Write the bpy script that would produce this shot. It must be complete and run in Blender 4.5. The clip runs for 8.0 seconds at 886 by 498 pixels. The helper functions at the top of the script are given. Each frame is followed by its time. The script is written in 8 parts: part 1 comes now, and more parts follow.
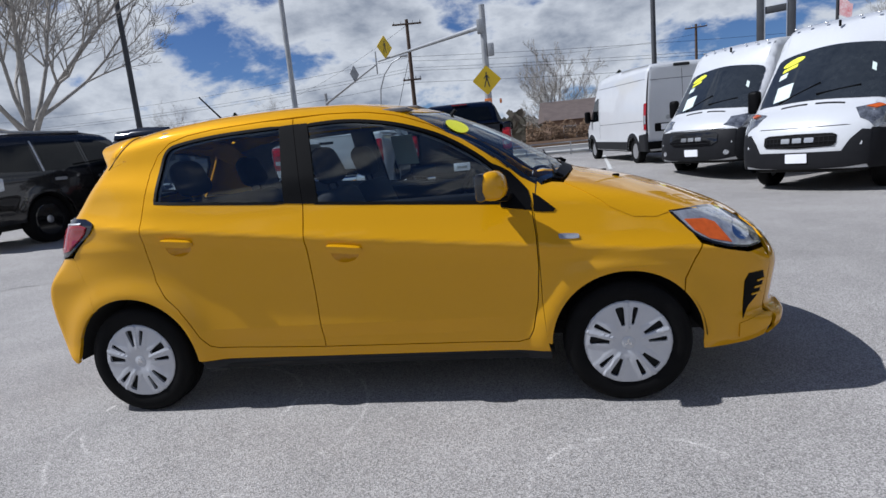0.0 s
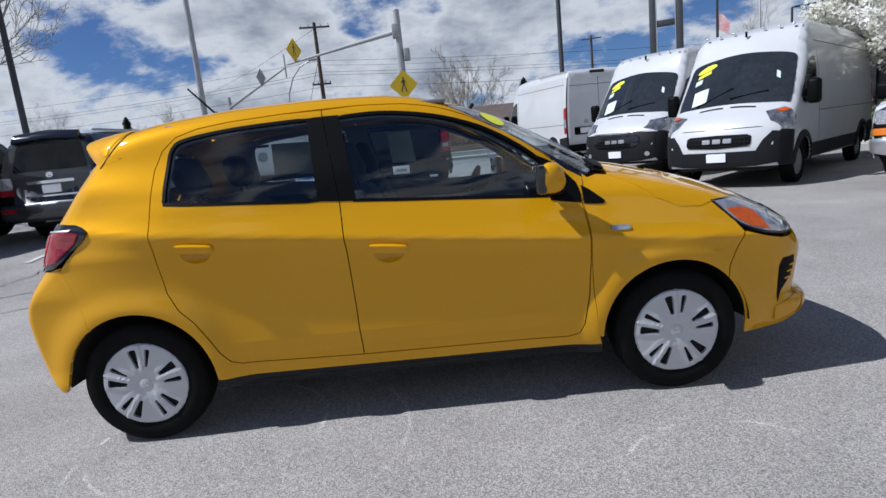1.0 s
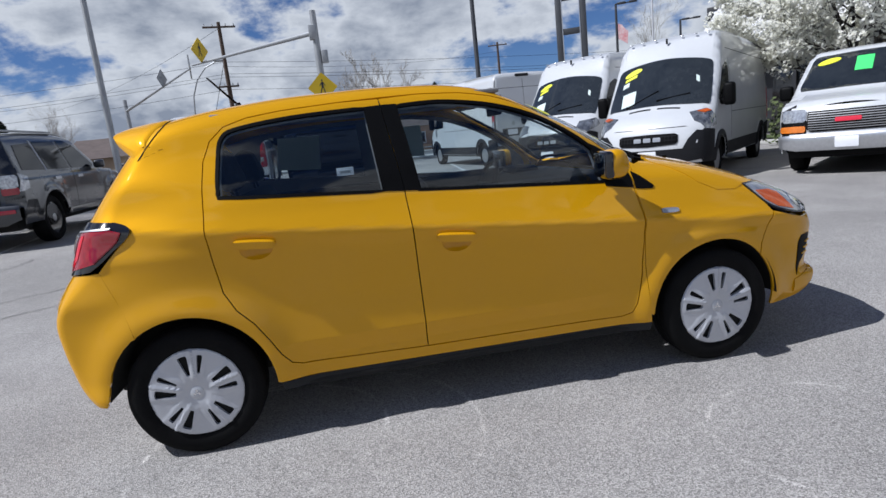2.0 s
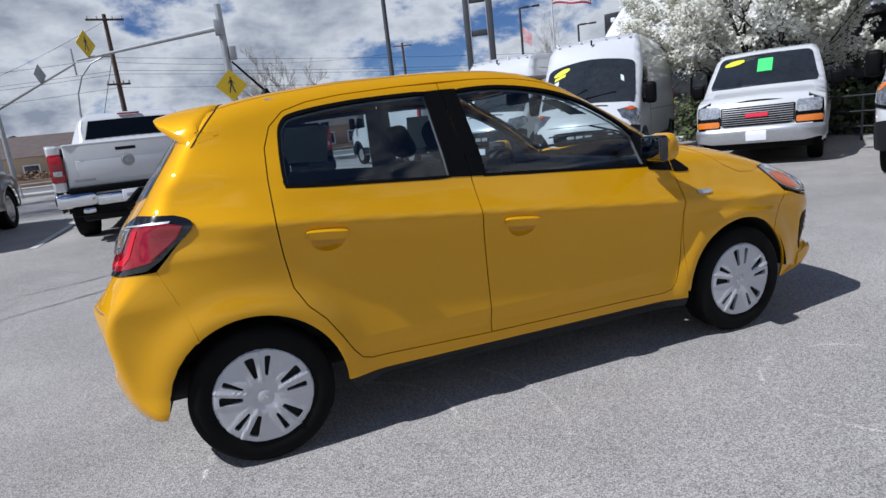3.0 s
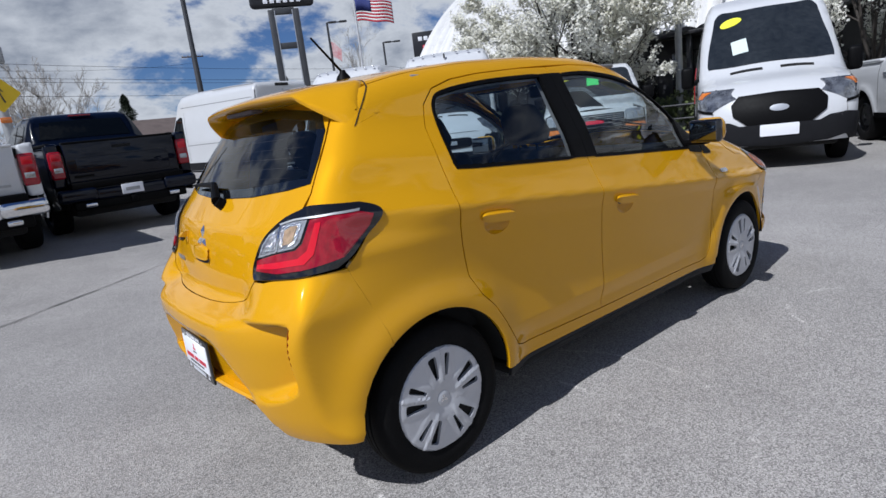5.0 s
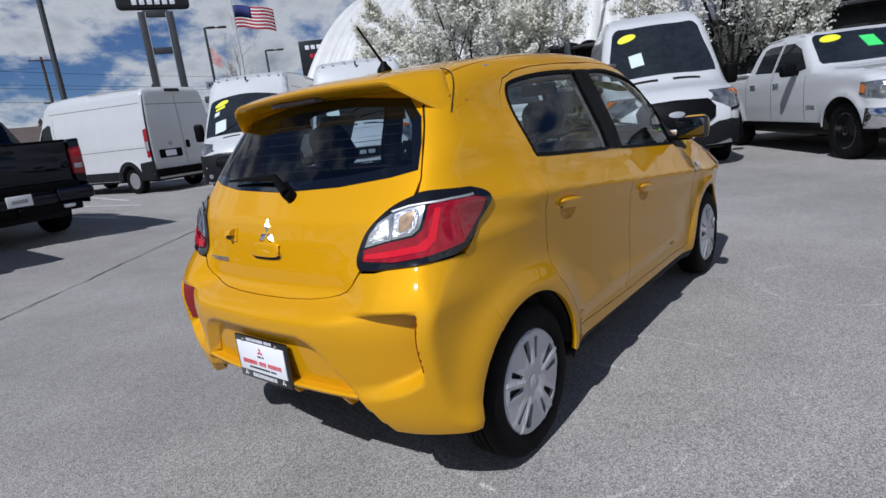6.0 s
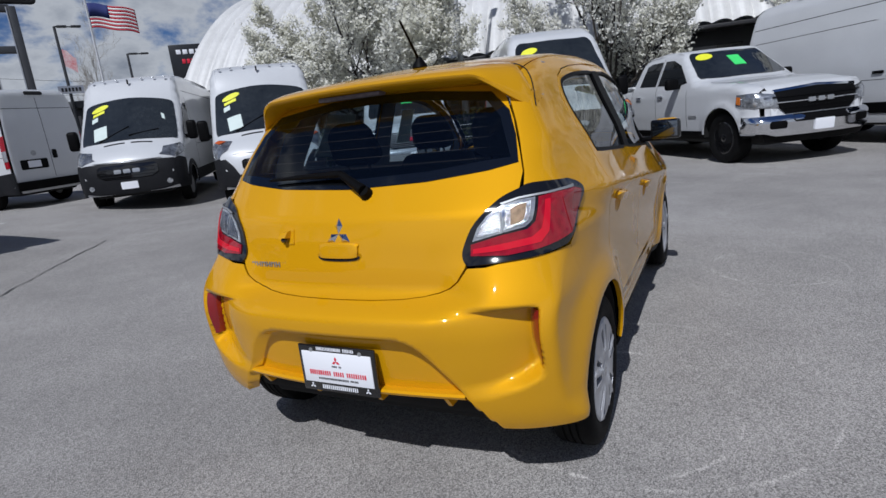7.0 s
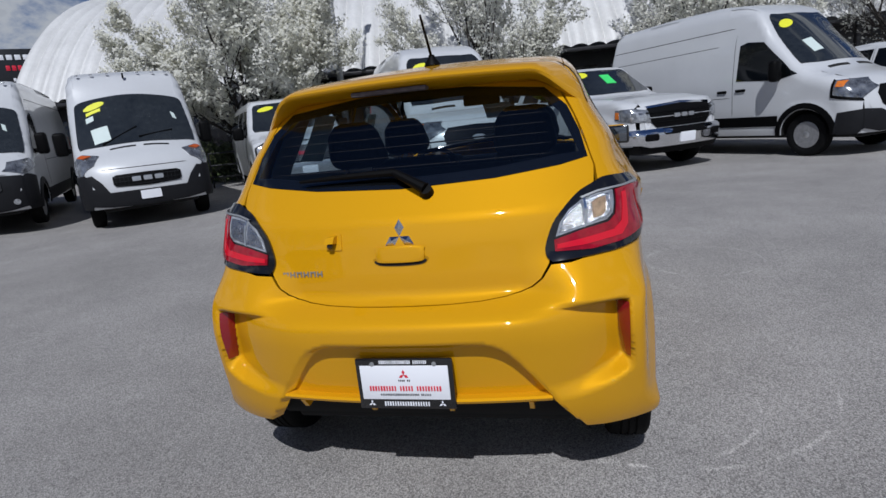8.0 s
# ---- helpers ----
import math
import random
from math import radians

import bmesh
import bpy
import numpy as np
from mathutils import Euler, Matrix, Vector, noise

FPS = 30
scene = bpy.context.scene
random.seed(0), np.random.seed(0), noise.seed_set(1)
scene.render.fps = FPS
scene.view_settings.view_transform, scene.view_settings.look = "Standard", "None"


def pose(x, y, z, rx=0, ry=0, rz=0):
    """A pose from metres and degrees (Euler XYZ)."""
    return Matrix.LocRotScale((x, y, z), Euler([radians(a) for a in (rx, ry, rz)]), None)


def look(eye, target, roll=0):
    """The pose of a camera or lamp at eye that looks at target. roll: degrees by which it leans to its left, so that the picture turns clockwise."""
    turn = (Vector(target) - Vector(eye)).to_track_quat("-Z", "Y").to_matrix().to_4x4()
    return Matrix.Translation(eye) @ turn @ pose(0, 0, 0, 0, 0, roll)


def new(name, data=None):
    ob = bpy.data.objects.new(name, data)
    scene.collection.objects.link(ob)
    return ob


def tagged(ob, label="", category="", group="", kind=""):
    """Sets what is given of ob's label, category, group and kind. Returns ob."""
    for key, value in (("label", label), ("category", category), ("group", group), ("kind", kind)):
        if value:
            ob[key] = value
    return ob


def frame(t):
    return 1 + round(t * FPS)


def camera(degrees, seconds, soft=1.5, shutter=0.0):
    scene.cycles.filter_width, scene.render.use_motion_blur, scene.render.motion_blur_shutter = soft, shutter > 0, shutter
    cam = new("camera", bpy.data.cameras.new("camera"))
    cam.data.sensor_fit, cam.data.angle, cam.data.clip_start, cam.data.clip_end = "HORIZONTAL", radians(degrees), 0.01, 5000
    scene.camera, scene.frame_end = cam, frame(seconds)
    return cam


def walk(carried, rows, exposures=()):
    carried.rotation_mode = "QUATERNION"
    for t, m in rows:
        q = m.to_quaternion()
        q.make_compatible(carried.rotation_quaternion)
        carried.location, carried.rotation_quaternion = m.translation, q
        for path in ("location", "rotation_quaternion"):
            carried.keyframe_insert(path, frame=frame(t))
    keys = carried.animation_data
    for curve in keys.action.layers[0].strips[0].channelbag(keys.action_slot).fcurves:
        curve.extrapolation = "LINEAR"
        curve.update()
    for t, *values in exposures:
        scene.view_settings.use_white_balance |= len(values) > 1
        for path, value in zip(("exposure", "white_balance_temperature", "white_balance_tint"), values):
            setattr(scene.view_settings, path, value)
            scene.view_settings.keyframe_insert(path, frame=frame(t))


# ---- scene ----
cam = camera(76.0, 8.0)
PATH = [
    (0, (2.061, -3.299, 1.227), (1.743, -1.356, 0.875), -5.5),
    (0.5, (1.736, -3.263, 1.22), (1.576, -1.3, 0.874), -5.6),
    (1, (1.417, -3.242, 1.229), (1.42, -1.275, 0.866), -5.8),
    (1.5, (1.056, -3.244, 1.235), (1.211, -1.283, 0.874), -6.0),
    (1.7, (0.928, -3.224, 1.233), (1.148, -1.271, 0.864), -6.1),
    (2.8, (0.176, -3.067, 1.225), (0.739, -1.191, 0.823), -6.4),
    (3, (0.053, -2.999, 1.237), (0.682, -1.146, 0.825), -6.5),
    (3.5, (-0.23, -2.784, 1.219), (0.55, -0.992, 0.795), -6.5),
    (4, (-0.543, -2.654, 1.234), (0.38, -0.937, 0.788), -6.6),
    (4.2, (-0.689, -2.601, 1.254), (0.291, -0.917, 0.804), -6.7),
    (5.3, (-1.303, -2.128, 1.254), (0.004, -0.68, 0.81), -7.0),
    (5.5, (-1.436, -2.031, 1.26), (-0.075, -0.638, 0.805), -7.0),
    (6, (-1.651, -1.77, 1.256), (-0.144, -0.532, 0.81), -6.8),
    (6.5, (-1.794, -1.471, 1.268), (-0.164, -0.403, 0.817), -6.6),
    (7, (-2.006, -1.165, 1.276), (-0.271, -0.279, 0.819), -6.4),
    (7.5, (-2.106, -0.861, 1.267), (-0.28, -0.184, 0.81), -6.2),
    (8, (-2.148, -0.527, 1.272), (-0.251, -0.081, 0.822), -6.0),
]
walk(cam, [(t, look(eye, target, roll)) for t, eye, target, roll in PATH],
     exposures=[(0, 0.0, 5950, 10), (4, 0.0, 5950, 10), (5.5, -0.25, 5950, 10), (6.5, -0.44, 5950, 10), (8, -0.64, 5950, 10)])

# ---- world, sun ----
SUN_TO = Vector((-0.83, -0.085, 1.0)).normalized()
sun = new("sun", bpy.data.lights.new("sun", "SUN"))
sun.data.energy, sun.data.angle, sun.data.color = 5.0, radians(0.53), (1.0, 0.975, 0.95)
sun.matrix_world = look(SUN_TO * 50, (0, 0, 0))

world = bpy.data.worlds.new("sky")
scene.world = world
world.use_nodes = True


def build_sky():
    nt = world.node_tree
    nt.nodes.clear()
    n, ln = nt.nodes.new, nt.links.new

    def math(op, a, b=None, c=None):
        m = n("ShaderNodeMath")
        m.operation = op
        for i, v in enumerate((a, b, c)):
            if v is None:
                continue
            if isinstance(v, (int, float)):
                m.inputs[i].default_value = v
            else:
                ln(v, m.inputs[i])
        return m.outputs[0]

    sky = n("ShaderNodeTexSky")
    sky.sky_type, sky.sun_disc = "NISHITA", False
    sky.sun_elevation = math_asin(SUN_TO.z)
    sky.sun_rotation = math_atan2(SUN_TO.x, SUN_TO.y)
    sky.altitude, sky.dust_density, sky.ozone_density = 1300, 0.6, 1.6
    co = n("ShaderNodeTexCoord")
    sep = n("ShaderNodeSeparateXYZ")
    ln(co.outputs["Generated"], sep.inputs[0])
    z = math("MAXIMUM", sep.outputs[2], 0.0)
    h = math("ADD", z, 0.42)
    cb = n("ShaderNodeCombineXYZ")
    ln(math("DIVIDE", sep.outputs[0], h), cb.inputs[0])
    ln(math("DIVIDE", sep.outputs[1], h), cb.inputs[1])
    cb.inputs[2].default_value = 3.7
    def noise_tex(scale, detail, rough, dist):
        t = n("ShaderNodeTexNoise")
        t.inputs["Scale"].default_value, t.inputs["Detail"].default_value = scale, detail
        t.inputs["Roughness"].default_value, t.inputs["Distortion"].default_value = rough, dist
        ln(cb.outputs[0], t.inputs["Vector"])
        return t.outputs[0]
    big = noise_tex(1.9, 10, 0.58, 0.2)
    fine = noise_tex(6.5, 8, 0.6, 0.15)
    dens = math("ADD", math("MULTIPLY", big, 0.70), math("MULTIPLY", fine, 0.30))
    # a cumulus layer: packed towards the horizon, opening overhead
    dens = math("SUBTRACT", math("ADD", dens, 0.008), math("MULTIPLY", math("MAXIMUM", math("SUBTRACT", z, 0.14), 0.0), 0.22))
    cover = n("ShaderNodeMapRange")
    cover.interpolation_type = "SMOOTHSTEP"
    ln(dens, cover.inputs[0])
    cover.inputs[1].default_value, cover.inputs[2].default_value = 0.405, 0.49
    # thick parts of a cloud are grey underneath, thin ones white
    thick = n("ShaderNodeMapRange")
    ln(dens, thick.inputs[0])
    thick.inputs[1].default_value, thick.inputs[2].default_value = 0.49, 0.62
    tone = n("ShaderNodeMix")
    tone.data_type = "RGBA"
    ln(thick.outputs[0], tone.inputs[0])
    tone.inputs[6].default_value = (13.4, 13.7, 14.2, 1)
    tone.inputs[7].default_value = (5.6, 6.2, 7.4, 1)
    mix = n("ShaderNodeMix")
    mix.data_type = "RGBA"
    ln(cover.outputs[0], mix.inputs[0])
    tint = n("ShaderNodeMix")
    tint.data_type, tint.blend_type = "RGBA", "MULTIPLY"
    tint.inputs[0].default_value = 1.0
    ln(sky.outputs[0], tint.inputs[6])
    tint.inputs[7].default_value = (0.78, 1.0, 1.42, 1)
    ln(tint.outputs[2], mix.inputs[6])
    ln(tone.outputs[2], mix.inputs[7])
    bg = n("ShaderNodeBackground")
    bg.inputs[1].default_value = 0.046
    ln(mix.outputs[2], bg.inputs[0])
    out = n("ShaderNodeOutputWorld")
    ln(bg.outputs[0], out.inputs[0])


math_asin, math_atan2 = math.asin, math.atan2
build_sky()


# ---- materials ----
def mat(name, base, rough=0.5, metal=0.0, coat=0.0, vary=0.0, scale=8.0, bump=0.0, bscale=60.0, base2=None, spec=0.5, emit=None, island=0.0):
    """Principled surface; vary: two-scale tone variation; base2: the tone it varies to."""
    m = bpy.data.materials.new(name)
    m.use_nodes = True
    nt = m.node_tree
    p = nt.nodes["Principled BSDF"]
    p.inputs["Base Color"].default_value = (*base, 1)
    p.inputs["Roughness"].default_value = rough
    p.inputs["Metallic"].default_value = metal
    p.inputs["Coat Weight"].default_value = coat
    p.inputs["Coat Roughness"].default_value = 0.03
    p.inputs["Specular IOR Level"].default_value = spec
    if emit:
        p.inputs["Emission Color"].default_value = (*emit[0], 1)
        p.inputs["Emission Strength"].default_value = emit[1]
    n, ln = nt.nodes.new, nt.links.new
    co = n("ShaderNodeTexCoord")
    if vary > 0 or base2 or island > 0:
        a, b = n("ShaderNodeTexNoise"), n("ShaderNodeTexNoise")
        a.inputs["Scale"].default_value, b.inputs["Scale"].default_value = scale, scale * 11
        a.inputs["Detail"].default_value, b.inputs["Detail"].default_value = 5, 4
        ln(co.outputs["Object"], a.inputs["Vector"])
        ln(co.outputs["Object"], b.inputs["Vector"])
        s = n("ShaderNodeMath")
        s.operation = "MULTIPLY_ADD"
        ln(a.outputs[0], s.inputs[0])
        s.inputs[1].default_value = 0.6
        t = n("ShaderNodeMath")
        t.operation = "MULTIPLY"
        ln(b.outputs[0], t.inputs[0])
        t.inputs[1].default_value = 0.4
        ln(t.outputs[0], s.inputs[2])
        r = n("ShaderNodeMapRange")
        ln(s.outputs[0], r.inputs[0])
        r.inputs[1].default_value, r.inputs[2].default_value = 0.34, 0.66
        x = n("ShaderNodeMix")
        x.data_type = "RGBA"
        fac = r.outputs[0]
        if island > 0:
            g = n("ShaderNodeNewGeometry")
            k = n("ShaderNodeMath")
            k.operation, k.use_clamp = "MULTIPLY_ADD", True
            ln(g.outputs["Random Per Island"], k.inputs[0])
            k.inputs[1].default_value = island
            w = n("ShaderNodeMath")
            w.operation = "MULTIPLY"
            ln(fac, w.inputs[0])
            w.inputs[1].default_value = 1 - island
            ln(w.outputs[0], k.inputs[2])
            fac = k.outputs[0]
        ln(fac, x.inputs[0])
        lo = base2 or tuple(c * (1 - vary) for c in base)
        x.inputs[6].default_value, x.inputs[7].default_value = (*base, 1), (*lo, 1)
        ln(x.outputs[2], p.inputs["Base Color"])
        rr = n("ShaderNodeMapRange")
        ln(s.outputs[0], rr.inputs[0])
        rr.inputs[3].default_value, rr.inputs[4].default_value = max(rough - 0.08, 0.02), min(rough + 0.1, 1)
        if rough > 0.15:
            ln(rr.outputs[0], p.inputs["Roughness"])
    if bump > 0:
        c = n("ShaderNodeTexNoise")
        c.inputs["Scale"].default_value, c.inputs["Detail"].default_value = bscale, 6
        ln(co.outputs["Object"], c.inputs["Vector"])
        d = n("ShaderNodeBump")
        d.inputs["Strength"].default_value, d.inputs["Distance"].default_value = bump, 0.01
        ln(c.outputs[0], d.inputs["Height"])
        ln(d.outputs[0], p.inputs["Normal"])
    return m


def glass(name, tint, r0=0.07):
    """Tinted pane: clear where seen straight on, mirroring more towards grazing angles, alike from both sides."""
    m = bpy.data.materials.new(name)
    m.use_nodes = True
    nt = m.node_tree
    nt.nodes.clear()
    n, ln = nt.nodes.new, nt.links.new
    tr, gl, lw, mx, out = n("ShaderNodeBsdfTransparent"), n("ShaderNodeBsdfGlossy"), n("ShaderNodeLayerWeight"), n("ShaderNodeMixShader"), n("ShaderNodeOutputMaterial")
    tr.inputs[0].default_value = (*tint, 1)
    gl.inputs["Roughness"].default_value = 0.01
    lw.inputs["Blend"].default_value = 0.5
    pw, ma = n("ShaderNodeMath"), n("ShaderNodeMath")
    pw.operation, ma.operation = "POWER", "MULTIPLY_ADD"
    ln(lw.outputs["Facing"], pw.inputs[0])
    pw.inputs[1].default_value = 5.0
    ln(pw.outputs[0], ma.inputs[0])
    ma.inputs[1].default_value, ma.inputs[2].default_value = 1 - r0, r0
    ln(ma.outputs[0], mx.inputs[0])
    ln(tr.outputs[0], mx.inputs[1])
    ln(gl.outputs[0], mx.inputs[2])
    ln(mx.outputs[0], out.inputs[0])
    return m


REDLIT = mat("bright_red_lens", (0.60, 0.010, 0.026), 0.12, coat=0.6, spec=0.1)
SILLG = mat("sill_grey", (0.020, 0.021, 0.024), 0.6, vary=0.25, scale=8, spec=0.2)
AMBER2 = mat("amber_bulb", (0.60, 0.42, 0.26), 0.15, 0.3, coat=1.0, vary=0.5, scale=60)
PAINT = mat("yellow_paint", (0.64, 0.318, 0.002), 0.46, 0.10, 1.0, 0.05, 900, spec=0.0)
PAINT.node_tree.nodes["Principled BSDF"].inputs["Coat IOR"].default_value = 1.45
BLACKP = mat("black_plastic", (0.004, 0.004, 0.0045), 0.5, vary=0.3, scale=20, spec=0.08)
GLOSSB = mat("gloss_black", (0.008, 0.008, 0.009), 0.08, coat=0.6)
DARKIN = mat("dark_inner", (0.006, 0.006, 0.006), 0.9)
TRIM = mat("dark_trim", (0.010, 0.011, 0.013), 0.65, vary=0.3, scale=30, spec=0.2)
TYRE = mat("tyre_rubber", (0.006, 0.006, 0.0064), 0.75, vary=0.4, scale=12, bump=0.15, bscale=150, spec=0.12)
SILVER = mat("silver_plastic", (0.52, 0.53, 0.56), 0.33, 0.25, vary=0.06, scale=14)
CHROME = mat("chrome", (0.75, 0.76, 0.78), 0.09, 1.0)
STEEL = mat("galvanised_steel", (0.42, 0.43, 0.44), 0.5, 0.6, vary=0.25, scale=3)
WHITE = mat("white_paint", (0.58, 0.59, 0.605), 0.3, 0, 0.8, 0.05, 2.5)
NAVY = mat("navy_paint", (0.002, 0.004, 0.012), 0.3, 0.0, 0.6, 0.2, 3, spec=0.05)
GREY = mat("grey_paint", (0.035, 0.037, 0.042), 0.28, 0.5, 1.0, 0.1, 3)
BLACKC = mat("black_paint", (0.014, 0.013, 0.0125), 0.25, 0.0, 1.0, 0.1, 3, spec=0.2)
RED = mat("red_lens", (0.36, 0.005, 0.018), 0.10, coat=1.0, vary=0.45, scale=40, spec=0.2)
DKRED = mat("dark_red_lens", (0.24, 0.005, 0.010), 0.1, coat=1.0)
LENS = mat("clear_lens", (0.62, 0.64, 0.67), 0.15, 0.5, coat=1.0, base2=(0.20, 0.21, 0.23), scale=26)
LAMPD = mat("dark_headlamp", (0.42, 0.44, 0.47), 0.12, 0.6, coat=1.0, base2=(0.05, 0.052, 0.06), scale=9)
AMBER2L = mat("deep_amber_lens", (0.62, 0.11, 0.012), 0.15, coat=1.0, vary=0.3, scale=40)
AMBER = mat("amber_lens", (0.75, 0.2, 0.02), 0.18, coat=1.0, vary=0.25, scale=30)
SEAT = mat("seat_cloth", (0.022, 0.022, 0.024), 0.9, vary=0.3, scale=60, bump=0.2)
CARGLASS = glass("car_glass", (0.72, 0.80, 0.83), 0.075)
REFLECT = mat("lamp_reflector", (0.86, 0.87, 0.90), 0.16, 1.0, base2=(0.30, 0.31, 0.34), scale=34, bump=0.6, bscale=130)
TRIMG = mat("pale_pillar_trim", (0.22, 0.22, 0.225), 0.8, vary=0.15, scale=12)
TINT = glass("tinted_glass", (0.62, 0.70, 0.75), 0.075)
WINDSC = glass("windscreen_glass", (0.88, 0.93, 0.91))
STICKY = mat("yellow_sticker", (0.80, 0.80, 0.03), 0.5, vary=0.1, scale=12)
STICKG = mat("green_sticker", (0.08, 0.75, 0.17), 0.5, vary=0.1, scale=12)
PAPER = mat("white_paper", (0.60, 0.69, 0.66), 0.6, vary=0.06, scale=9)
PLATEW = mat("plate_white", (0.83, 0.84, 0.88), 0.35)
INKR = mat("red_ink", (0.65, 0.02, 0.05), 0.4)
INKK = mat("dark_ink", (0.03, 0.03, 0.035), 0.4)
SIGNY = mat("sign_yellow", (0.82, 0.55, 0.01), 0.45, vary=0.06, scale=4)
SIGNK = mat("sign_black", (0.015, 0.016, 0.02), 0.3, vary=0.2, scale=3)
POLE = mat("dark_pole", (0.06, 0.063, 0.07), 0.5, 0.3, vary=0.3, scale=2)
WOODP = mat("pole_wood", (0.10, 0.065, 0.045), 0.85, vary=0.4, scale=2.5)
BARK = mat("bark", (0.42, 0.395, 0.36), 0.9, vary=0.4, scale=6, bump=0.3, bscale=30)
BARKD = mat("dark_bark", (0.05, 0.042, 0.036), 0.9, vary=0.4, scale=6, bump=0.3, bscale=30)
DGLASS = mat("dark_glass", (0.003, 0.004, 0.005), 0.04, spec=0.3)
DGLASS2 = mat("windscreen_dark", (0.010, 0.012, 0.013), 0.04, coat=0.9, base2=(0.03, 0.034, 0.036), scale=1.1)
# also colours the thin strips that stand for crease shade on the vans
CREAM = mat("grey_bumper", (0.014, 0.0145, 0.017), 0.55, vary=0.2, scale=9, spec=0.15)
ALLOY = mat("alloy", (0.55, 0.56, 0.58), 0.3, 0.8, vary=0.15, scale=20)
STEELW = mat("steel_wheel", (0.35, 0.35, 0.36), 0.45, 0.5, vary=0.3, scale=20)


# ---- mesh helpers ----
def obj(name, verts, faces, material, parent=None, label="", smooth=True, loops=None):
    me = bpy.data.meshes.new(name)
    me.from_pydata([tuple(v) for v in verts], [], faces)
    me.materials.append(material)
    if smooth:
        me.polygons.foreach_set("use_smooth", [True] * len(me.polygons))
    if loops is not None:
        me.normals_split_custom_set(loops)
    ob = new(name, me)
    if parent:
        ob.parent = parent
    if label:
        tagged(ob, label)
    return ob


def part(name, bm, material, parent, label="", sharp=35):
    """Links a bmesh as one mesh object under a thing."""
    bmesh.ops.recalc_face_normals(bm, faces=bm.faces)
    me = bpy.data.meshes.new(name)
    bm.to_mesh(me)
    bm.free()
    me.materials.append(material)
    me.polygons.foreach_set("use_smooth", [True] * len(me.polygons))
    me.set_sharp_from_angle(angle=radians(sharp))
    ob = new(name, me)
    if parent:
        ob.parent = parent
    if label:
        tagged(ob, label)
    return ob


def thing(name, m, label, category, group="", kind=""):
    ob = new(name)
    ob.empty_display_size = 0.1
    ob.matrix_basis = m
    return tagged(ob, label, category, group, kind)


def b_box(bm, c, s, bev=0.0, m=None, seg=2):
    g = bmesh.ops.create_cube(bm, size=1, matrix=Matrix.Translation(c) @ (m or Matrix()) @ Matrix.Diagonal((*s, 1)))
    if bev > 0:
        es = list({e for v in g["verts"] for e in v.link_edges})
        bmesh.ops.bevel(bm, geom=es, offset=bev, segments=seg, affect="EDGES", profile=0.5)


def b_tube(bm, p0, p1, r0, r1=None, n=8):
    p0, p1 = Vector(p0), Vector(p1)
    r1 = r0 if r1 is None else r1
    d = p1 - p0
    q = d.to_track_quat("Z", "Y").to_matrix().to_4x4()
    bmesh.ops.create_cone(bm, cap_ends=True, segments=n, radius1=r0, radius2=r1, depth=d.length, matrix=Matrix.Translation((p0 + p1) / 2) @ q)


def b_sweep(bm, pts, r, n=5):
    """One round bar of even thickness along a polyline."""
    pts = [Vector(p) for p in pts]
    rings = []
    for i, p in enumerate(pts):
        d = (pts[min(i + 1, len(pts) - 1)] - pts[max(i - 1, 0)]).normalized()
        u = d.cross(Vector((0, 0, 1))).normalized()
        w = d.cross(u)
        rings.append([bm.verts.new(p + (u * math.cos(2 * math.pi * k / n) + w * math.sin(2 * math.pi * k / n)) * r) for k in range(n)])
    for A, B in zip(rings, rings[1:]):
        for k in range(n):
            bm.faces.new((A[k], A[(k + 1) % n], B[(k + 1) % n], B[k]))


def b_poly(bm, pts, depth, m):
    """A flat outline in m's xy plane, thickened by depth along its z."""
    lo = [bm.verts.new(m @ Vector((x, y, 0))) for x, y in pts]
    hi = [bm.verts.new(m @ Vector((x, y, depth))) for x, y in pts]
    bm.faces.new(hi)
    bm.faces.new(lo[::-1])
    for i in range(len(pts)):
        j = (i + 1) % len(pts)
        bm.faces.new((lo[i], lo[j], hi[j], hi[i]))


def b_lathe(bm, prof, n=48, axis="Y", c=(0, 0, 0), close=False):
    """Revolves (radius, along) pairs round an axis."""
    rings = []
    for r, a in prof:
        ring = []
        for k in range(n):
            t = 2 * math.pi * k / n
            u, w = r * math.cos(t), r * math.sin(t)
            p = (u, a, w) if axis == "Y" else (u, w, a) if axis == "Z" else (a, u, w)
            ring.append(bm.verts.new(Vector(p) + Vector(c)))
        rings.append(ring)
    for A, B in zip(rings, rings[1:] + ([rings[0]] if close else [])):
        for k in range(n):
            j = (k + 1) % n
            bm.faces.new((A[k], A[j], B[j], B[k]))
    if not close:
        for ring in (rings[0], rings[-1]):
            if prof[0][0] > 1e-4:
                bm.faces.new(ring)


def curve(pts, closed=True, n=6):
    """Catmull-Rom through 2D points; a third value of 1 keeps that point a corner."""
    out, N = [], len(pts)
    P = [np.array(p[:2], float) for p in pts]
    hard = [len(p) > 2 for p in pts]
    for i in range(N if closed else N - 1):
        p1, p2 = P[i], P[(i + 1) % N]
        p0 = p1 if hard[i] or (not closed and i == 0) else P[i - 1]
        j = (i + 1) % N
        p3 = p2 if hard[j] or (not closed and i == N - 2) else P[(i + 2) % N]
        for k in range(n):
            t = k / n
            out.append(0.5 * (2 * p1 + (p2 - p0) * t + (2 * p0 - 5 * p1 + 4 * p2 - p3) * t * t + (3 * p1 - p0 - 3 * p2 + p3) * t ** 3))
    if not closed:
        out.append(P[-1])
    return [tuple(p) for p in out]


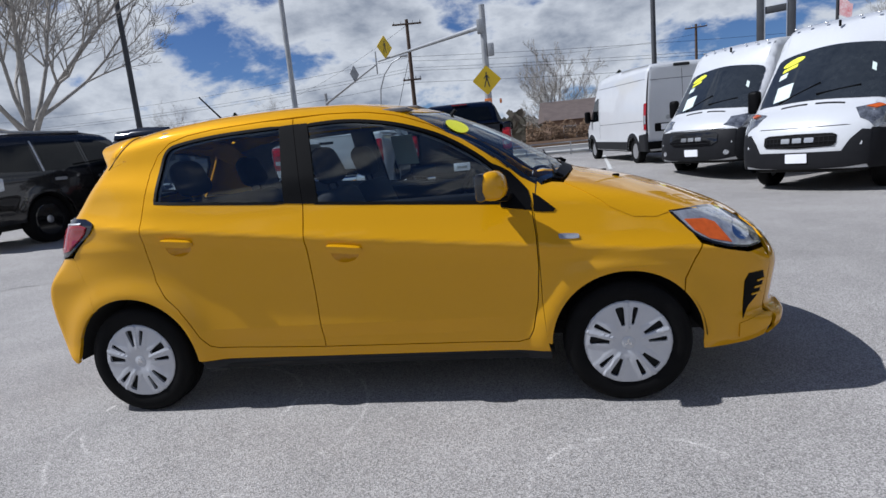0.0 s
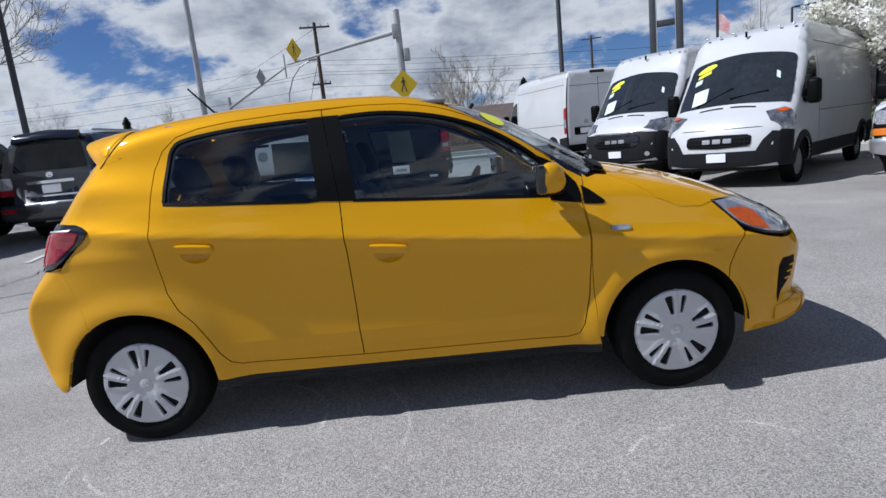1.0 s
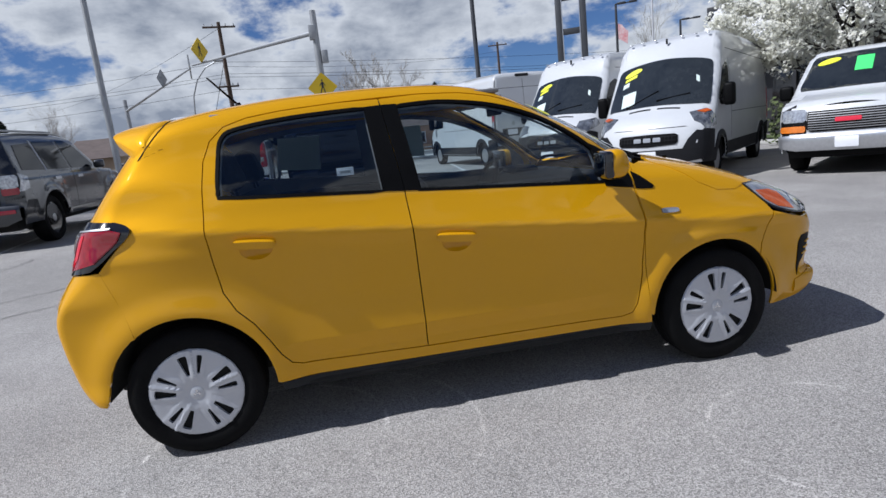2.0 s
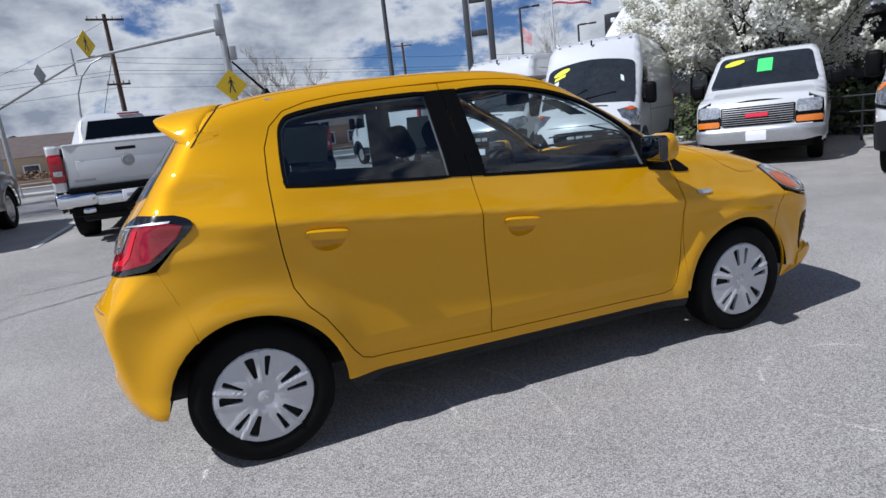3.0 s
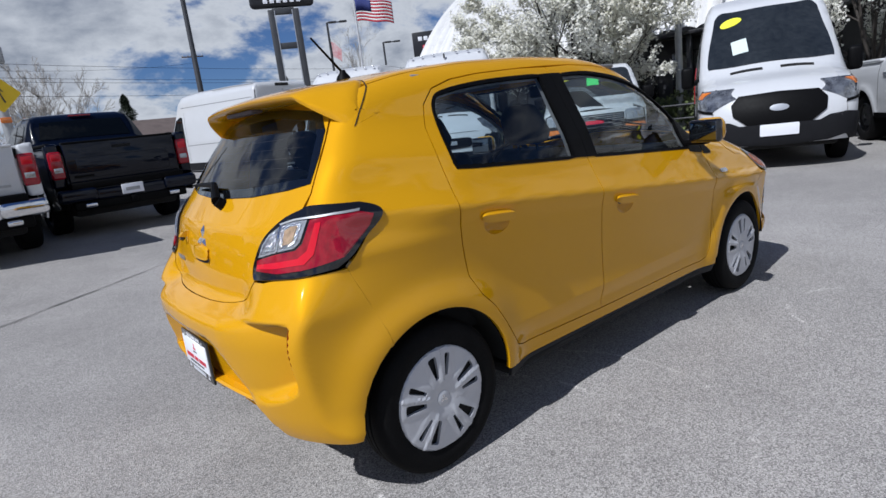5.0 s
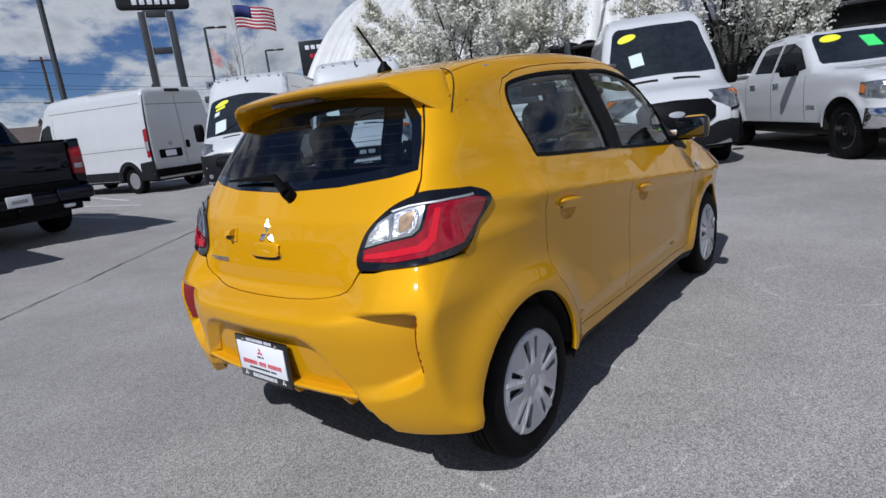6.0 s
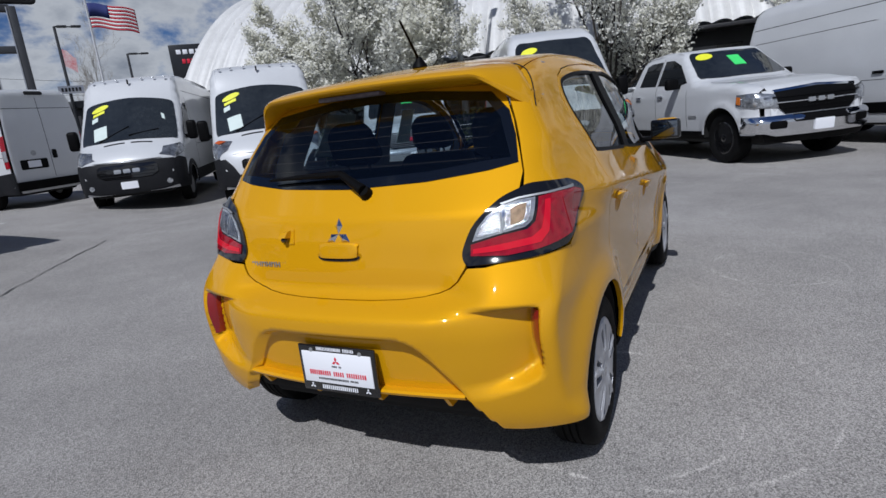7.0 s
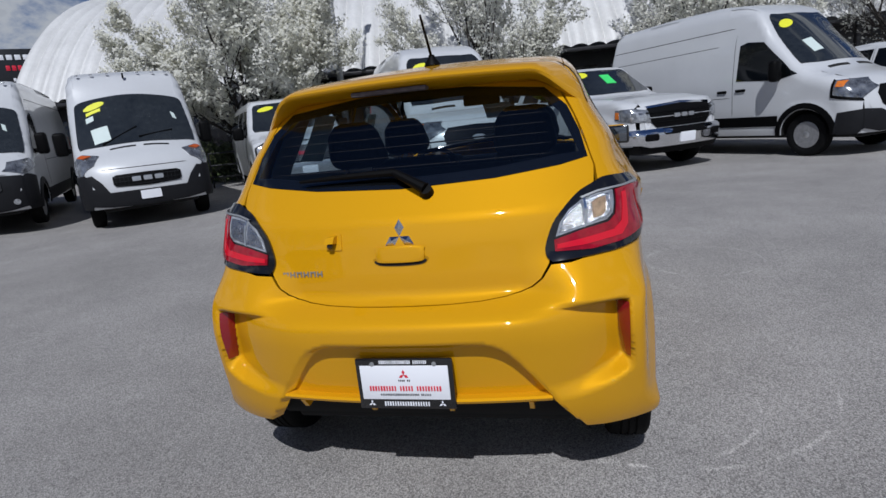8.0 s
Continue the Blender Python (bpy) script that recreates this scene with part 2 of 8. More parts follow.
def arc(cx, cy, r, a0, a1, n=24, ry=None):
    return [(cx + r * math.cos(radians(a0 + (a1 - a0) * k / n)), cy + (ry or r) * math.sin(radians(a0 + (a1 - a0) * k / n))) for k in range(n + 1)]


def resample(poly, step):
    out = []
    for a, b in zip(poly, poly[1:] + poly[:1]):
        a, b = np.array(a), np.array(b)
        k = max(1, int(math.ceil(np.linalg.norm(b - a) / step)))
        out += [tuple(a + (b - a) * i / k) for i in range(k)]
    clean = []
    for p in out:
        if not clean or math.dist(p, clean[-1]) > step * 0.15:
            clean.append(p)
    if math.dist(clean[0], clean[-1]) < step * 0.15:
        clean.pop()
    return clean


def inside(poly, pts):
    x, y = pts[:, 0], pts[:, 1]
    r = np.zeros(len(pts), bool)
    q = np.array(poly)
    for (x0, y0), (x1, y1) in zip(q, np.roll(q, -1, 0)):
        c = (y0 > y) != (y1 > y)
        r ^= c & (x < (x1 - x0) * (y - y0) / (y1 - y0 + 1e-12) + x0)
    return r


def region(outline, holes=(), step=0.03, folds=()):
    """Triangles inside an outline and outside its holes, with edges along the folds."""
    from mathutils.geometry import delaunay_2d_cdt
    rings = [resample(list(map(tuple, r)), step) for r in (outline, *holes)]
    pts, edges = [], []
    for r in rings:
        o = len(pts)
        pts += r
        edges += [(o + i, o + (i + 1) % len(r)) for i in range(len(r))]
    for line in folds:
        o = len(pts)
        r = []
        for a_, b_ in zip(line, line[1:]):
            k_ = max(1, int(math.ceil(math.dist(a_, b_) / (step * 0.8))))
            r += [(a_[0] + (b_[0] - a_[0]) * i / k_, a_[1] + (b_[1] - a_[1]) * i / k_) for i in range(k_)]
        r.append(tuple(line[-1]))
        pts += r
        edges += [(o + i, o + i + 1) for i in range(len(r) - 1)]
    b = np.array(pts)
    lo, hi = b.min(0), b.max(0)
    gx, gy = np.meshgrid(np.arange(lo[0] + step / 2, hi[0], step), np.arange(lo[1] + step / 2, hi[1], step * 0.87))
    gx[1::2] += step / 2
    g = np.stack([gx.ravel(), gy.ravel()], 1)
    ok = inside(rings[0], g)
    for r in rings[1:]:
        ok &= ~inside(r, g)
    g = g[ok]
    if len(g):
        keep = np.ones(len(g), bool)
        for k in range(0, len(b), 200):
            d = ((g[:, None] - b[None, k:k + 200]) ** 2).sum(2).min(1)
            keep &= d > (0.55 * step) ** 2
        g = g[keep]
    allp = [Vector(p) for p in pts] + [Vector(p) for p in g]
    v, e, f, *_ = delaunay_2d_cdt(allp, edges, [], 0, 1e-7)
    v = np.array([tuple(p) for p in v])
    f = np.array([t for t in f if len(t) == 3])
    cen = v[f].mean(1)
    ok = inside(rings[0], cen)
    for r in rings[1:]:
        ok &= ~inside(r, cen)
    return v, f[ok]


def smax(a, b, k):
    h = np.maximum(k - np.abs(a - b), 0) / k
    return np.maximum(a, b) + h * h * k * 0.25


def smin(a, b, k):
    return -smax(-a, -b, k)


def step01(e0, e1, x):
    t = np.clip((x - e0) / (e1 - e0), 0, 1)
    return t * t * (3 - 2 * t)


class Table:
    """A smooth curve through (at, value) pairs."""
    def __init__(s, pairs, soft=0.02, lo=-3, hi=9):
        s.x = np.arange(lo, hi, 0.004)
        y = np.interp(s.x, [p[0] for p in pairs], [p[1] for p in pairs])
        k = np.exp(-0.5 * (np.arange(-60, 61) * 0.004 / soft) ** 2)
        s.y = np.convolve(np.pad(y, 60, mode="edge"), k / k.sum(), "valid")

    def __call__(s, x):
        return np.interp(x, s.x, s.y)


class Shell:
    """A body given by a function that is below zero inside it; panels are laid on it from the side, top, front, rear or round a corner."""
    def __init__(s, F, za, x_rear, x_front, z_top=0.5, ax=0.15, turn=1.0):
        s.F, s.za, s.xr, s.xf, s.zt, s.ax, s.rs = F, za, x_rear, x_front, z_top, ax, turn

    def ray(s, mode, u, v):
        u, v = np.asarray(u, float), np.asarray(v, float)
        o, d = np.zeros((len(u), 3)), np.zeros((len(u), 3))
        if mode == "side":
            phi = np.maximum(v - s.za, 0) / 0.6
            o[:, 0], o[:, 2] = u, np.minimum(v, s.za)
            d[:, 1], d[:, 2] = -np.cos(phi), np.sin(phi)
        elif mode == "rear":
            o[:, 0], o[:, 1], o[:, 2], d[:, 0] = s.xr, u, v, -1
        elif mode == "front":
            o[:, 0], o[:, 1], o[:, 2], d[:, 0] = s.xf, u, v, 1
        elif mode == "top":
            o[:, 0], o[:, 1], o[:, 2], d[:, 2] = u, v, s.zt, 1
        else:
            o[:, 0], o[:, 2], d[:, 0], d[:, 1] = s.ax, v, -np.cos(u / s.rs), -np.sin(u / s.rs)
        return o, d

    def at(s, mode, u, v):
        o, d = s.ray(mode, u, v)
        lo, hi = np.zeros(len(o)), np.full(len(o), 4.0)
        for _ in range(34):
            m = (lo + hi) / 2
            p = o + d * m[:, None]
            ins = s.F(p[:, 0], p[:, 1], p[:, 2]) < 0
            lo, hi = np.where(ins, m, lo), np.where(ins, hi, m)
        return o + d * lo[:, None]

    def normal(s, p):
        e, g = 0.004, []
        for k in range(3):
            q = np.zeros(3)
            q[k] = e
            a, b = p + q, p - q
            g.append(s.F(a[:, 0], a[:, 1], a[:, 2]) - s.F(b[:, 0], b[:, 1], b[:, 2]))
        g = np.stack(g, 1)
        return g / (np.linalg.norm(g, axis=1)[:, None] + 1e-12)

    def side(s, pts):
        """(x, z) on the flank to the side panel's own coordinates."""
        P = np.array([p[:2] for p in pts], float)
        o = np.zeros((len(P), 3))
        o[:, 0], o[:, 2] = P[:, 0], P[:, 1]
        lo, hi = np.zeros(len(P)), np.full(len(P), 3.0)
        for _ in range(34):
            m = (lo + hi) / 2
            ins = s.F(o[:, 0], m, o[:, 2]) < 0
            lo, hi = np.where(ins, m, lo), np.where(ins, hi, m)
        phi = np.arctan2(P[:, 1] - s.za, np.maximum(lo, 0.02))
        return [(x, z if z < s.za else s.za + 0.6 * f) for (x, z), f in zip(P, phi)]

    def edge(s, xy):
        """(x, y) on the roof to the side panel's coordinates."""
        P = np.array(xy, float)
        z = s.at("top", P[:, 0], -P[:, 1])[:, 2]
        return [(x, s.za + 0.6 * math.atan2(zz - s.za, y)) for (x, y), zz in zip(P, z)]

    def corner(s, yz):
        """(y, z) on the rear to the wrap panel's coordinates."""
        P = np.array(yz, float)
        x = s.at("rear", -P[:, 0], P[:, 1])[:, 0]
        return [(math.atan2(y, s.ax - xx) * s.rs, z) for (y, z), xx in zip(P, x)]

    def flank(s, xz):
        """(x, z) on the flank to the wrap panel's coordinates."""
        P = np.array(xz, float)
        y = -s.at("side", P[:, 0], P[:, 1])[:, 1]
        return [(math.atan2(yy, s.ax - x) * s.rs, z) for (x, z), yy in zip(P, y)]

    def panel(s, name, mode, outline, material, parent, holes=(), step=0.03, out=0.0, thick=0.012, flip=False, label="", shape=None, folds=()):
        v, f = region(outline, holes, step, folds)
        p = s.at(mode, v[:, 0], v[:, 1])
        nrm = s.normal(p)
        p = p + nrm * out
        if shape:
            p, nrm = shape(p, nrm, v)
        tri = np.cross(p[f[:, 1]] - p[f[:, 0]], p[f[:, 2]] - p[f[:, 0]])
        if (tri * nrm[f[:, 0]]).sum(1).mean() < 0:
            f = f[:, ::-1]
        if flip:
            p, nrm, f = p * (1, -1, 1), nrm * (1, -1, 1), f[:, ::-1]
        count = {}
        for t in f:
            for a, b in ((t[0], t[1]), (t[1], t[2]), (t[2], t[0])):
                count[(a, b)] = 1
        rim = [(a, b) for a, b in count if (b, a) not in count]
        verts, faces = [tuple(q) for q in p], [tuple(int(i) for i in t) for t in f]
        loops = [tuple(nrm[i]) for t in f for i in t]
        if thick > 0:
            for a, b in rim:
                o = len(verts)
                verts += [tuple(p[a]), tuple(p[b]), tuple(p[b] - nrm[b] * thick), tuple(p[a] - nrm[a] * thick)]
                faces.append((o + 1, o, o + 3, o + 2))
                w = np.cross(p[b] - p[a], nrm[a])
                w = w / (np.linalg.norm(w) + 1e-12)
                loops += [tuple(w)] * 4
        return obj(name, verts, faces, material, parent, label, True, loops)


# ---- ground ----
def ground_material():
    m = mat("asphalt", (0.27, 0.265, 0.255), 0.86)
    nt = m.node_tree
    n, ln = nt.nodes.new, nt.links.new
    p = nt.nodes["Principled BSDF"]
    geo = n("ShaderNodeNewGeometry")

    def tex(scale, detail=5, rough=0.6):
        t = n("ShaderNodeTexNoise")
        t.inputs["Scale"].default_value, t.inputs["Detail"].default_value, t.inputs["Roughness"].default_value = scale, detail, rough
        ln(geo.outputs["Position"], t.inputs["Vector"])
        return t.outputs[0]

    def rng(v, a, b, c, d):
        r = n("ShaderNodeMapRange")
        ln(v, r.inputs[0])
        for i, q in enumerate((a, b, c, d)):
            r.inputs[i + 1].default_value = q
        return r.outputs[0]

    def mul(a, b):
        q = n("ShaderNodeMath")
        q.operation = "MULTIPLY"
        ln(a, q.inputs[0])
        ln(b, q.inputs[1])
        return q.outputs[0]
    # broad wear, tyre-darkened patches, and stone grain of two sizes
    broad = rng(tex(0.35, 6), 0.3, 0.7, 0.82, 1.14)
    patch = rng(tex(1.6, 5), 0.32, 0.68, 0.90, 1.09)
    vor = n("ShaderNodeTexVoronoi")
    vor.inputs["Scale"].default_value = 230
    ln(geo.outputs["Position"], vor.inputs["Vector"])
    sepc = n("ShaderNodeSeparateColor")
    ln(vor.outputs["Color"], sepc.inputs[0])
    grain = rng(sepc.outputs[0], 0, 1, 0.45, 1.55)
    fine = rng(tex(110, 3, 0.7), 0.3, 0.7, 0.82, 1.18)
    tone = mul(mul(broad, patch), mul(grain, fine))
    # faint chalky arcs scraped into the surface, broken by noise
    broken = rng(tex(5.0, 3), 0.44, 0.60, 0.0, 0.42)
    for cx_, cy_, r_ in ((0.25, -0.72, 0.53), (0.45, -0.85, 0.74), (2.4, -1.5, 0.42)):
        far = n("ShaderNodeVectorMath")
        far.operation = "DISTANCE"
        ln(geo.outputs["Position"], far.inputs[0])
        far.inputs[1].default_value = (cx_, cy_, 0)
        off = n("ShaderNodeMath")
        off.operation = "SUBTRACT"
        ln(far.outputs["Value"], off.inputs[0])
        off.inputs[1].default_value = r_
        ab = n("ShaderNodeMath")
        ab.operation = "ABSOLUTE"
        ln(off.outputs[0], ab.inputs[0])
        line = mul(rng(ab.outputs[0], 0.004, 0.014, 1.0, 0.0), broken)
        up = n("ShaderNodeMath")
        up.operation = "ADD"
        ln(line, up.inputs[0])
        up.inputs[1].default_value = 1.0
        tone = mul(tone, up.outputs[0])
    mx = n("ShaderNodeVectorMath")
    mx.operation = "SCALE"
    mx.inputs[0].default_value = (0.312, 0.296, 0.280)
    ln(tone, mx.inputs[3])
    ln(mx.outputs[0], p.inputs["Base Color"])
    b = n("ShaderNodeBump")
    b.inputs["Strength"].default_value, b.inputs["Distance"].default_value = 0.5, 0.006
    ln(vor.outputs["Distance"], b.inputs["Height"])
    ln(b.outputs[0], p.inputs["Normal"])
    return m


def rise(x, y):
    """The lot climbs gently towards the street."""
    d = y - 0.6 * x
    return 0.20 * float(step01(5.0, 7.8, d)) + 0.012 * min(max(d - 7.8, 0), 15)


ASPHALT = ground_material()
ROAD = mat("road_asphalt", (0.16, 0.16, 0.16), 0.85, vary=0.25, scale=0.4)
CONC = mat("concrete", (0.50, 0.49, 0.46), 0.85, vary=0.2, scale=1.5, bump=0.2, bscale=40)
LINE = mat("white_line_paint", (0.66, 0.66, 0.64), 0.7, vary=0.35, scale=5)
TAR = mat("tar_seam", (0.10, 0.098, 0.095), 0.7, vary=0.3, scale=6)
DIRT = mat("bare_earth", (0.24, 0.19, 0.14), 0.95, vary=0.4, scale=0.3)
GRASS = mat("grass", (0.09, 0.13, 0.035), 0.95, vary=0.5, scale=2.0)
bm = bmesh.new()
nodes_x = [-3000, -600, -150, -60] + [-40 + 0.5 * i for i in range(161)] + [60, 150, 600, 3000]
nodes_y = [-3000, -600, -150, -40] + [-10 + 0.5 * i for i in range(121)] + [70, 150, 600, 3000]
gv = [[bm.verts.new((x, y, rise(x, y))) for y in nodes_y] for x in nodes_x]
for i in range(len(nodes_x) - 1):
    for j in range(len(nodes_y) - 1):
        bm.faces.new((gv[i][j], gv[i + 1][j], gv[i + 1][j + 1], gv[i][j + 1]))
tagged(part("ground", bm, ASPHALT, None), "pale grey worn asphalt of a car lot", "ground", kind="structure")


def strip(name, pts, w, z, material, label, category, jag=0.0, kind="structure"):
    """A painted or poured band along a polyline."""
    bm = bmesh.new()
    rows = []
    rnd = random.Random(len(pts) + int(w * 1e4))
    P = [Vector(p) for p in pts]
    for i, p in enumerate(P):
        d = (P[min(i + 1, len(P) - 1)] - P[max(i - 1, 0)]).normalized()
        s_ = Vector((-d.y, d.x)) * w / 2 * (1 + rnd.uniform(-jag, jag))
        zz = z + (rise(p.x, p.y) + 0.004 if abs(p.x) < 35 else rise(0, 33))
        rows.append((bm.verts.new((p.x + s_.x, p.y + s_.y, zz)), bm.verts.new((p.x - s_.x, p.y - s_.y, zz))))
    for a, b in zip(rows, rows[1:]):
        bm.faces.new((a[0], a[1], b[1], b[0]))
    for f in bm.faces:
        if f.normal.z < 0:
            f.normal_flip()
    return tagged(part(name, bm, material, None), label, category, kind=kind)


def wander(p0, p1, n, amp, seed):
    rnd = random.Random(seed)
    a, b = Vector(p0), Vector(p1)
    s_ = Vector((-(b - a).y, (b - a).x)).normalized()
    o, out = 0.0, []
    for i in range(n + 1):
        o = 0.75 * o + rnd.uniform(-amp, amp)
        out.append(tuple(a.lerp(b, i / n) + s_ * (o if 0 < i < n else 0)))
    return out


strip("tar_seam", wander((-3.2, 2.2), (3.2, 7.1), 60, 0.02, 1), 0.018, 0.004, TAR, "thin dark joint across the asphalt", "joint", 0.6)
strip("tar_seam", wander((-6, 1.6), (-1.2, 4.6), 50, 0.03, 4), 0.014, 0.0045, TAR, "thin dark crack in the asphalt", "joint", 0.7)
strip("tar_seam", wander((-4.2, 3.2), (-3.6, 5.4), 30, 0.06, 7), 0.012, 0.005, TAR, "branching crack in the asphalt", "joint", 0.7)
for k, (x0, y0, x1, y1) in enumerate(((3.3, 13.6, 3.75, 10.8), (5.0, 20.0, 4.2, 12.4), (-4.35, 4.6, -4.85, 8.4), (-2.9, 6.6, -3.2, 12.0), (2.6, 9.2, 2.2, 13.5))):
    strip("bay_line", wander((x0, y0), (x1, y1), 14, 0.0, k), 0.10, 0.004, LINE, "worn white parking bay line", "line")
# street, footways and kerbs beyond the lot
strip("road", [(-300, 33), (-40, 33), (300, 33)], 13, 0.03, ROAD, "grey two-way street", "road")
for y0 in (25.6, 40.6):
    bm = bmesh.new()
    b_box(bm, (0, y0, 0.45), (500, 1.9, 0.14), 0.02)
    tagged(part("pavement", bm, CONC, None), "pale concrete footway with a kerb", "pavement", kind="structure")
bm = bmesh.new()
b_box(bm, (0, 90, 0.42), (500, 96, 0.04))
tagged(part("verge", bm, DIRT, None), "dry brown earth beyond the street", "ground", kind="structure")
bm = bmesh.new()
b_box(bm, (15.2, 8.2, 0.065), (1.0, 24, 0.13), 0.02, Matrix.Rotation(radians(11.5), 4, "Z"))
tagged(part("kerb", bm, CONC, None), "concrete kerb before the planted strip", "kerb", kind="structure")
bm = bmesh.new()
b_box(bm, (16.6, 6.4, 0.06), (2.6, 26, 0.14), 0.03, Matrix.Rotation(radians(11.5), 4, "Z"))
tagged(part("planting_strip", bm, GRASS, None), "grassy planted strip before the building", "grass", kind="structure")

# ---- vaulted building ----
SHEET = mat("white_corrugated_sheet", (0.72, 0.715, 0.70), 0.5, 0.1, vary=0.18, scale=0.7)
DARKW = mat("dark_shop_front", (0.03, 0.03, 0.034), 0.35, vary=0.3, scale=1.0)
hall = thing("vaulted_hall", pose(15.3, 19.2, 0, 0, 0, 101.5 - 180), "white corrugated barrel-vaulted hall with a dark shop front", "building")
# local x along the front from the near gable, local y into the building
LEN, RAD, CY, CZ = 36.0, 12.0, 10.0, -3.5
verts, faces = [], []
nx, na = int(LEN / 0.07), 40
a0 = math.pi - math.asin((3.25 - CZ) / RAD)
for i in range(nx + 1):
    x = i * 0.07
    rip = 0.085 * (2 * abs(math.sin(math.pi * x / 0.62)) ** 0.8 - 1)
    for k in range(na + 1):
        a = a0 - (2 * a0 - math.pi) * k / na
        r_ = RAD + rip
        verts.append((x, CY + r_ * math.cos(a), CZ + r_ * math.sin(a)))
for i in range(nx):
    for k in range(na):
        o = i * (na + 1) + k
        faces.append((o, o + 1, o + na + 2, o + na + 1))
obj("roof", verts, faces, SHEET, hall, "white corrugated vault roof", False)
ring = [(CY + (RAD - 0.12) * math.cos(a0 - (2 * a0 - math.pi) * k / 30), CZ + (RAD - 0.12) * math.sin(a0 - (2 * a0 - math.pi) * k / 30)) for k in range(31)]
for x0 in (0.15, LEN - 0.3):
    bm = bmesh.new()
    b_poly(bm, ring + [(CY * 2, 0.0), (0.2, 0.0)], 0.2, Matrix.Translation((x0 + 0.2, 0, 0)) @ Matrix(((0, 0, -1, 0), (1, 0, 0, 0), (0, 1, 0, 0), (0, 0, 0, 1))))
    part("gable", bm, SHEET, hall, "white gable wall")
bm = bmesh.new()
b_box(bm, (LEN / 2, 1.3, 1.6), (LEN - 0.4, 0.25, 3.2), 0.02)
part("shop_front", bm, DARKW, hall, "dark recessed shop front")
for k in range(13):
    bm = bmesh.new()
    b_box(bm, (1.6 + 2.7 * k, 1.14, 1.45), (2.2, 0.06, 2.3), 0.02)
    part("window", bm, GLOSSB, hall, "dark shop window")
for k in range(10):
    bm = bmesh.new()
    b_box(bm, (1.0 + 3.7 * k, 0.35, 1.6), (0.16, 0.16, 3.2), 0.02)
    part("post", bm, DARKW, hall)
bm = bmesh.new()
b_box(bm, (LEN / 2, 0.75, 3.12), (LEN - 0.3, 1.3, 0.12), 0.02)
part("canopy", bm, DARKW, hall, "dark canopy under the vault's edge")


# ---- posts, signs, wires ----
def pole(x, y, h, r, material, label, name="light_pole", head=0.0, turn=0):
    t = thing(name, pose(x, y, 0, 0, 0, turn), label, "pole", "light poles")
    bm = bmesh.new()
    b_lathe(bm, [(r * 1.9, 0), (r * 1.9, 0.35), (r * 1.2, 0.42), (r, 0.5), (r * 0.75, h)], 14, "Z")
    part("shaft", bm, material, t)
    if head:
        bm = bmesh.new()
        b_tube(bm, (0, 0, h - 0.1), (head, 0, h + 0.05), 0.035, 0.03)
        part("arm", bm, material, t)
        bm = bmesh.new()
        b_box(bm, (head + 0.25, 0, h + 0.06), (0.55, 0.28, 0.10), 0.03)
        part("lamp_head", bm, material, t)
    return t


pole(-10.8, 14.6, 9.5, 0.10, POLE, "tall dark steel light pole in the lot", head=0.3)
pole(-7.05, 19.1, 10.5, 0.115, STEEL, "tall grey steel light pole in the lot", head=0.3)
pole(8.3, 26.2, 11.0, 0.13, POLE, "tall dark light pole beside the street", head=0.4)
pole(14.85, 6.1, 9.0, 0.10, STEEL, "grey light pole before the vaulted hall", head=0.4)

mast = thing("signal_mast", pose(0.45, 23.4, 0), "galvanised crossing mast with a long arm and yellow signs", "mast")
bm = bmesh.new()
b_lathe(bm, [(0.20, 0), (0.18, 0.6), (0.13, 7.2), (0.13, 7.25)], 16, "Z")
part("shaft", bm, STEEL, mast)
ARM = Vector((-7.3, 9.6, 6.35))
bm = bmesh.new()
b_tube(bm, (0, 0, 6.35), ARM + Vector((0, 0, 0.55)), 0.11, 0.055, 12)
b_box(bm, (-0.1, 0, 6.35), (0.34, 0.34, 0.6), 0.03)
part("arm", bm, STEEL, mast)
bm = bmesh.new()
b_box(bm, (0.28, -0.1, 5.3), (0.28, 0.22, 0.55), 0.04)
part("control_box", bm, STEEL, mast, "small grey control box")


def walker_sign(c, turn, s_, parent):
    m = Matrix.Translation(c) @ Matrix.Rotation(radians(turn), 4, "Z") @ Matrix.Rotation(radians(90), 4, "X")
    bm = bmesh.new()
    b_poly(bm, [(0, -s_), (s_ * 0.05, -s_), (s_, -s_ * 0.05), (s_, s_ * 0.05), (s_ * 0.05, s_), (-s_ * 0.05, s_), (-s_, s_ * 0.05), (-s_, -s_ * 0.05), (-s_ * 0.05, -s_)][1:], 0.02, m)
    sg = part("crossing_sign", bm, SIGNY, parent, "yellow diamond crossing sign with a black stick symbol")
    bm = bmesh.new()
    k = s_ * 0.62
    f = m @ Matrix.Translation((0, 0, 0.021))
    b_poly(bm, [(0.10 * k * math.cos(radians(a)) - 0.02 * k, 0.78 * k + 0.11 * k * math.sin(radians(a))) for a in range(0, 360, 30)], 0.004, f)
    for pts in ([(-0.12, 0.62), (0.10, 0.62), (0.12, 0.05), (-0.12, 0.05)], [(0.08, 0.60), (0.34, 0.18), (0.28, 0.14), (0.04, 0.45)], [(-0.10, 0.60), (-0.36, 0.22), (-0.30, 0.16), (-0.06, 0.44)],
                [(-0.10, 0.07), (0.03, 0.07), (-0.14, -0.36), (-0.24, -0.80), (-0.36, -0.78), (-0.26, -0.32)], [(0.0, 0.07), (0.12, 0.07), (0.22, -0.36), (0.36, -0.76), (0.24, -0.82), (0.10, -0.38)]):
        b_poly(bm, [(x * k, y * k) for x, y in pts], 0.004, f)
    part("symbol", bm, INKK, sg)
    return sg


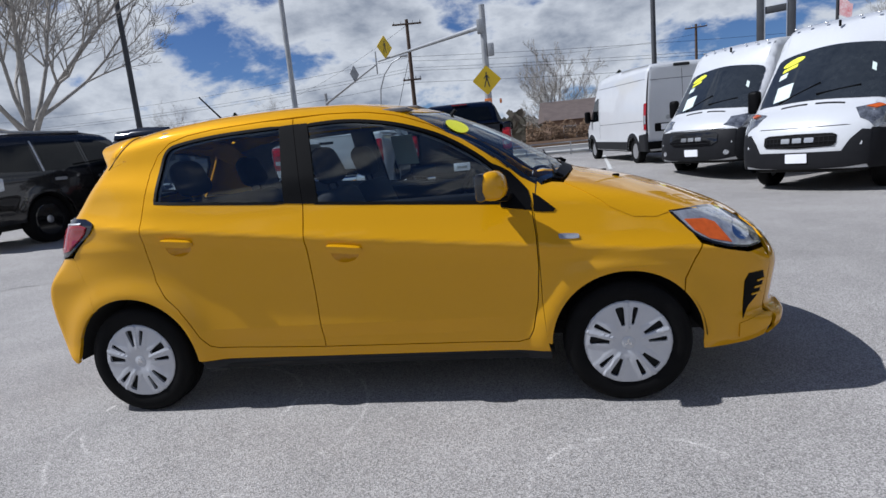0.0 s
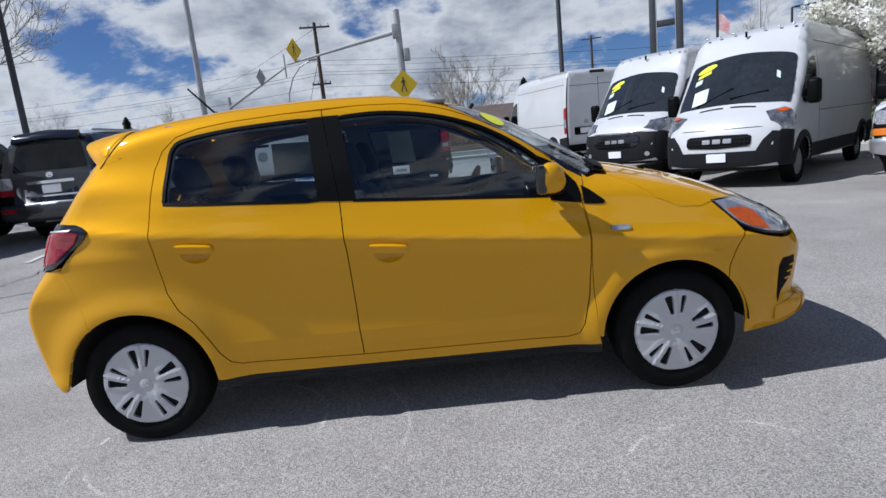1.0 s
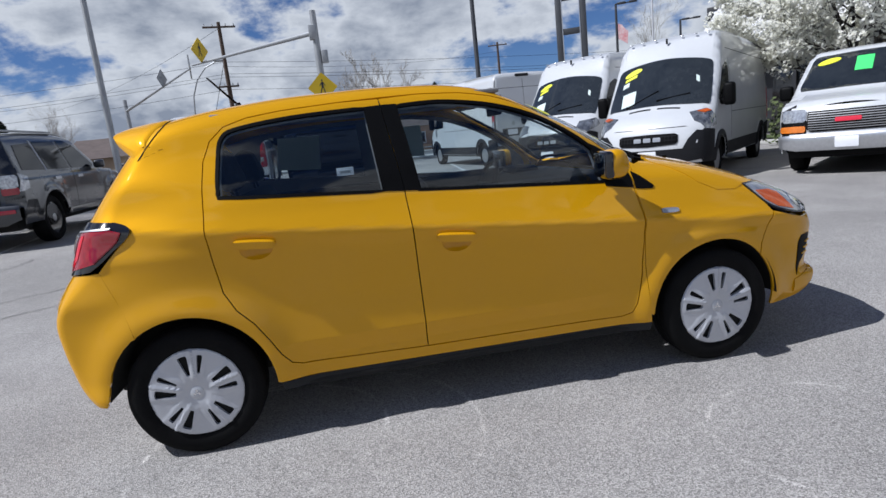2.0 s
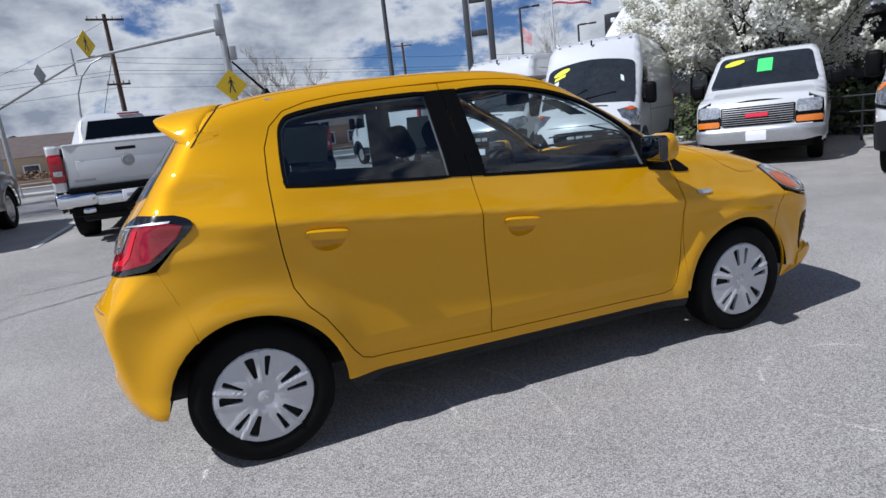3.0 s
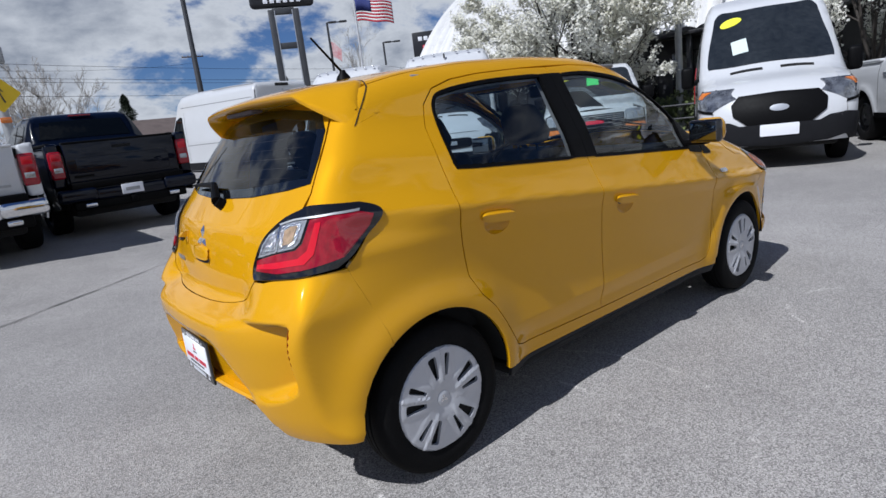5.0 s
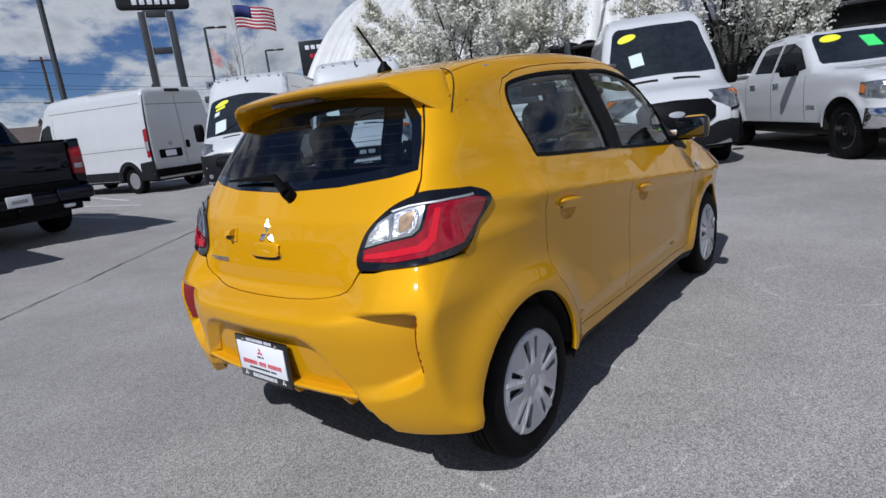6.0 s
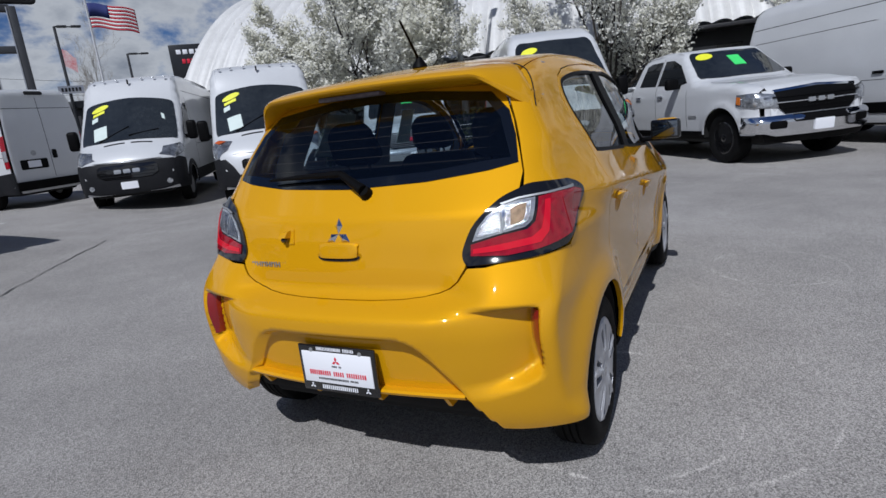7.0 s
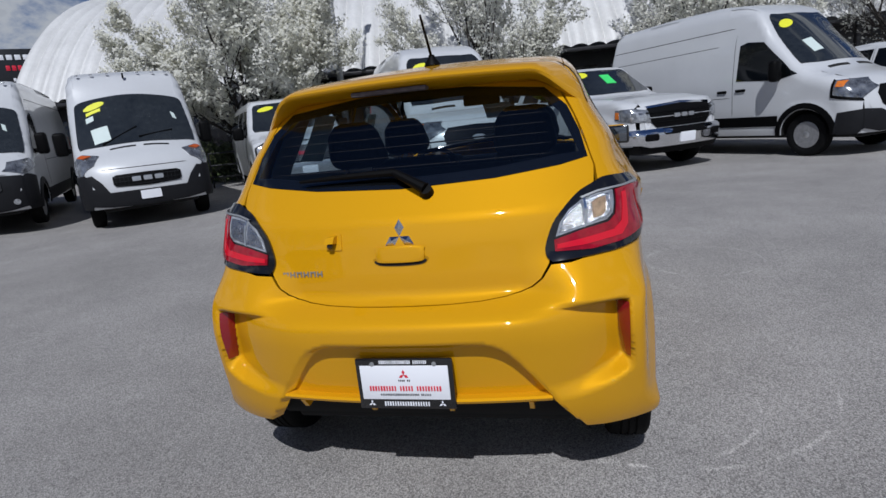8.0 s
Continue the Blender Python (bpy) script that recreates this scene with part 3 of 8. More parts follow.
walker_sign((0.0, -0.18, 4.0), 4, 0.62, mast)
walker_sign(ARM + Vector((0.75, -1.1, 1.15)), 62, 0.66, mast)
bm = bmesh.new()
b_box(bm, (0.0, -0.18, 3.1), (0.34, 0.10, 0.2), 0.03)
part("flasher", bm, AMBER, mast, "amber flasher under the sign")
bm = bmesh.new()
b_box(bm, (0.55, -0.0, 3.05), (0.1, 0.3, 0.2), 0.03)
part("flasher", bm, AMBER, mast, "amber flasher under the sign")

mast2 = thing("signal_mast", pose(-14.2, 43.5, 0), "galvanised crossing mast across the street", "mast")
bm = bmesh.new()
b_lathe(bm, [(0.20, 0), (0.17, 0.6), (0.13, 6.4), (0.13, 6.5)], 12, "Z")
part("shaft", bm, STEEL, mast2)
bm = bmesh.new()
b_tube(bm, (0, 0, 5.7), (7.0, -9.5, 6.9), 0.10, 0.05, 10)
part("arm", bm, STEEL, mast2)
bm = bmesh.new()
b_poly(bm, [(0, -0.62), (0.62, 0), (0, 0.62), (-0.62, 0)], 0.02, Matrix.Translation((4.4, -6.0, 6.95)) @ Matrix.Rotation(radians(75), 4, "Z") @ Matrix.Rotation(radians(90), 4, "X"))
part("sign_back", bm, STEEL, mast2, "grey back of a diamond sign")
bm = bmesh.new()
b_box(bm, (6.95, -9.4, 7.0), (0.08, 0.08, 1.4), 0.01)
part("arm_bracket", bm, STEEL, mast2)

street = thing("street_lamp", pose(-8.6, 39.5, 0), "grey curved street lamp", "lamp")
bm = bmesh.new()
b_tube(bm, (0, 0, 0), (0, 0, 4.8), 0.09, 0.07)
cv = [(0, 0, 4.7), (0.15, -0.1, 5.9), (0.6, -0.3, 6.9), (1.3, -0.6, 7.6), (2.1, -0.9, 7.9)]
for a, b in zip(cv, cv[1:]):
    b_tube(bm, a, b, 0.05, 0.045)
part("shaft", bm, STEEL, street)
bm = bmesh.new()
b_box(bm, (2.3, -1.0, 7.92), (0.6, 0.22, 0.14), 0.05)
part("lamp_head", bm, STEEL, street)


def utility_pole(x, y, h, label, turn=0, lean=0.0):
    t = thing("utility_pole", pose(x, y, 0, 0, lean, turn), label, "pole", "utility poles")
    bm = bmesh.new()
    b_lathe(bm, [(0.19, 0), (0.12, h)], 10, "Z")
    part("shaft", bm, WOODP, t)
    for dz, w in ((0.35, 2.2), (4.4, 1.4)):
        bm = bmesh.new()
        b_box(bm, (0, -0.12, h - dz), (w, 0.10, 0.12), 0.01)
        part("crossarm", bm, WOODP, t)
        for k in (-0.45, -0.2, 0.2, 0.45):
            bm = bmesh.new()
            b_lathe(bm, [(0.03, 0), (0.05, 0.05), (0.03, 0.10), (0.045, 0.14), (0.01, 0.18)], 8, "Z", (k * w, -0.12, h - dz + 0.06))
            part("insulator", bm, STEEL, t)
    return t


utility_pole(-6.3, 41.0, 10.9, "dark wooden utility pole with crossarms", 10)
utility_pole(20.7, 64.2, 11.6, "brown wooden utility pole with a crossarm", -15)
utility_pole(-60, 48, 11.0, "distant wooden utility pole", 0)
utility_pole(75, 46, 11.0, "distant wooden utility pole", 0)


def wire(a, b, sag, r=0.011):
    bm = bmesh.new()
    a, b = Vector(a), Vector(b)
    pts = [a.lerp(b, k / 14) - Vector((0, 0, sag * 4 * (k / 14) * (1 - k / 14))) for k in range(15)]
    b_sweep(bm, pts, r)
    return tagged(part("overhead_wire", bm, BLACKP, None), "black overhead wire between utility poles", "wire", "overhead wires")


for dz, dy in ((8.2, 0), (7.4, 0.1), (7.2, 0.3), (6.3, 0.0)):
    wire((-60, 48 + dy, dz), (-6.3, 41 + dy, dz), 0.9)
    wire((-6.3, 41 + dy, dz), (75, 46 + dy, dz - 0.4), 1.3)
wire((-6.3, 41, 7.9), (20.7, 64.2, 10.6), 0.6)
wire((-6.3, 41, 10.5), (-30, 70, 9), 0.6)
wire((-6.3, 41, 8.4), (-9.2, 41.6, 0.1), 0.0, 0.018)

# pylon sign, facing the lot
pyl = thing("pylon_sign", pose(15.5, 30.8, 0, 0, 0, -26), "tall grey pylon sign with a dark panel", "sign")
for s_ in (-1, 1):
    bm = bmesh.new()
    b_box(bm, (s_ * 0.72, 0, 4.4), (0.36, 0.34, 8.8), 0.04)
    part("leg", bm, POLE, pyl)
    bm = bmesh.new()
    b_box(bm, (s_ * 0.51, -0.14, 4.4), (0.05, 0.10, 8.7), 0.01)
    part("edge_strip", bm, ALLOY, pyl)
for z0 in (6.75, 8.7):
    bm = bmesh.new()
    b_box(bm, (0, 0, z0), (1.3, 0.3, 0.34), 0.04)
    part("crossbar", bm, POLE, pyl)
bm = bmesh.new()
b_box(bm, (0, 0, 10.2), (3.7, 0.5, 2.6), 0.25, seg=3)
pn = part("sign_panel", bm, SIGNK, pyl, "dark sign panel")
for k in range(6):
    bm = bmesh.new()
    b_box(bm, (-0.95 + 0.38 * k, -0.262, 9.35), (0.26, 0.02, 0.42), 0.03)
    part("letter_bar", bm, PLATEW, pn)

bs = thing("fascia_sign", pose(22.3, 25.6, 0, 0, 0, -42), "dark upright sign with pale and red bars", "sign")
bm = bmesh.new()
b_box(bm, (0, 0, 5.6), (2.3, 0.3, 2.1), 0.05)
pn = part("sign_panel", bm, SIGNK, bs)
for k, (z0, w, mt) in enumerate(((6.25, 1.7, PLATEW), (5.75, 1.2, INKR), (5.2, 0.8, PLATEW), (4.8, 1.4, PLATEW))):
    for i in range(5):
        bm = bmesh.new()
        b_box(bm, (-w / 2 + (i + 0.5) * w / 5, -0.16, z0), (w / 7, 0.02, 0.24 if k < 2 else 0.15), 0.02)
        part("letter_bar", bm, mt, pn)
bm = bmesh.new()
b_box(bm, (0, 0, 2.3), (0.25, 0.2, 4.6), 0.03)
part("post", bm, POLE, bs)

lowb = thing("showroom", pose(24.0, 31.5, 0, 0, 0, -45), "low dark showroom with a pale sign band", "building")
bm = bmesh.new()
b_box(bm, (0, 0, 2.0), (9, 5, 4.0), 0.05)
part("wall", bm, DARKW, lowb)
bm = bmesh.new()
b_box(bm, (0, 0, 4.15), (9.6, 5.6, 0.4), 0.04)
part("roof_edge", bm, POLE, lowb)
for k in range(6):
    bm = bmesh.new()
    b_box(bm, (-2.4 + 0.85 * k, -2.9, 4.6), (0.5, 0.06, 0.55), 0.05)
    part("letter_bar", bm, PLATEW, lowb)


def lot_lamp(x, y, h, turn, label, pennant):
    t = thing("lot_lamp", pose(x, y, 0, 0, 0, turn), label, "lamp", "lot lamps")
    bm = bmesh.new()
    b_lathe(bm, [(0.10, 0), (0.07, h)], 10, "Z")
    part("shaft", bm, POLE, t)
    bm = bmesh.new()
    b_tube(bm, (0, 0, h), (1.1, 0, h - 0.02), 0.04)
    part("arm", bm, POLE, t)
    for dx in (0.35, 1.05):
        bm = bmesh.new()
        b_box(bm, (dx, 0, h), (0.5, 0.35, 0.10), 0.03)
        part("lamp_head", bm, POLE, t)
    if pennant:
        bm = bmesh.new()
        pts = [(0, 0), (0.25, -0.1), (0.5, -0.45), (0.62, -0.5), (0.55, -1.3), (0.3, -1.1), (0.0, -0.95)]
        b_poly(bm, pts, 0.02, Matrix.Translation((0.08, 0, h - 1.2)) @ Matrix.Rotation(radians(90), 4, "X"))
        part("pennant", bm, mat("pennant_cloth", (0.6, 0.12, 0.14), 0.8, base2=(0.75, 0.7, 0.7), scale=1.6), t, "red and white pennant")
    return t


lot_lamp(19.2, 32.3, 8.4, -30, "dark lot lamp with a red and white pennant", True)
lot_lamp(25.4, 35.0, 7.6, -30, "dark lot lamp beside the showroom", False)
ss = thing("small_sign", pose(19.1, 32.0, 0, 0, 0, -30), "small white sign on a lamp shaft", "sign")
bm = bmesh.new()
b_box(bm, (0, -0.15, 4.95), (1.25, 0.06, 0.42), 0.02)
pn = part("sign_panel", bm, PLATEW, ss)
for k in range(6):
    bm = bmesh.new()
    b_box(bm, (-0.42 + 0.17 * k, -0.19, 4.95), (0.11, 0.015, 0.2), 0.01)
    part("letter_bar", bm, INKK, pn)
bm = bmesh.new()
b_box(bm, (0, 0, 4.9), (0.1, 0.24, 0.1), 0.02)
part("bracket", bm, POLE, ss)

flag = thing("flagpole", pose(23.6, 35.5, 0, 0, 0, -35), "white flagpole with a striped flag flying", "flagpole")
bm = bmesh.new()
b_lathe(bm, [(0.09, 0), (0.05, 11.5), (0.07, 11.55), (0.05, 11.65), (0.01, 11.68)], 12, "Z")
part("shaft", bm, mat("white_metal", (0.75, 0.76, 0.78), 0.3, 0.2), flag)
FW, FH, FZ = 2.7, 1.5, 9.95


def flag_piece(name, u0, u1, v0, v1, material, off=0.0):
    n = max(2, int(22 * (u1 - u0)))
    vs, fs = [], []
    for i in range(n + 1):
        u = u0 + (u1 - u0) * i / n
        x, dy, dz = FW * u, 0.16 * math.sin(u * 7.5) * (0.3 + u) + off, -0.42 * u ** 1.4 + 0.05 * math.sin(u * 9)
        for v in (v0, v1):
            vs.append((0.07 + x, dy, FZ + FH * (v - 0.5) + dz))
    for i in range(n):
        fs.append((2 * i, 2 * i + 2, 2 * i + 3, 2 * i + 1))
    o = obj(name, vs, fs, material, flag)
    md = o.modifiers.new("cloth", "SOLIDIFY")
    md.thickness = 0.006
    return o


FR, FWm, FB = mat("flag_red", (0.45, 0.02, 0.04), 0.8), mat("flag_white", (0.75, 0.74, 0.72), 0.8), mat("flag_blue", (0.02, 0.03, 0.14), 0.8)
for k in range(13):
    flag_piece("stripe", 0.0 if k < 6 else 0.0, 1.0, k / 13, (k + 1) / 13, FR if k % 2 == 0 else FWm)
flag_piece("canton", 0.0, 0.42, 6 / 13, 1.0, FB, -0.012)
flag_piece("canton", 0.0, 0.42, 6 / 13, 1.0, FB, 0.012)

# low wall, rail and gate along the footway, seen over the hood
bm = bmesh.new()
b_box(bm, (20, 42.2, 0.5), (90, 0.2, 0.9), 0.03)
tagged(part("garden_wall", bm, mat("brown_block", (0.22, 0.14, 0.09), 0.9, vary=0.35, scale=0.8), None), "low brown block wall across the street", "wall", kind="structure")
rail = thing("guard_rail", pose(-14, 23.6, 0), "grey tube rail along the footway", "rail")
for k in range(12):
    bm = bmesh.new()
    b_tube(bm, (2.0 * k, 0, 0), (2.0 * k, 0, 0.95), 0.03)
    part("post", bm, STEEL, rail)
for z0 in (0.5, 0.93):
    bm = bmesh.new()
    b_tube(bm, (0, 0, z0), (22, 0, z0), 0.025)
    part("bar", bm, STEEL, rail)
rack = thing("metal_railing", pose(12.7, 5.6, 0, 0, 0, 101.5), "black metal railing before the hall", "railing")
for k in range(9):
    bm = bmesh.new()
    b_tube(bm, (1.2 * k - 6, 0, 0), (1.2 * k - 6, 0, 0.95), 0.025)
    part("post", bm, SIGNK, rack)
for z0 in (0.3, 0.62, 0.95):
    bm = bmesh.new()
    b_tube(bm, (-6, 0, z0), (3.6, 0, z0), 0.02)
    part("bar", bm, SIGNK, rack)

# houses beyond the street
TILE = mat("roof_shingle", (0.13, 0.10, 0.09), 0.9, vary=0.3, scale=1.5)
for k, (x, y, w, d, h, c) in enumerate(((10, 54, 12, 8, 2.6, (0.30, 0.20, 0.15)), (28, 58, 14, 9, 2.8, (0.45, 0.42, 0.36)), (-16, 56, 13, 9, 2.7, (0.34, 0.27, 0.2)), (-40, 54, 14, 9, 2.8, (0.4, 0.38, 0.34)), (50, 60, 15, 9, 3.2, (0.36, 0.3, 0.25)))):
    hs = thing("house", pose(x, y, 0, 0, 0, (3, -4, 2, 0, 5)[k]), "single-storey house with a dark shingle roof", "house", "houses across the street")
    bm = bmesh.new()
    b_box(bm, (0, 0, h / 2), (w, d, h), 0.02)
    part("wall", bm, mat("house_wall", c, 0.9, vary=0.15, scale=1), hs)
    bm = bmesh.new()
    b_poly(bm, [(-d / 2 - 0.5, 0), (d / 2 + 0.5, 0), (0, 1.9)], w + 1.0, Matrix.Translation((-w / 2 - 0.5, 0, h)) @ Matrix(((0, 0, 1, 0), (1, 0, 0, 0), (0, 1, 0, 0), (0, 0, 0, 1))))
    part("roof", bm, TILE, hs)
    for q in range(4):
        wn = w / 5 * (q + 0.7) - w / 2
        bm = bmesh.new()
        b_box(bm, (wn, -d / 2 - 0.02, 1.55), (1.2, 0.08, 1.1), 0.02)
        wd = part("window", bm, PLATEW, hs)
        bm = bmesh.new()
        b_box(bm, (wn, -d / 2 - 0.05, 1.55), (1.0, 0.06, 0.9), 0.01)
        part("pane", bm, GLOSSB, wd)


# ---- trees ----
def grow_tree(seed, height, width, fork, trunk_r, mains=8, side=(1, 2), depth=3, lean=(0, 0), thin=0.004, stout=0.4, wide=56):
    """Limbs that fan from a low fork and carry side branches all along: tapered pieces (start, end, r0, r1, level)."""
    rnd = random.Random(seed)
    segs = []

    def limb(p, d, length, r, lev):
        n = (7, 5, 4, 3)[min(lev, 3)]
        q, rr = p.copy(), r
        for i in range(n):
            jit = 0.16 + 0.05 * lev
            d = (d + Vector((rnd.uniform(-jit, jit), rnd.uniform(-jit, jit), rnd.uniform(-0.6 * jit, jit) + 0.06))).normalized()
            e = q + d * length / n
            r2 = max(r * (1 - 0.82 * (i + 1) / n), thin)
            segs.append((q.copy(), e.copy(), rr, r2, lev))
            if lev < depth and i >= (1 if lev == 0 else 0):
                for _ in range(rnd.randint(*side)):
                    u = d.orthogonal().normalized()
                    u.rotate(Matrix.Rotation(rnd.uniform(0, 2 * math.pi), 3, d))
                    nd = (d + u * rnd.uniform(0.5, 1.05) + Vector((0, 0, 0.10))).normalized()
                    limb(e, nd, length * rnd.uniform(0.34, 0.56) * (1 - 0.35 * i / n), max(r2 * 0.66, thin), lev + 1)
            q, rr = e, r2
    p = Vector((0, 0, -0.05))
    top = Vector((lean[0], lean[1], fork))
    for i in range(4):
        e = top * ((i + 1) / 4) + Vector((rnd.uniform(-0.04, 0.04), rnd.uniform(-0.04, 0.04), 0))
        segs.append((p, e, trunk_r * (1.25 if i == 0 else 1.03 - 0.06 * i), trunk_r * (0.97 - 0.06 * i), 0))
        p = e
    for k in range(mains):
        az = 2 * math.pi * (k * 0.382 + rnd.uniform(-0.06, 0.06))
        tilt = radians(6 + wide * (k + 0.5) / mains * rnd.uniform(0.85, 1.15))
        d = Vector((math.cos(az) * math.sin(tilt), math.sin(az) * math.sin(tilt), math.cos(tilt)))
        reach = 1 / math.sqrt((math.cos(tilt) / (height - fork)) ** 2 + (math.sin(tilt) / (width / 2)) ** 2)
        limb(p - Vector((0, 0, rnd.uniform(0, 0.25 * fork))), d, reach * rnd.uniform(0.85, 1.05), trunk_r * stout * rnd.uniform(0.8, 1.2), 0)
    return segs


def limbs_mesh(segs):
    vs, fs = [], []
    for a, b, r0, r1, *_ in segs:
        n = 8 if r0 > 0.06 else 5 if r0 > 0.02 else 3
        d = (b - a).normalized()
        u = d.orthogonal().normalized()
        w = d.cross(u)
        o = len(vs)
        for p, r_ in ((a, r0), (b, r1)):
            for k in range(n):
                t = 2 * math.pi * k / n
                vs.append(p + (u * math.cos(t) + w * math.sin(t)) * r_)
        for k in range(n):
            fs.append((o + k, o + (k + 1) % n, o + n + (k + 1) % n, o + n + k))
    return vs, fs


def tree(x, y, seed, height, width, fork, label, bark, trunk_r=0.16, bloom=0, bloom_mat=None, size=0.035, turn=0, cloud=0.07, **kw):
    t = thing("tree", pose(x, y, rise(x, y) if y < 25 else 0.4, 0, 0, turn), label, "tree", "trees")
    segs = grow_tree(seed, height, width, fork, trunk_r, **kw)
    obj("trunk", *limbs_mesh([s_ for s_ in segs if s_[4] == 0]), bark, t, "trunk and limbs")
    tagged(obj("fine_twig", *limbs_mesh([s_ for s_ in segs if s_[4] > 0]), bark, t, "fine twigs"), kind="stuff")
    if bloom:
        rnd = random.Random(seed + 5)
        vs, fs = [], []
        fine = [s_ for s_ in segs if s_[4] >= 1]
        for _ in range(bloom):
            a, b = fine[rnd.randrange(len(fine))][:2]
            c = a.lerp(b, rnd.random()) + Vector((rnd.gauss(0, cloud), rnd.gauss(0, cloud), rnd.gauss(0, cloud)))
            for _k in range(3):
                q = c + Vector((rnd.gauss(0, size), rnd.gauss(0, size), rnd.gauss(0, size)))
                u = Vector((rnd.uniform(-1, 1), rnd.uniform(-1, 1), rnd.uniform(-1, 1))).normalized() * size * rnd.uniform(0.6, 1.2)
                w = u.orthogonal().normalized() * size * rnd.uniform(0.6, 1.2)
                o = len(vs)
                vs += [q - u, q - w, q + u, q + w]
                fs.append((o, o + 1, o + 2, o + 3))
        tagged(obj("crown", vs, fs, bloom_mat, t, "dense small blossoms", False), kind="stuff")
    return t


BLOOM = mat("white_blossom", (0.90, 0.885, 0.85), 0.8, base2=(0.72, 0.71, 0.62), scale=3, island=0.5)


def thin_petals(m, share):
    """Lets part of the light through, as petals do."""
    nt = m.node_tree
    p, out = nt.nodes["Principled BSDF"], nt.nodes["Material Output"]
    tl, mx = nt.nodes.new("ShaderNodeBsdfTranslucent"), nt.nodes.new("ShaderNodeMixShader")
    tl.inputs[0].default_value = (0.85, 0.85, 0.78, 1)
    mx.inputs[0].default_value = share
    nt.links.new(p.outputs[0], mx.inputs[1])
    nt.links.new(tl.outputs[0], mx.inputs[2])
    nt.links.new(mx.outputs[0], out.inputs[0])


thin_petals(BLOOM, 0.5)
LEAF = mat("dark_needles", (0.045, 0.065, 0.035), 0.8, vary=0.5, scale=3, island=0.5)
BUSH = mat("shrub_leaves", (0.10, 0.13, 0.04), 0.8, base2=(0.05, 0.06, 0.025), scale=2, island=0.5)
REED = mat("dry_brush", (0.30, 0.20, 0.12), 0.9, base2=(0.18, 0.12, 0.08), scale=2, island=0.5)
tree(13.0, 8.4, 11, 7.4, 6.2, 1.3, "pear tree in full white blossom", BARKD, 0.15, 36000, BLOOM, 0.048, stout=0.34, cloud=0.06, wide=66, mains=12, side=(1, 2))
tree(16.0, 1.9, 23, 7.6, 5.8, 1.4, "pear tree with thin white blossom", BARKD, 0.14, 11000, BLOOM, 0.044, stout=0.34, wide=64, mains=11, cloud=0.05)
tree(17.6, -4.8, 31, 7.6, 6.8, 1.4, "pear tree with thin white blossom", BARKD, 0.14, 11000, BLOOM, 0.044, stout=0.34, wide=64, mains=11, cloud=0.05)
tree(19.5, -11.5, 37, 7.6, 6.8, 1.4, "pear tree with thin white blossom", BARKD, 0.14, 4000, BLOOM, 0.032, mains=11)
tree(-13.7, 14.2, 6, 11.5, 19.0, 3.0, "large bare pale-barked tree", BARK, 0.19, mains=10, side=(1, 3), lean=(-0.6, -0.3), turn=30, thin=0.008, stout=0.42, wide=74)
tree(5.0, 57, 8, 8.8, 10.4, 1.9, "bare spreading tree across the street", BARK, 0.20, mains=10, side=(1, 2), thin=0.013, wide=74)
tree(26.5, 40, 14, 11.0, 4.0, 3.0, "slim bare tree behind the showroom", BARK, 0.14, mains=8)
tree(-26, 58, 17, 7.0, 6.5, 2.0, "bare tree across the street", BARK, 0.2, mains=8)
tree(-40, 62, 19, 8.0, 7.0, 2.0, "bare tree across the street", BARK, 0.2, mains=8)
tree(-9, 60, 21, 4.6, 5.0, 1.2, "bare tree across the street", BARK, 0.16, mains=8)


def conifer(x, y, h, r, seed):
    t = thing("conifer", pose(x, y, 0), "dark green conifer across the street", "tree", "trees")
    bm = bmesh.new()
    b_tube(bm, (0, 0, 0), (0, 0, h * 0.95), 0.16, 0.03)
    part("trunk", bm, BARKD, t)
    rnd = random.Random(seed)
    vs, fs = [], []
    for _ in range(7500):
        z = h * (0.12 + 0.88 * rnd.random() ** 0.9)
        rr = r * (1 - z / h) ** 0.7 * (0.35 + 0.65 * rnd.random()) * (1 + 0.25 * math.sin(z * 5))
        a = rnd.uniform(0, 6.283)
        c = Vector((rr * math.cos(a), rr * math.sin(a), z))
        u = Vector((math.cos(a), math.sin(a), rnd.uniform(-0.6, 0.2))) * 0.13
        w = Vector((-math.sin(a), math.cos(a), rnd.uniform(-0.4, 0.4))) * 0.05
        o = len(vs)
        vs += [c - u, c - w, c + u, c + w]
        fs.append((o, o + 1, o + 2, o + 3))
    tagged(obj("crown", vs, fs, LEAF, t, "", False), kind="stuff")


conifer(11.4, 56.5, 7.0, 1.9, 3)
conifer(-29, 56, 7.0, 1.8, 6)
conifer(32, 66, 9.0, 2.4, 9)


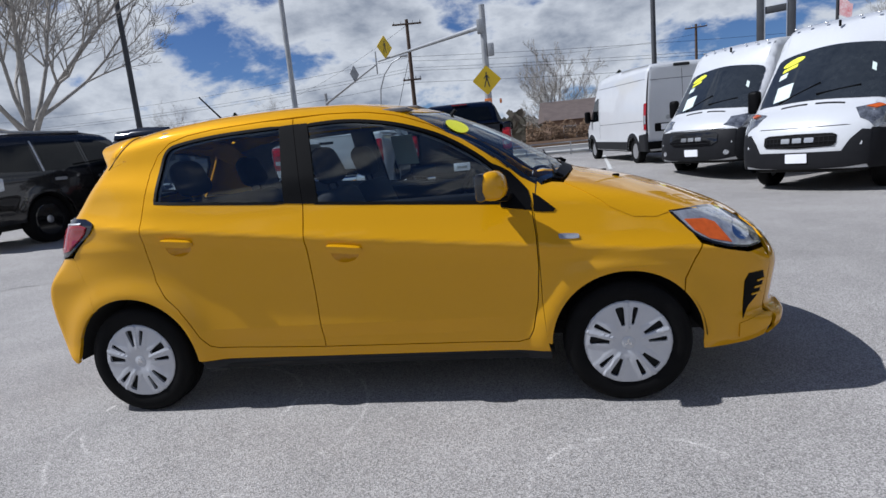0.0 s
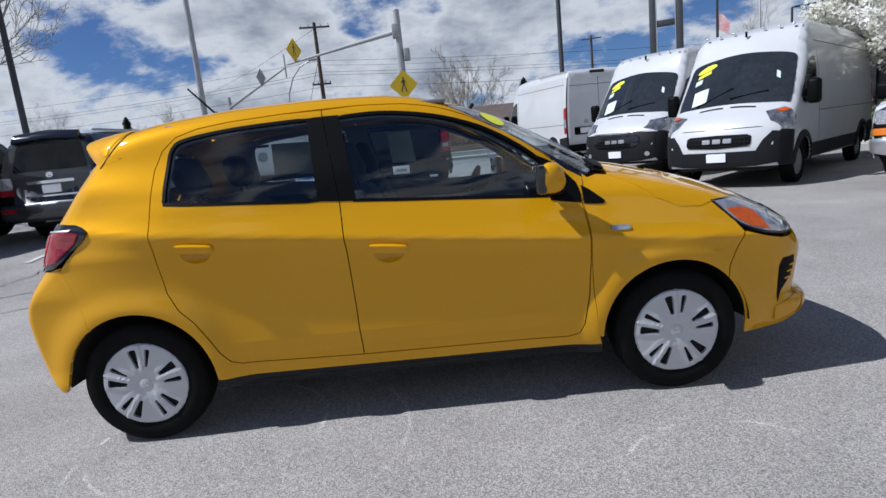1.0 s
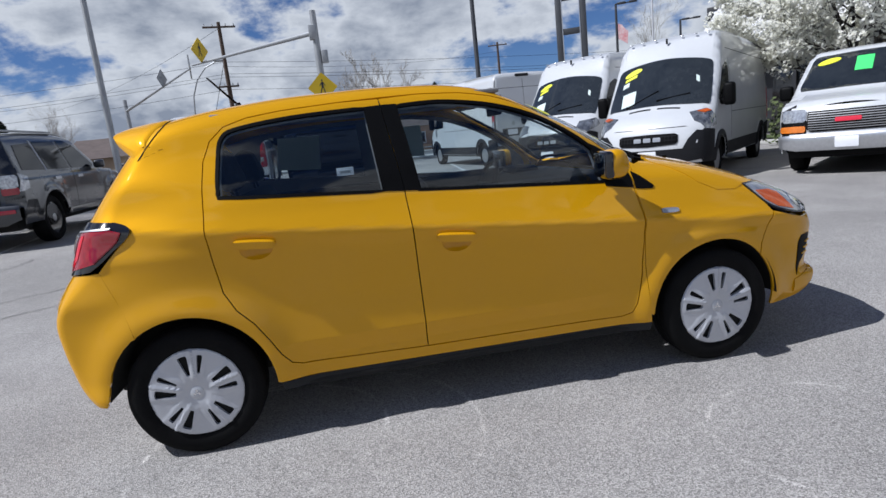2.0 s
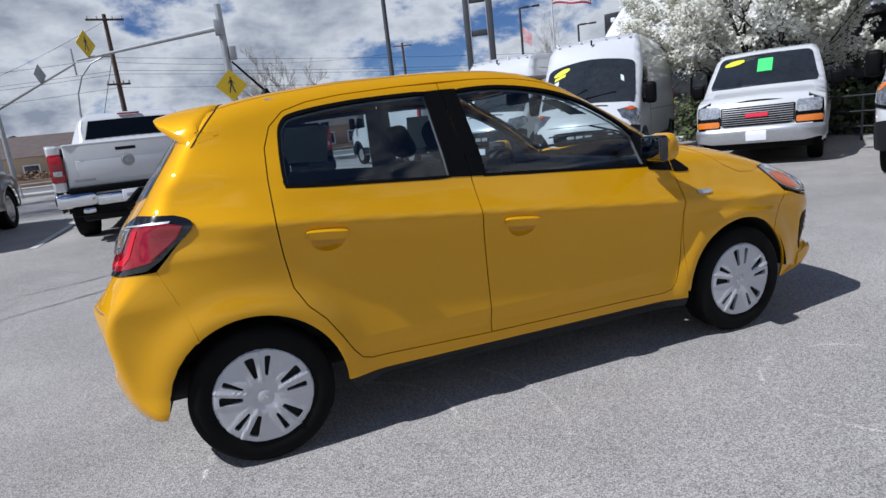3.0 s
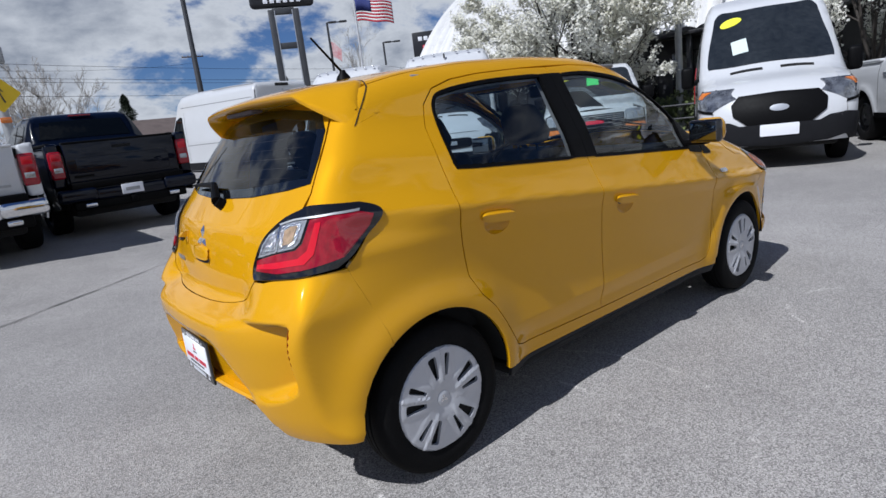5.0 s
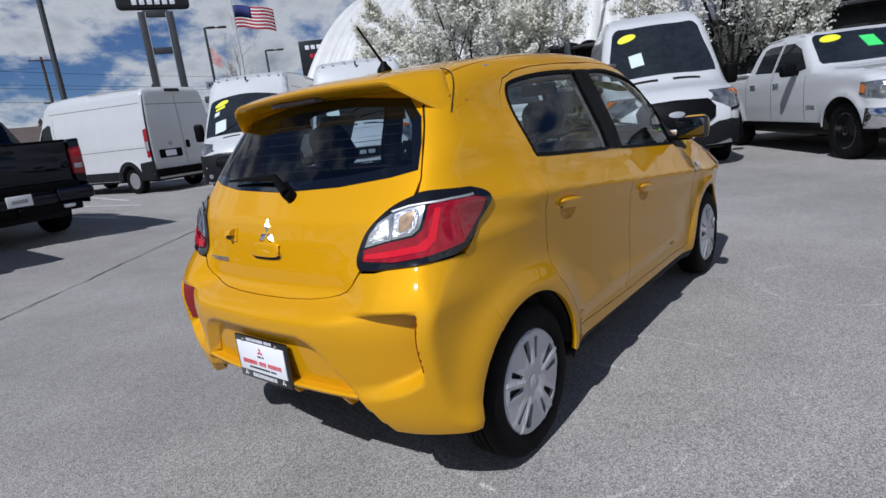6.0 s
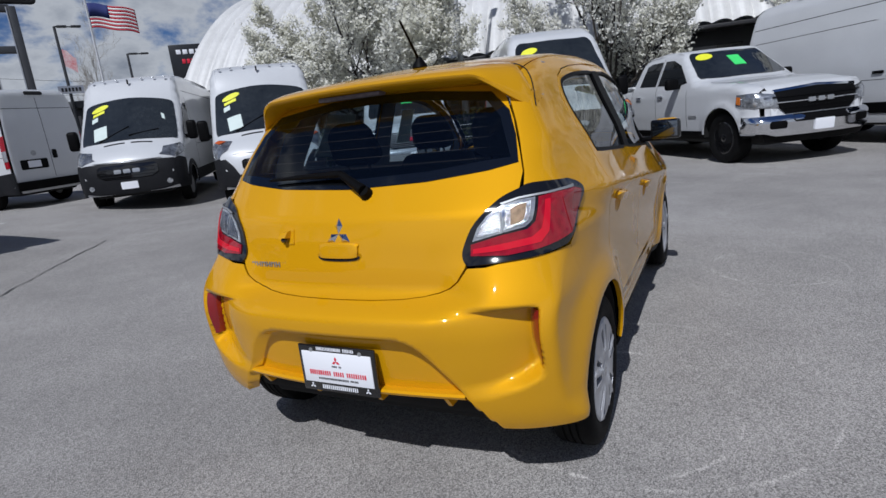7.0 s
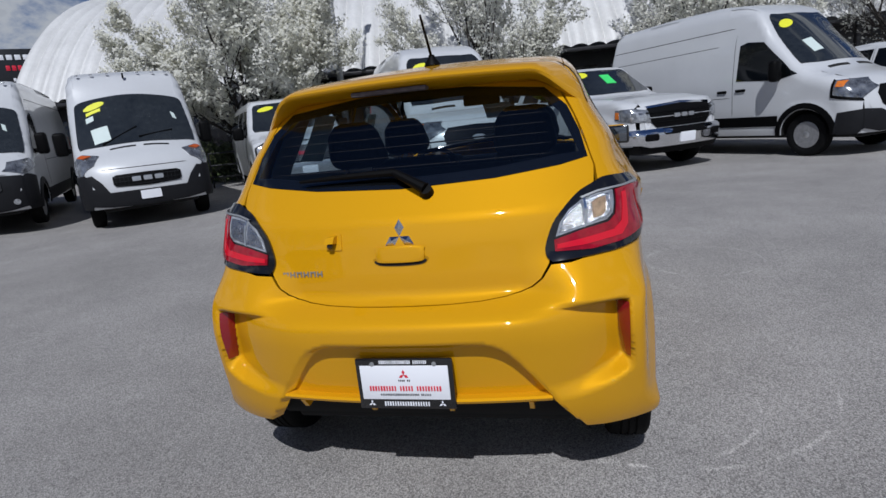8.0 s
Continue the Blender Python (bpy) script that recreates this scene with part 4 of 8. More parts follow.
def shrub(name, x, y, sx, sy, sz, n, material, label, seed, size=0.07, turn=0):
    t = thing(name, pose(x, y, 0, 0, 0, turn), label, "shrub", "shrubs")
    rnd = random.Random(seed)
    segs = []
    for _ in range(24):
        a = Vector((rnd.uniform(-0.4, 0.4) * sx, rnd.uniform(-0.4, 0.4) * sy, 0))
        segs.append((a, a + Vector((rnd.gauss(0, 0.15), rnd.gauss(0, 0.15), sz * rnd.uniform(0.6, 0.95))), 0.015, 0.006))
    tagged(obj("stem", *limbs_mesh(segs), BARKD, t), kind="stuff")
    vs, fs = [], []
    for _ in range(n):
        u_, v_, w_ = rnd.uniform(-1, 1), rnd.uniform(-1, 1), rnd.random() ** 0.7
        bulge = 0.75 + 0.25 * math.sin(u_ * 5 + seed) * math.cos(v_ * 4)
        c = Vector((u_ * sx / 2, v_ * sy / 2, w_ * sz * bulge))
        u = Vector((rnd.uniform(-1, 1), rnd.uniform(-1, 1), rnd.uniform(-1, 1))).normalized() * size
        w = u.orthogonal() * rnd.uniform(0.4, 0.9)
        o = len(vs)
        vs += [c - u, c - w, c + u, c + w]
        fs.append((o, o + 1, o + 2, o + 3))
    tagged(obj("crown", vs, fs, material, t, "", False), kind="stuff")


shrub("shrub", 14.6, 8.2, 1.6, 8.0, 1.5, 7000, BUSH, "clipped yellow-green shrub row", 2, turn=11.5)
shrub("shrub", 16.6, 0.5, 1.2, 5.0, 1.1, 3000, BUSH, "low green shrub before the hall", 4, turn=11.5)
shrub("dry_brush", 4.5, 44.5, 5.0, 1.5, 2.6, 9000, REED, "tall dry brown brush across the street", 6, 0.055)
shrub("dry_brush", -18, 45, 14.0, 1.8, 1.6, 9000, REED, "dry brown brush across the street", 8, 0.06)

# distant woods and hills
rnd = random.Random(77)
vs, fs = [], []
for k in range(16000):
    a = radians(rnd.uniform(35, 150))
    D = rnd.uniform(75, 140)
    h = (2.5 + 3.5 * noise.noise(Vector((math.degrees(a) * 0.35, 0.0, 4.0))) + 2.2) * rnd.random() ** 0.6
    c = Vector((D * math.cos(a), D * math.sin(a), max(h, 0.2)))
    u = Vector((-math.sin(a), math.cos(a), rnd.uniform(-0.8, 0.8))) * rnd.uniform(0.25, 0.6)
    w = Vector((rnd.uniform(-0.2, 0.2), rnd.uniform(-0.2, 0.2), 1)) * rnd.uniform(0.25, 0.6)
    o = len(vs)
    vs += [c - u, c - w, c + u, c + w]
    fs.append((o, o + 1, o + 2, o + 3))
tagged(obj("distant_woods", vs, fs, mat("woods_grey", (0.17, 0.14, 0.115), 0.95, base2=(0.07, 0.075, 0.05), scale=0.05, island=0.6), None, "grey-brown leafless woods in the distance", False), category="woods", kind="stuff")
HILL = mat("hill_scrub", (0.20, 0.19, 0.20), 0.95, base2=(0.13, 0.125, 0.13), scale=0.004)
SNOW = mat("snow_ridge", (0.72, 0.75, 0.80), 0.9, base2=(0.40, 0.42, 0.47), scale=0.006)
for nm, D, base, amp, mt, lab, fq in (("snowy_ridge", 2600, 110, 90, SNOW, "distant mountain ridge with snow", 0.30), ("hills", 1700, 50, 45, HILL, "grey-brown hills on the horizon", 0.22)):
    vs, fs = [], []
    for i in range(181):
        a = radians(20 + 0.8 * i)
        h = base + amp * noise.noise(Vector((i * fq * 0.35, 3.1, D * 0.01))) + amp * 0.4 * noise.noise(Vector((i * fq * 1.6, 7.1, D * 0.01)))
        for f, hh in ((1.0, 0.0), (1.10, h * 0.55), (1.22, max(h, 8)), (1.4, 0.0)):
            wob = 1 + 0.02 * noise.noise(Vector((i * 0.6, f * 9, 1)))
            vs.append((D * f * wob * math.cos(a), D * f * wob * math.sin(a), hh - 2))
    for i in range(180):
        for k in range(3):
            o = i * 4 + k
            fs.append((o, o + 4, o + 5, o + 1))
    tagged(obj(nm, vs, fs, mt, None, lab, False), category="hills", kind="structure")


# ---- the yellow hatchback: rear axle over the origin, nose towards +x ----
C_W = Table([(0.18, 0.72), (0.22, 0.742), (0.26, 0.760), (0.315, 0.770), (0.40, 0.778), (0.455, 0.779), (0.52, 0.7815), (0.60, 0.7865), (0.72, 0.7955), (0.80, 0.804), (0.850, 0.820), (0.868, 0.824),
             (0.886, 0.813), (0.93, 0.79), (1.02, 0.747), (1.06, 0.730), (1.39, 0.597), (1.43, 0.581), (1.6, 0.50)], 0.007)
C_TOP = Table([(-0.4, 1.28), (-0.15, 1.412), (0.0, 1.445), (0.18, 1.478), (0.5, 1.506), (0.9, 1.514), (1.2, 1.503), (1.42, 1.472), (1.6, 1.425), (1.8, 1.342), (2.0, 1.237),
               (2.2, 1.115), (2.32, 1.035), (2.6, 0.84), (3.4, 0.3)], 0.05)
C_HOOD = Table([(1.8, 1.075), (2.2, 1.068), (2.4, 1.033), (2.6, 0.983), (2.8, 0.917), (3.0, 0.832), (3.1, 0.775), (3.2, 0.70), (3.4, 0.5)], 0.04)
C_REAR = Table([(0.20, -0.50), (0.30, -0.565), (0.36, -0.588), (0.50, -0.61), (0.62, -0.628), (0.675, -0.628), (0.695, -0.60), (0.715, -0.548), (0.735, -0.512), (0.80, -0.508),
                (0.90, -0.491), (0.972, -0.470), (0.992, -0.452), (1.055, -0.402), (1.10, -0.368), (1.2, -0.288), (1.3, -0.205), (1.36, -0.155), (1.45, -0.08)], 0.011)
C_REAR2 = Table([(0.20, -0.50), (0.30, -0.565), (0.36, -0.588), (0.50, -0.615), (0.62, -0.628), (0.68, -0.618), (0.74, -0.585), (0.80, -0.545), (0.84, -0.512), (0.90, -0.489), (0.972, -0.469), (0.992, -0.452), (1.055, -0.402), (1.10, -0.368),
                 (1.2, -0.288), (1.3, -0.205), (1.36, -0.155), (1.45, -0.08)], 0.022)
C_FRONT = Table([(0.18, 3.10), (0.23, 3.21), (0.28, 3.265), (0.345, 3.27), (0.375, 3.20), (0.45, 3.215), (0.6, 3.24), (0.72, 3.22), (0.80, 3.14), (0.9, 3.05)], 0.014)


ARCH = [(0.62, 0.17), (0.535, 0.285), (0.49, 0.345), (0.448, 0.405), (0.402, 0.472), (0.357, 0.534), (0.330, 0.565), (0.304, 0.586), (0.278, 0.599), (0.25, 0.606), (0.20, 0.608), (-0.3, 0.608)]


def arch_depth(q, z):
    """Distance from the edge of the bumper's arch, above zero inside it."""
    d, over = np.full(q.shape, 9.0), np.full(q.shape, -9.0)
    for (ax_, az_), (bx_, bz_) in zip(ARCH, ARCH[1:]):
        ex, ez = bx_ - ax_, bz_ - az_
        t = np.clip(((q - ax_) * ex + (z - az_) * ez) / (ex * ex + ez * ez), 0, 1)
        r = np.hypot(q - ax_ - t * ex, z - az_ - t * ez)
        over = np.where(r < d, (ex * (z - az_) - ez * (q - ax_)), over)
        d = np.minimum(d, r)
    return np.where(over > 0, d, -d)


REFL_IN = Table([(0.48, 0.668), (0.53, 0.655), (0.60, 0.645), (0.70, 0.643)], 0.01)


def car_F(x, y, z):
    q = np.abs(y)
    fade = step01(0.50, 0.66, z) * (1 - step01(1.04, 1.3, z))
    w = C_W(z + (0.08 + 0.025 * step01(0.5, 0.8, z)) * (x - 1.05) * fade) - 0.020 * (1 - step01(0.98, 1.16, z))
    # lower door crease: a level fold that sinks into the wheel arches at both ends
    run_ = step01(0.33, 0.50, x) * (1 - step01(1.72, 2.02, x))
    w = w + run_ * np.interp(z, [0.22, 0.30, 0.36, 0.432, 0.437, 0.60, 0.70], [0.0, -0.010, -0.013, 0.0065, 0.0065, 0.0, 0.0])
    w = w - 0.034 * step01(-0.25, 0.20, -x) * step01(0.86, 0.98, z) * (1 - step01(1.04, 1.20, z))
    square = step01(0.16, 0.32, z) * (1 - step01(0.70, 0.85, z))
    w = w - 0.035 * np.maximum(x - 1.7, 0) ** 2 - (0.25 - 0.15 * square) * np.maximum(0.1 - x, 0) ** 2
    up = step01(0.93, 1.12, z)
    w = w - up * (0.035 * np.maximum(0.9 - x, 0) ** 2 + 0.10 * np.maximum(x - 1.4, 0) ** 2)
    for cx in (0.0, 2.45):
        r = np.hypot(x - cx, z - 0.285)
        w = w + 0.034 * np.exp(-((r - 0.35) / 0.09) ** 2) * (1 - step01(0.62, 0.82, z))
    w = w + 0.030 * step01(0.15, 0.40, -x) * (1 - step01(0.26, 0.40, z))
    Fs = q - w
    xx = x + 0.45 * q * q * step01(1.2, 1.75, x)
    Fc = (z - (C_TOP(xx) - 0.09 * q * q)) * 0.9
    Fh = z - (C_HOOD(x + 0.22 * q * q) - 0.10 * q * q)
    Ft = smin(Fc, Fh, 0.03)
    side_mix = step01(0.34, 0.56, q)
    rear = C_REAR(z) * (1 - side_mix) + C_REAR2(z) * side_mix + (0.17 - 0.02 * square) * q * q + 0.40 * q ** 6
    # lower recess of the rear bumper, an arch that widens downwards
    if np.any(x < -0.3):
        rear = rear + 0.042 * step01(-0.009, 0.009, arch_depth(q, z))
    # hollow before each rear reflector: deepest at the reflector's wall, running out softly below
    floor_ = np.clip((q - 0.34) / 0.305, 0, 1) ** 1.6
    wall_ = 1 - step01(0.0, 1.0, (q - REFL_IN(z)) / (0.695 - REFL_IN(z)))
    foot_ = np.interp(q, [0.36, 0.46, 0.53, 0.62, 0.68], [0.40, 0.405, 0.415, 0.445, 0.478])
    rear = rear + 0.074 * floor_ * wall_ * step01(-0.005, 0.005, 0.699 - z) * step01(-0.006, 0.055, z - foot_)
    Fr = (rear - x) * 0.9
    Ff = x - (C_FRONT(z) - 0.17 * q * q - 1.1 * q ** 6)
    F = smax(Fs, Ft, 0.075)
    F = smax(F, Fr, 0.065 - 0.047 * square)
    F = smax(F, Ff, 0.10)
    return smax(F, 0.19 - z, 0.02)


CAR = Shell(car_F, 1.0, 0.1, 2.4, 0.5, 0.15)
hatch = thing("hatchback_car", pose(0, 0, 0), "golden yellow compact hatchback car parked on the asphalt", "car")
WR, WF, WZ = 0.0, 2.45, 0.285

# door and window outlines on the flank, as (x, z)
GAP = [(0.932, 1.432), (0.955, 1.25), (0.987, 1.023), (1.000, 0.80), (1.006, 0.55), (1.010, 0.315)]
FWIN = curve([(1.052, 1.030, 1), (1.000, 1.388, 1), (1.20, 1.390), (1.42, 1.357), (1.60, 1.300), (1.72, 1.240), (1.83, 1.165), (1.895, 1.108, 1), (1.915, 0.962, 1)], n=5)
RWIN = curve([(0.225, 1.112), (0.232, 1.24), (0.252, 1.325), (0.32, 1.358), (0.55, 1.383), (0.862, 1.392, 1), (0.893, 1.042, 1), (0.55, 1.068), (0.25, 1.092)], n=5)
FDOOR = [(x + 0.0025, z) for x, z in GAP] + [(1.5, 0.309), (1.96, 0.303), (2.008, 0.318), (2.03, 0.36), (2.06, 0.50), (2.073, 0.66), (2.070, 0.80), (2.058, 0.92), (2.03, 1.02), (1.96, 1.105),
         (1.87, 1.178), (1.75, 1.262), (1.6, 1.340), (1.45, 1.396), (1.3, 1.425), (1.1, 1.437)]
RDOOR = [(x - 0.0025, z) for x, z in GAP[::-1]] + [(0.75, 1.432), (0.5, 1.420), (0.36, 1.404), (0.26, 1.375), (0.20, 1.32), (0.168, 1.24), (0.158, 1.12), (0.157, 0.95), (0.165, 0.83), (0.182, 0.70),
         (0.225, 0.62), (0.285, 0.555), (0.335, 0.475), (0.375, 0.40), (0.41, 0.352), (0.454, 0.334), (0.7, 0.325)]
SAIL = [(1.882, 1.136), (1.93, 1.112), (1.968, 1.088), (2.005, 1.048), (2.048, 1.000), (2.060, 0.950), (2.057, 0.912), (1.99, 0.922), (1.924, 0.934), (1.906, 1.0), (1.903, 1.095)]


HANDLES = ((0.256, 0.897, 0.424, 0.884), (1.098, 0.815, 1.270, 0.800))


def cup(i):
    x0, z0, x1, z1 = HANDLES[i]
    return arc((x0 + x1) / 2, (z0 + z1) / 2 - 0.024, 0.0675, 0, 360, 30, 0.0455)[:-1]


def grow(poly, d):
    """Offsets a closed outline outwards by d."""
    P = np.array(poly)
    a = np.roll(P, 1, 0)
    b = np.roll(P, -1, 0)
    t = b - a
    nrm = np.stack([t[:, 1], -t[:, 0]], 1)
    nrm /= np.linalg.norm(nrm, axis=1)[:, None] + 1e-9
    area = (P[:, 0] * b[:, 1] - b[:, 0] * P[:, 1]).sum()
    return [tuple(p) for p in P + nrm * d * (1 if area > 0 else -1)]


S = CAR.side
DITCH = [(x, 0.522 + 0.03 * max(0, 0.3 - x)) for x in np.linspace(0.02, 1.42, 15)]

for flip in (False, True):
    k = dict(flip=flip)
    # body side: rear quarter, roof rail and sill, with the doors cut out
    low = [(0.352, 0.27), (1.2, 0.262), (2.105, 0.255)]
    tge = [(0.612, 1.040), (0.608, 1.08), (0.590, 1.14), (0.556, 1.24), (0.528, 1.30), (0.50, 1.352)]
    tgx = CAR.at("rear", [-q_ for q_, _ in tge], [z_ for _, z_ in tge])[:, 0]
    back = [(-0.1868, 0.565), (-0.1938, 0.59), (-0.2018, 0.62), (-0.2173, 0.665), (-0.2338, 0.71), (-0.2513, 0.755), (-0.2698, 0.80), (-0.286, 0.845), (-0.20, 0.93), (-0.143, 0.985), (-0.140, 1.006), (-0.168, 1.025)] + [(float(x_), z_) for x_, (_, z_) in zip(tgx, tge)]
    rail = CAR.edge(DITCH + [(1.55, 0.545), (1.68, 0.562), (1.8, 0.582), (1.92, 0.605), (2.02, 0.628)])
    ring = S(low) + S([(2.092, 0.33), (2.08, 0.50), (2.079, 0.66), (2.076, 0.80), (2.066, 0.92), (2.085, 1.02)]) + rail[::-1] + S(back[::-1]) + S(arc(WR, WZ, 0.338, 122, -2, 22))
    # one opening for both doors
    front = grow(FDOOR, 0.0045)
    rear_o = grow(RDOOR, 0.0045)
    both = rear_o[6:] + [(1.0, 0.3105)] + front[6:] + [(0.94, 1.4405)]
    CAR.panel("body_side", "side", ring, PAINT, hatch, [S(both)], 0.022, thick=0.02, **k)
    CAR.panel("front_door", "side", S(FDOOR), PAINT, hatch, [S(grow(FWIN, 0.012)), cup(1)], 0.022, folds=[[(1.03, z_), (2.0, z_)] for z_ in (0.430, 0.435, 0.441)], **k)
    CAR.panel("rear_door", "side", S(RDOOR), PAINT, hatch, [S(grow(RWIN, 0.012)), cup(0)], 0.022, folds=[[(0.41, z_), (0.99, z_)] for z_ in (0.430, 0.435, 0.441)], **k)
    # window seals, panes, black pillar tape
    for nm, win in (("front_window", FWIN), ("rear_window", RWIN)):
        CAR.panel("window_seal", "side", S(grow(win, 0.014)), BLACKP, hatch, [S(win)], 0.02, out=0.002, thick=0.016, **k)
        pane = CAR.panel(nm, "side", S(grow(win, 0.004)), CARGLASS, hatch, (), 0.03, out=-0.006, thick=0.0, label="tinted side window", **k)
        pane.visible_shadow = False
    CAR.panel("pillar_cover", "side", S([(0.868, 1.402), (0.9345, 1.404), (0.9862, 1.026), (0.90, 1.034)]), BLACKP, hatch, (), 0.03, out=0.003, label="matt black door pillar cover", **k)
    CAR.panel("pillar_cover", "side", S([(0.9370, 1.404), (1.008, 1.403), (1.062, 1.020), (0.9885, 1.026)]), BLACKP, hatch, (), 0.03, out=0.003, label="matt black door pillar cover", **k)
    CAR.panel("mirror_sail", "side", S(SAIL), BLACKP, hatch, (), 0.03, out=0.004, label="black triangular mirror base", **k)
    CAR.panel("fender_corner_trim", "side", S([(2.068, 0.984), (2.10, 0.964), (2.135, 0.935), (2.166, 0.908), (2.155, 0.897), (2.11, 0.900), (2.070, 0.906)]), BLACKP, hatch, (), 0.03, out=0.004, **k)
    trim_ = [(0.0, 1.0), (0.6, 0.98), (2.02, 0.94), (1.97, 1.06), (1.88, 1.15), (1.74, 1.245), (1.58, 1.325), (1.42, 1.378), (1.1, 1.415), (0.5, 1.405), (0.2, 1.375), (0.02, 1.33)]
    CAR.panel("cabin_trim", "side", S(trim_), TRIMG, hatch, [S(grow(FWIN, -0.004)), S(grow(RWIN, -0.004))], 0.03, out=-0.026, thick=0.0, label="pale grey inner window trim", **k)
    # front wing
    wing = S([(2.094, 0.30), (2.11, 0.29)]) + S(arc(WF, WZ, 0.335, 178, 42, 26)) + S([(2.70, 0.565), (2.735, 0.63), (2.775, 0.712), (2.74, 0.765), (2.69, 0.815), (2.650, 0.862),
        (2.58, 0.898), (2.48, 0.928), (2.40, 0.948), (2.352, 0.975), (2.335, 1.005)]) + CAR.edge([(2.318, 0.659), (2.262, 0.624), (2.212, 0.594), (2.16, 0.600), (2.112, 0.636)]) + S([(2.094, 1.03), (2.069, 0.92), (2.079, 0.80), (2.082, 0.66), (2.083, 0.50)])
    CAR.panel("front_wing", "side", wing, PAINT, hatch, (), 0.022, **k)
    CAR.panel("indicator", "side", S(curve([(2.170, 0.792), (2.178, 0.801), (2.248, 0.796), (2.258, 0.786), (2.250, 0.777), (2.180, 0.780)], n=4)), LENS, hatch, (), 0.02, out=0.006, label="small clear side indicator", **k)
    # sill cover
    CAR.panel("sill_cover", "side", [(0.36, 0.222), (1.2, 0.212), (2.11, 0.205), (2.108, 0.252), (1.2, 0.258), (0.352, 0.266)], SILLG, hatch, (), 0.03, out=-0.002, label="matt dark grey sill cover", **k)
    # dark metal behind the gaps
    inner = S([(-0.24, 0.64), (-0.24, 0.80), (-0.10, 0.95), (0.10, 1.0), (2.05, 0.90), (2.6, 0.84), (2.68, 0.60)] + arc(WF, WZ, 0.35, 40, 178, 18) + [(1.2, 0.22)] + arc(WR, WZ, 0.35, 0, 118, 18))
    CAR.panel("inner_panel", "side", inner, DARKIN, hatch, (), 0.05, out=-0.03, thick=0.0, **k)
    for x0, z0, x1, z1 in HANDLES:
        cx, cz = (x0 + x1) / 2, (z0 + z1) / 2 - 0.024

        def bowl(p, n_, v, cx=cx, cz=cz):
            r2 = np.clip(1 - ((v[:, 0] - cx) / 0.068) ** 2 - ((v[:, 1] - cz) / 0.046) ** 2, 0, 1)
            g_ = n_ + np.stack([(v[:, 0] - cx) / 0.068 * -0.55, 0 * r2, (v[:, 1] - cz) / 0.046 * -0.9], 1) * (1 - 0.4 * r2)[:, None]
            return p - n_ * (0.030 * r2 ** 0.7)[:, None], g_ / np.linalg.norm(g_, axis=1)[:, None]
        CAR.panel("handle_cup", "side", arc(cx, cz, 0.068, 0, 360, 30, 0.046)[:-1], PAINT, hatch, (), 0.008, thick=0.0, shape=bowl, **k)
        mid = (z0 + z1) / 2
        bar = curve([(x0, z0 + 0.004), (x0 + 0.015, z0 + 0.017), (cx, mid + 0.020), (x1 - 0.015, z1 + 0.016), (x1, z1 + 0.002), (x1 - 0.012, z1 - 0.014), (cx, mid - 0.014), (x0 + 0.012, z0 - 0.012)])

        def pull(p, n_, v, cx=cx, h=(x1 - x0) / 2):
            e = np.clip(1 - ((v[:, 0] - cx) / h) ** 4, 0, 1)
            return p + n_ * (0.005 + 0.023 * e ** 0.5)[:, None], n_
        CAR.panel("door_handle", "side", bar, PAINT, hatch, (), 0.009, thick=0.030, shape=pull, label="body-coloured pull handle", **k)
    # door mirror
    bm = bmesh.new()
    b_box(bm, (0, 0, 0), (0.115, 0.170, 0.125), 0.045, seg=4)
    for v in bm.verts:
        v.co.x *= 1 - 0.25 * (v.co.z > 0) * abs(v.co.z) / 0.06
        v.co.y *= 1.06 - 0.34 * max(v.co.x + 0.03, 0) / 0.09
    sgn = 1 if flip else -1
    mir = part("door_mirror", bm, PAINT, hatch, "yellow door mirror on a black foot")
    mir.matrix_basis = pose(1.905, sgn * 0.846, 1.045, 0, 0, sgn * 8)
    bm = bmesh.new()
    b_box(bm, (-0.044, 0, -0.002), (0.042, 0.178, 0.118), 0.016, seg=3)
    part("mirror_bezel", bm, GLOSSB, mir)
    bm = bmesh.new()
    b_box(bm, (-0.063, 0, 0), (0.008, 0.150, 0.094), 0.003)
    part("mirror_glass", bm, mat("mirror_silver", (0.22, 0.24, 0.27), 0.02, 1.0) if not flip else bpy.data.materials["mirror_silver"], mir, "mirror glass")
    bm = bmesh.new()
    b_box(bm, (0.02, -sgn * 0.10, -0.062), (0.07, 0.14, 0.03), 0.012)
    part("mirror_foot", bm, BLACKP, mir)

# roof, windscreen, hood
roof_out = [(x, -y + 0.004) for x, y in DITCH] + [(1.50, -0.50), (1.56, -0.35), (1.595, -0.18), (1.605, 0), (1.595, 0.18), (1.56, 0.35), (1.50, 0.50)] + [(x, y - 0.004) for x, y in DITCH[::-1]] + [(-0.06, 0.45), (-0.085, 0.2), (-0.09, 0), (-0.085, -0.2), (-0.06, -0.45)]
CAR.panel("roof", "top", roof_out, PAINT, hatch, (), 0.03, out=0.0)
for s_ in (1, -1):
    CAR.panel("roof_ditch_moulding", "top", [(x, s_ * (y - 0.004)) for x, y in DITCH] + [(x, s_ * (y + 0.006)) for x, y in DITCH[::-1]], BLACKP, hatch, (), 0.03, out=-0.006, thick=0.004)
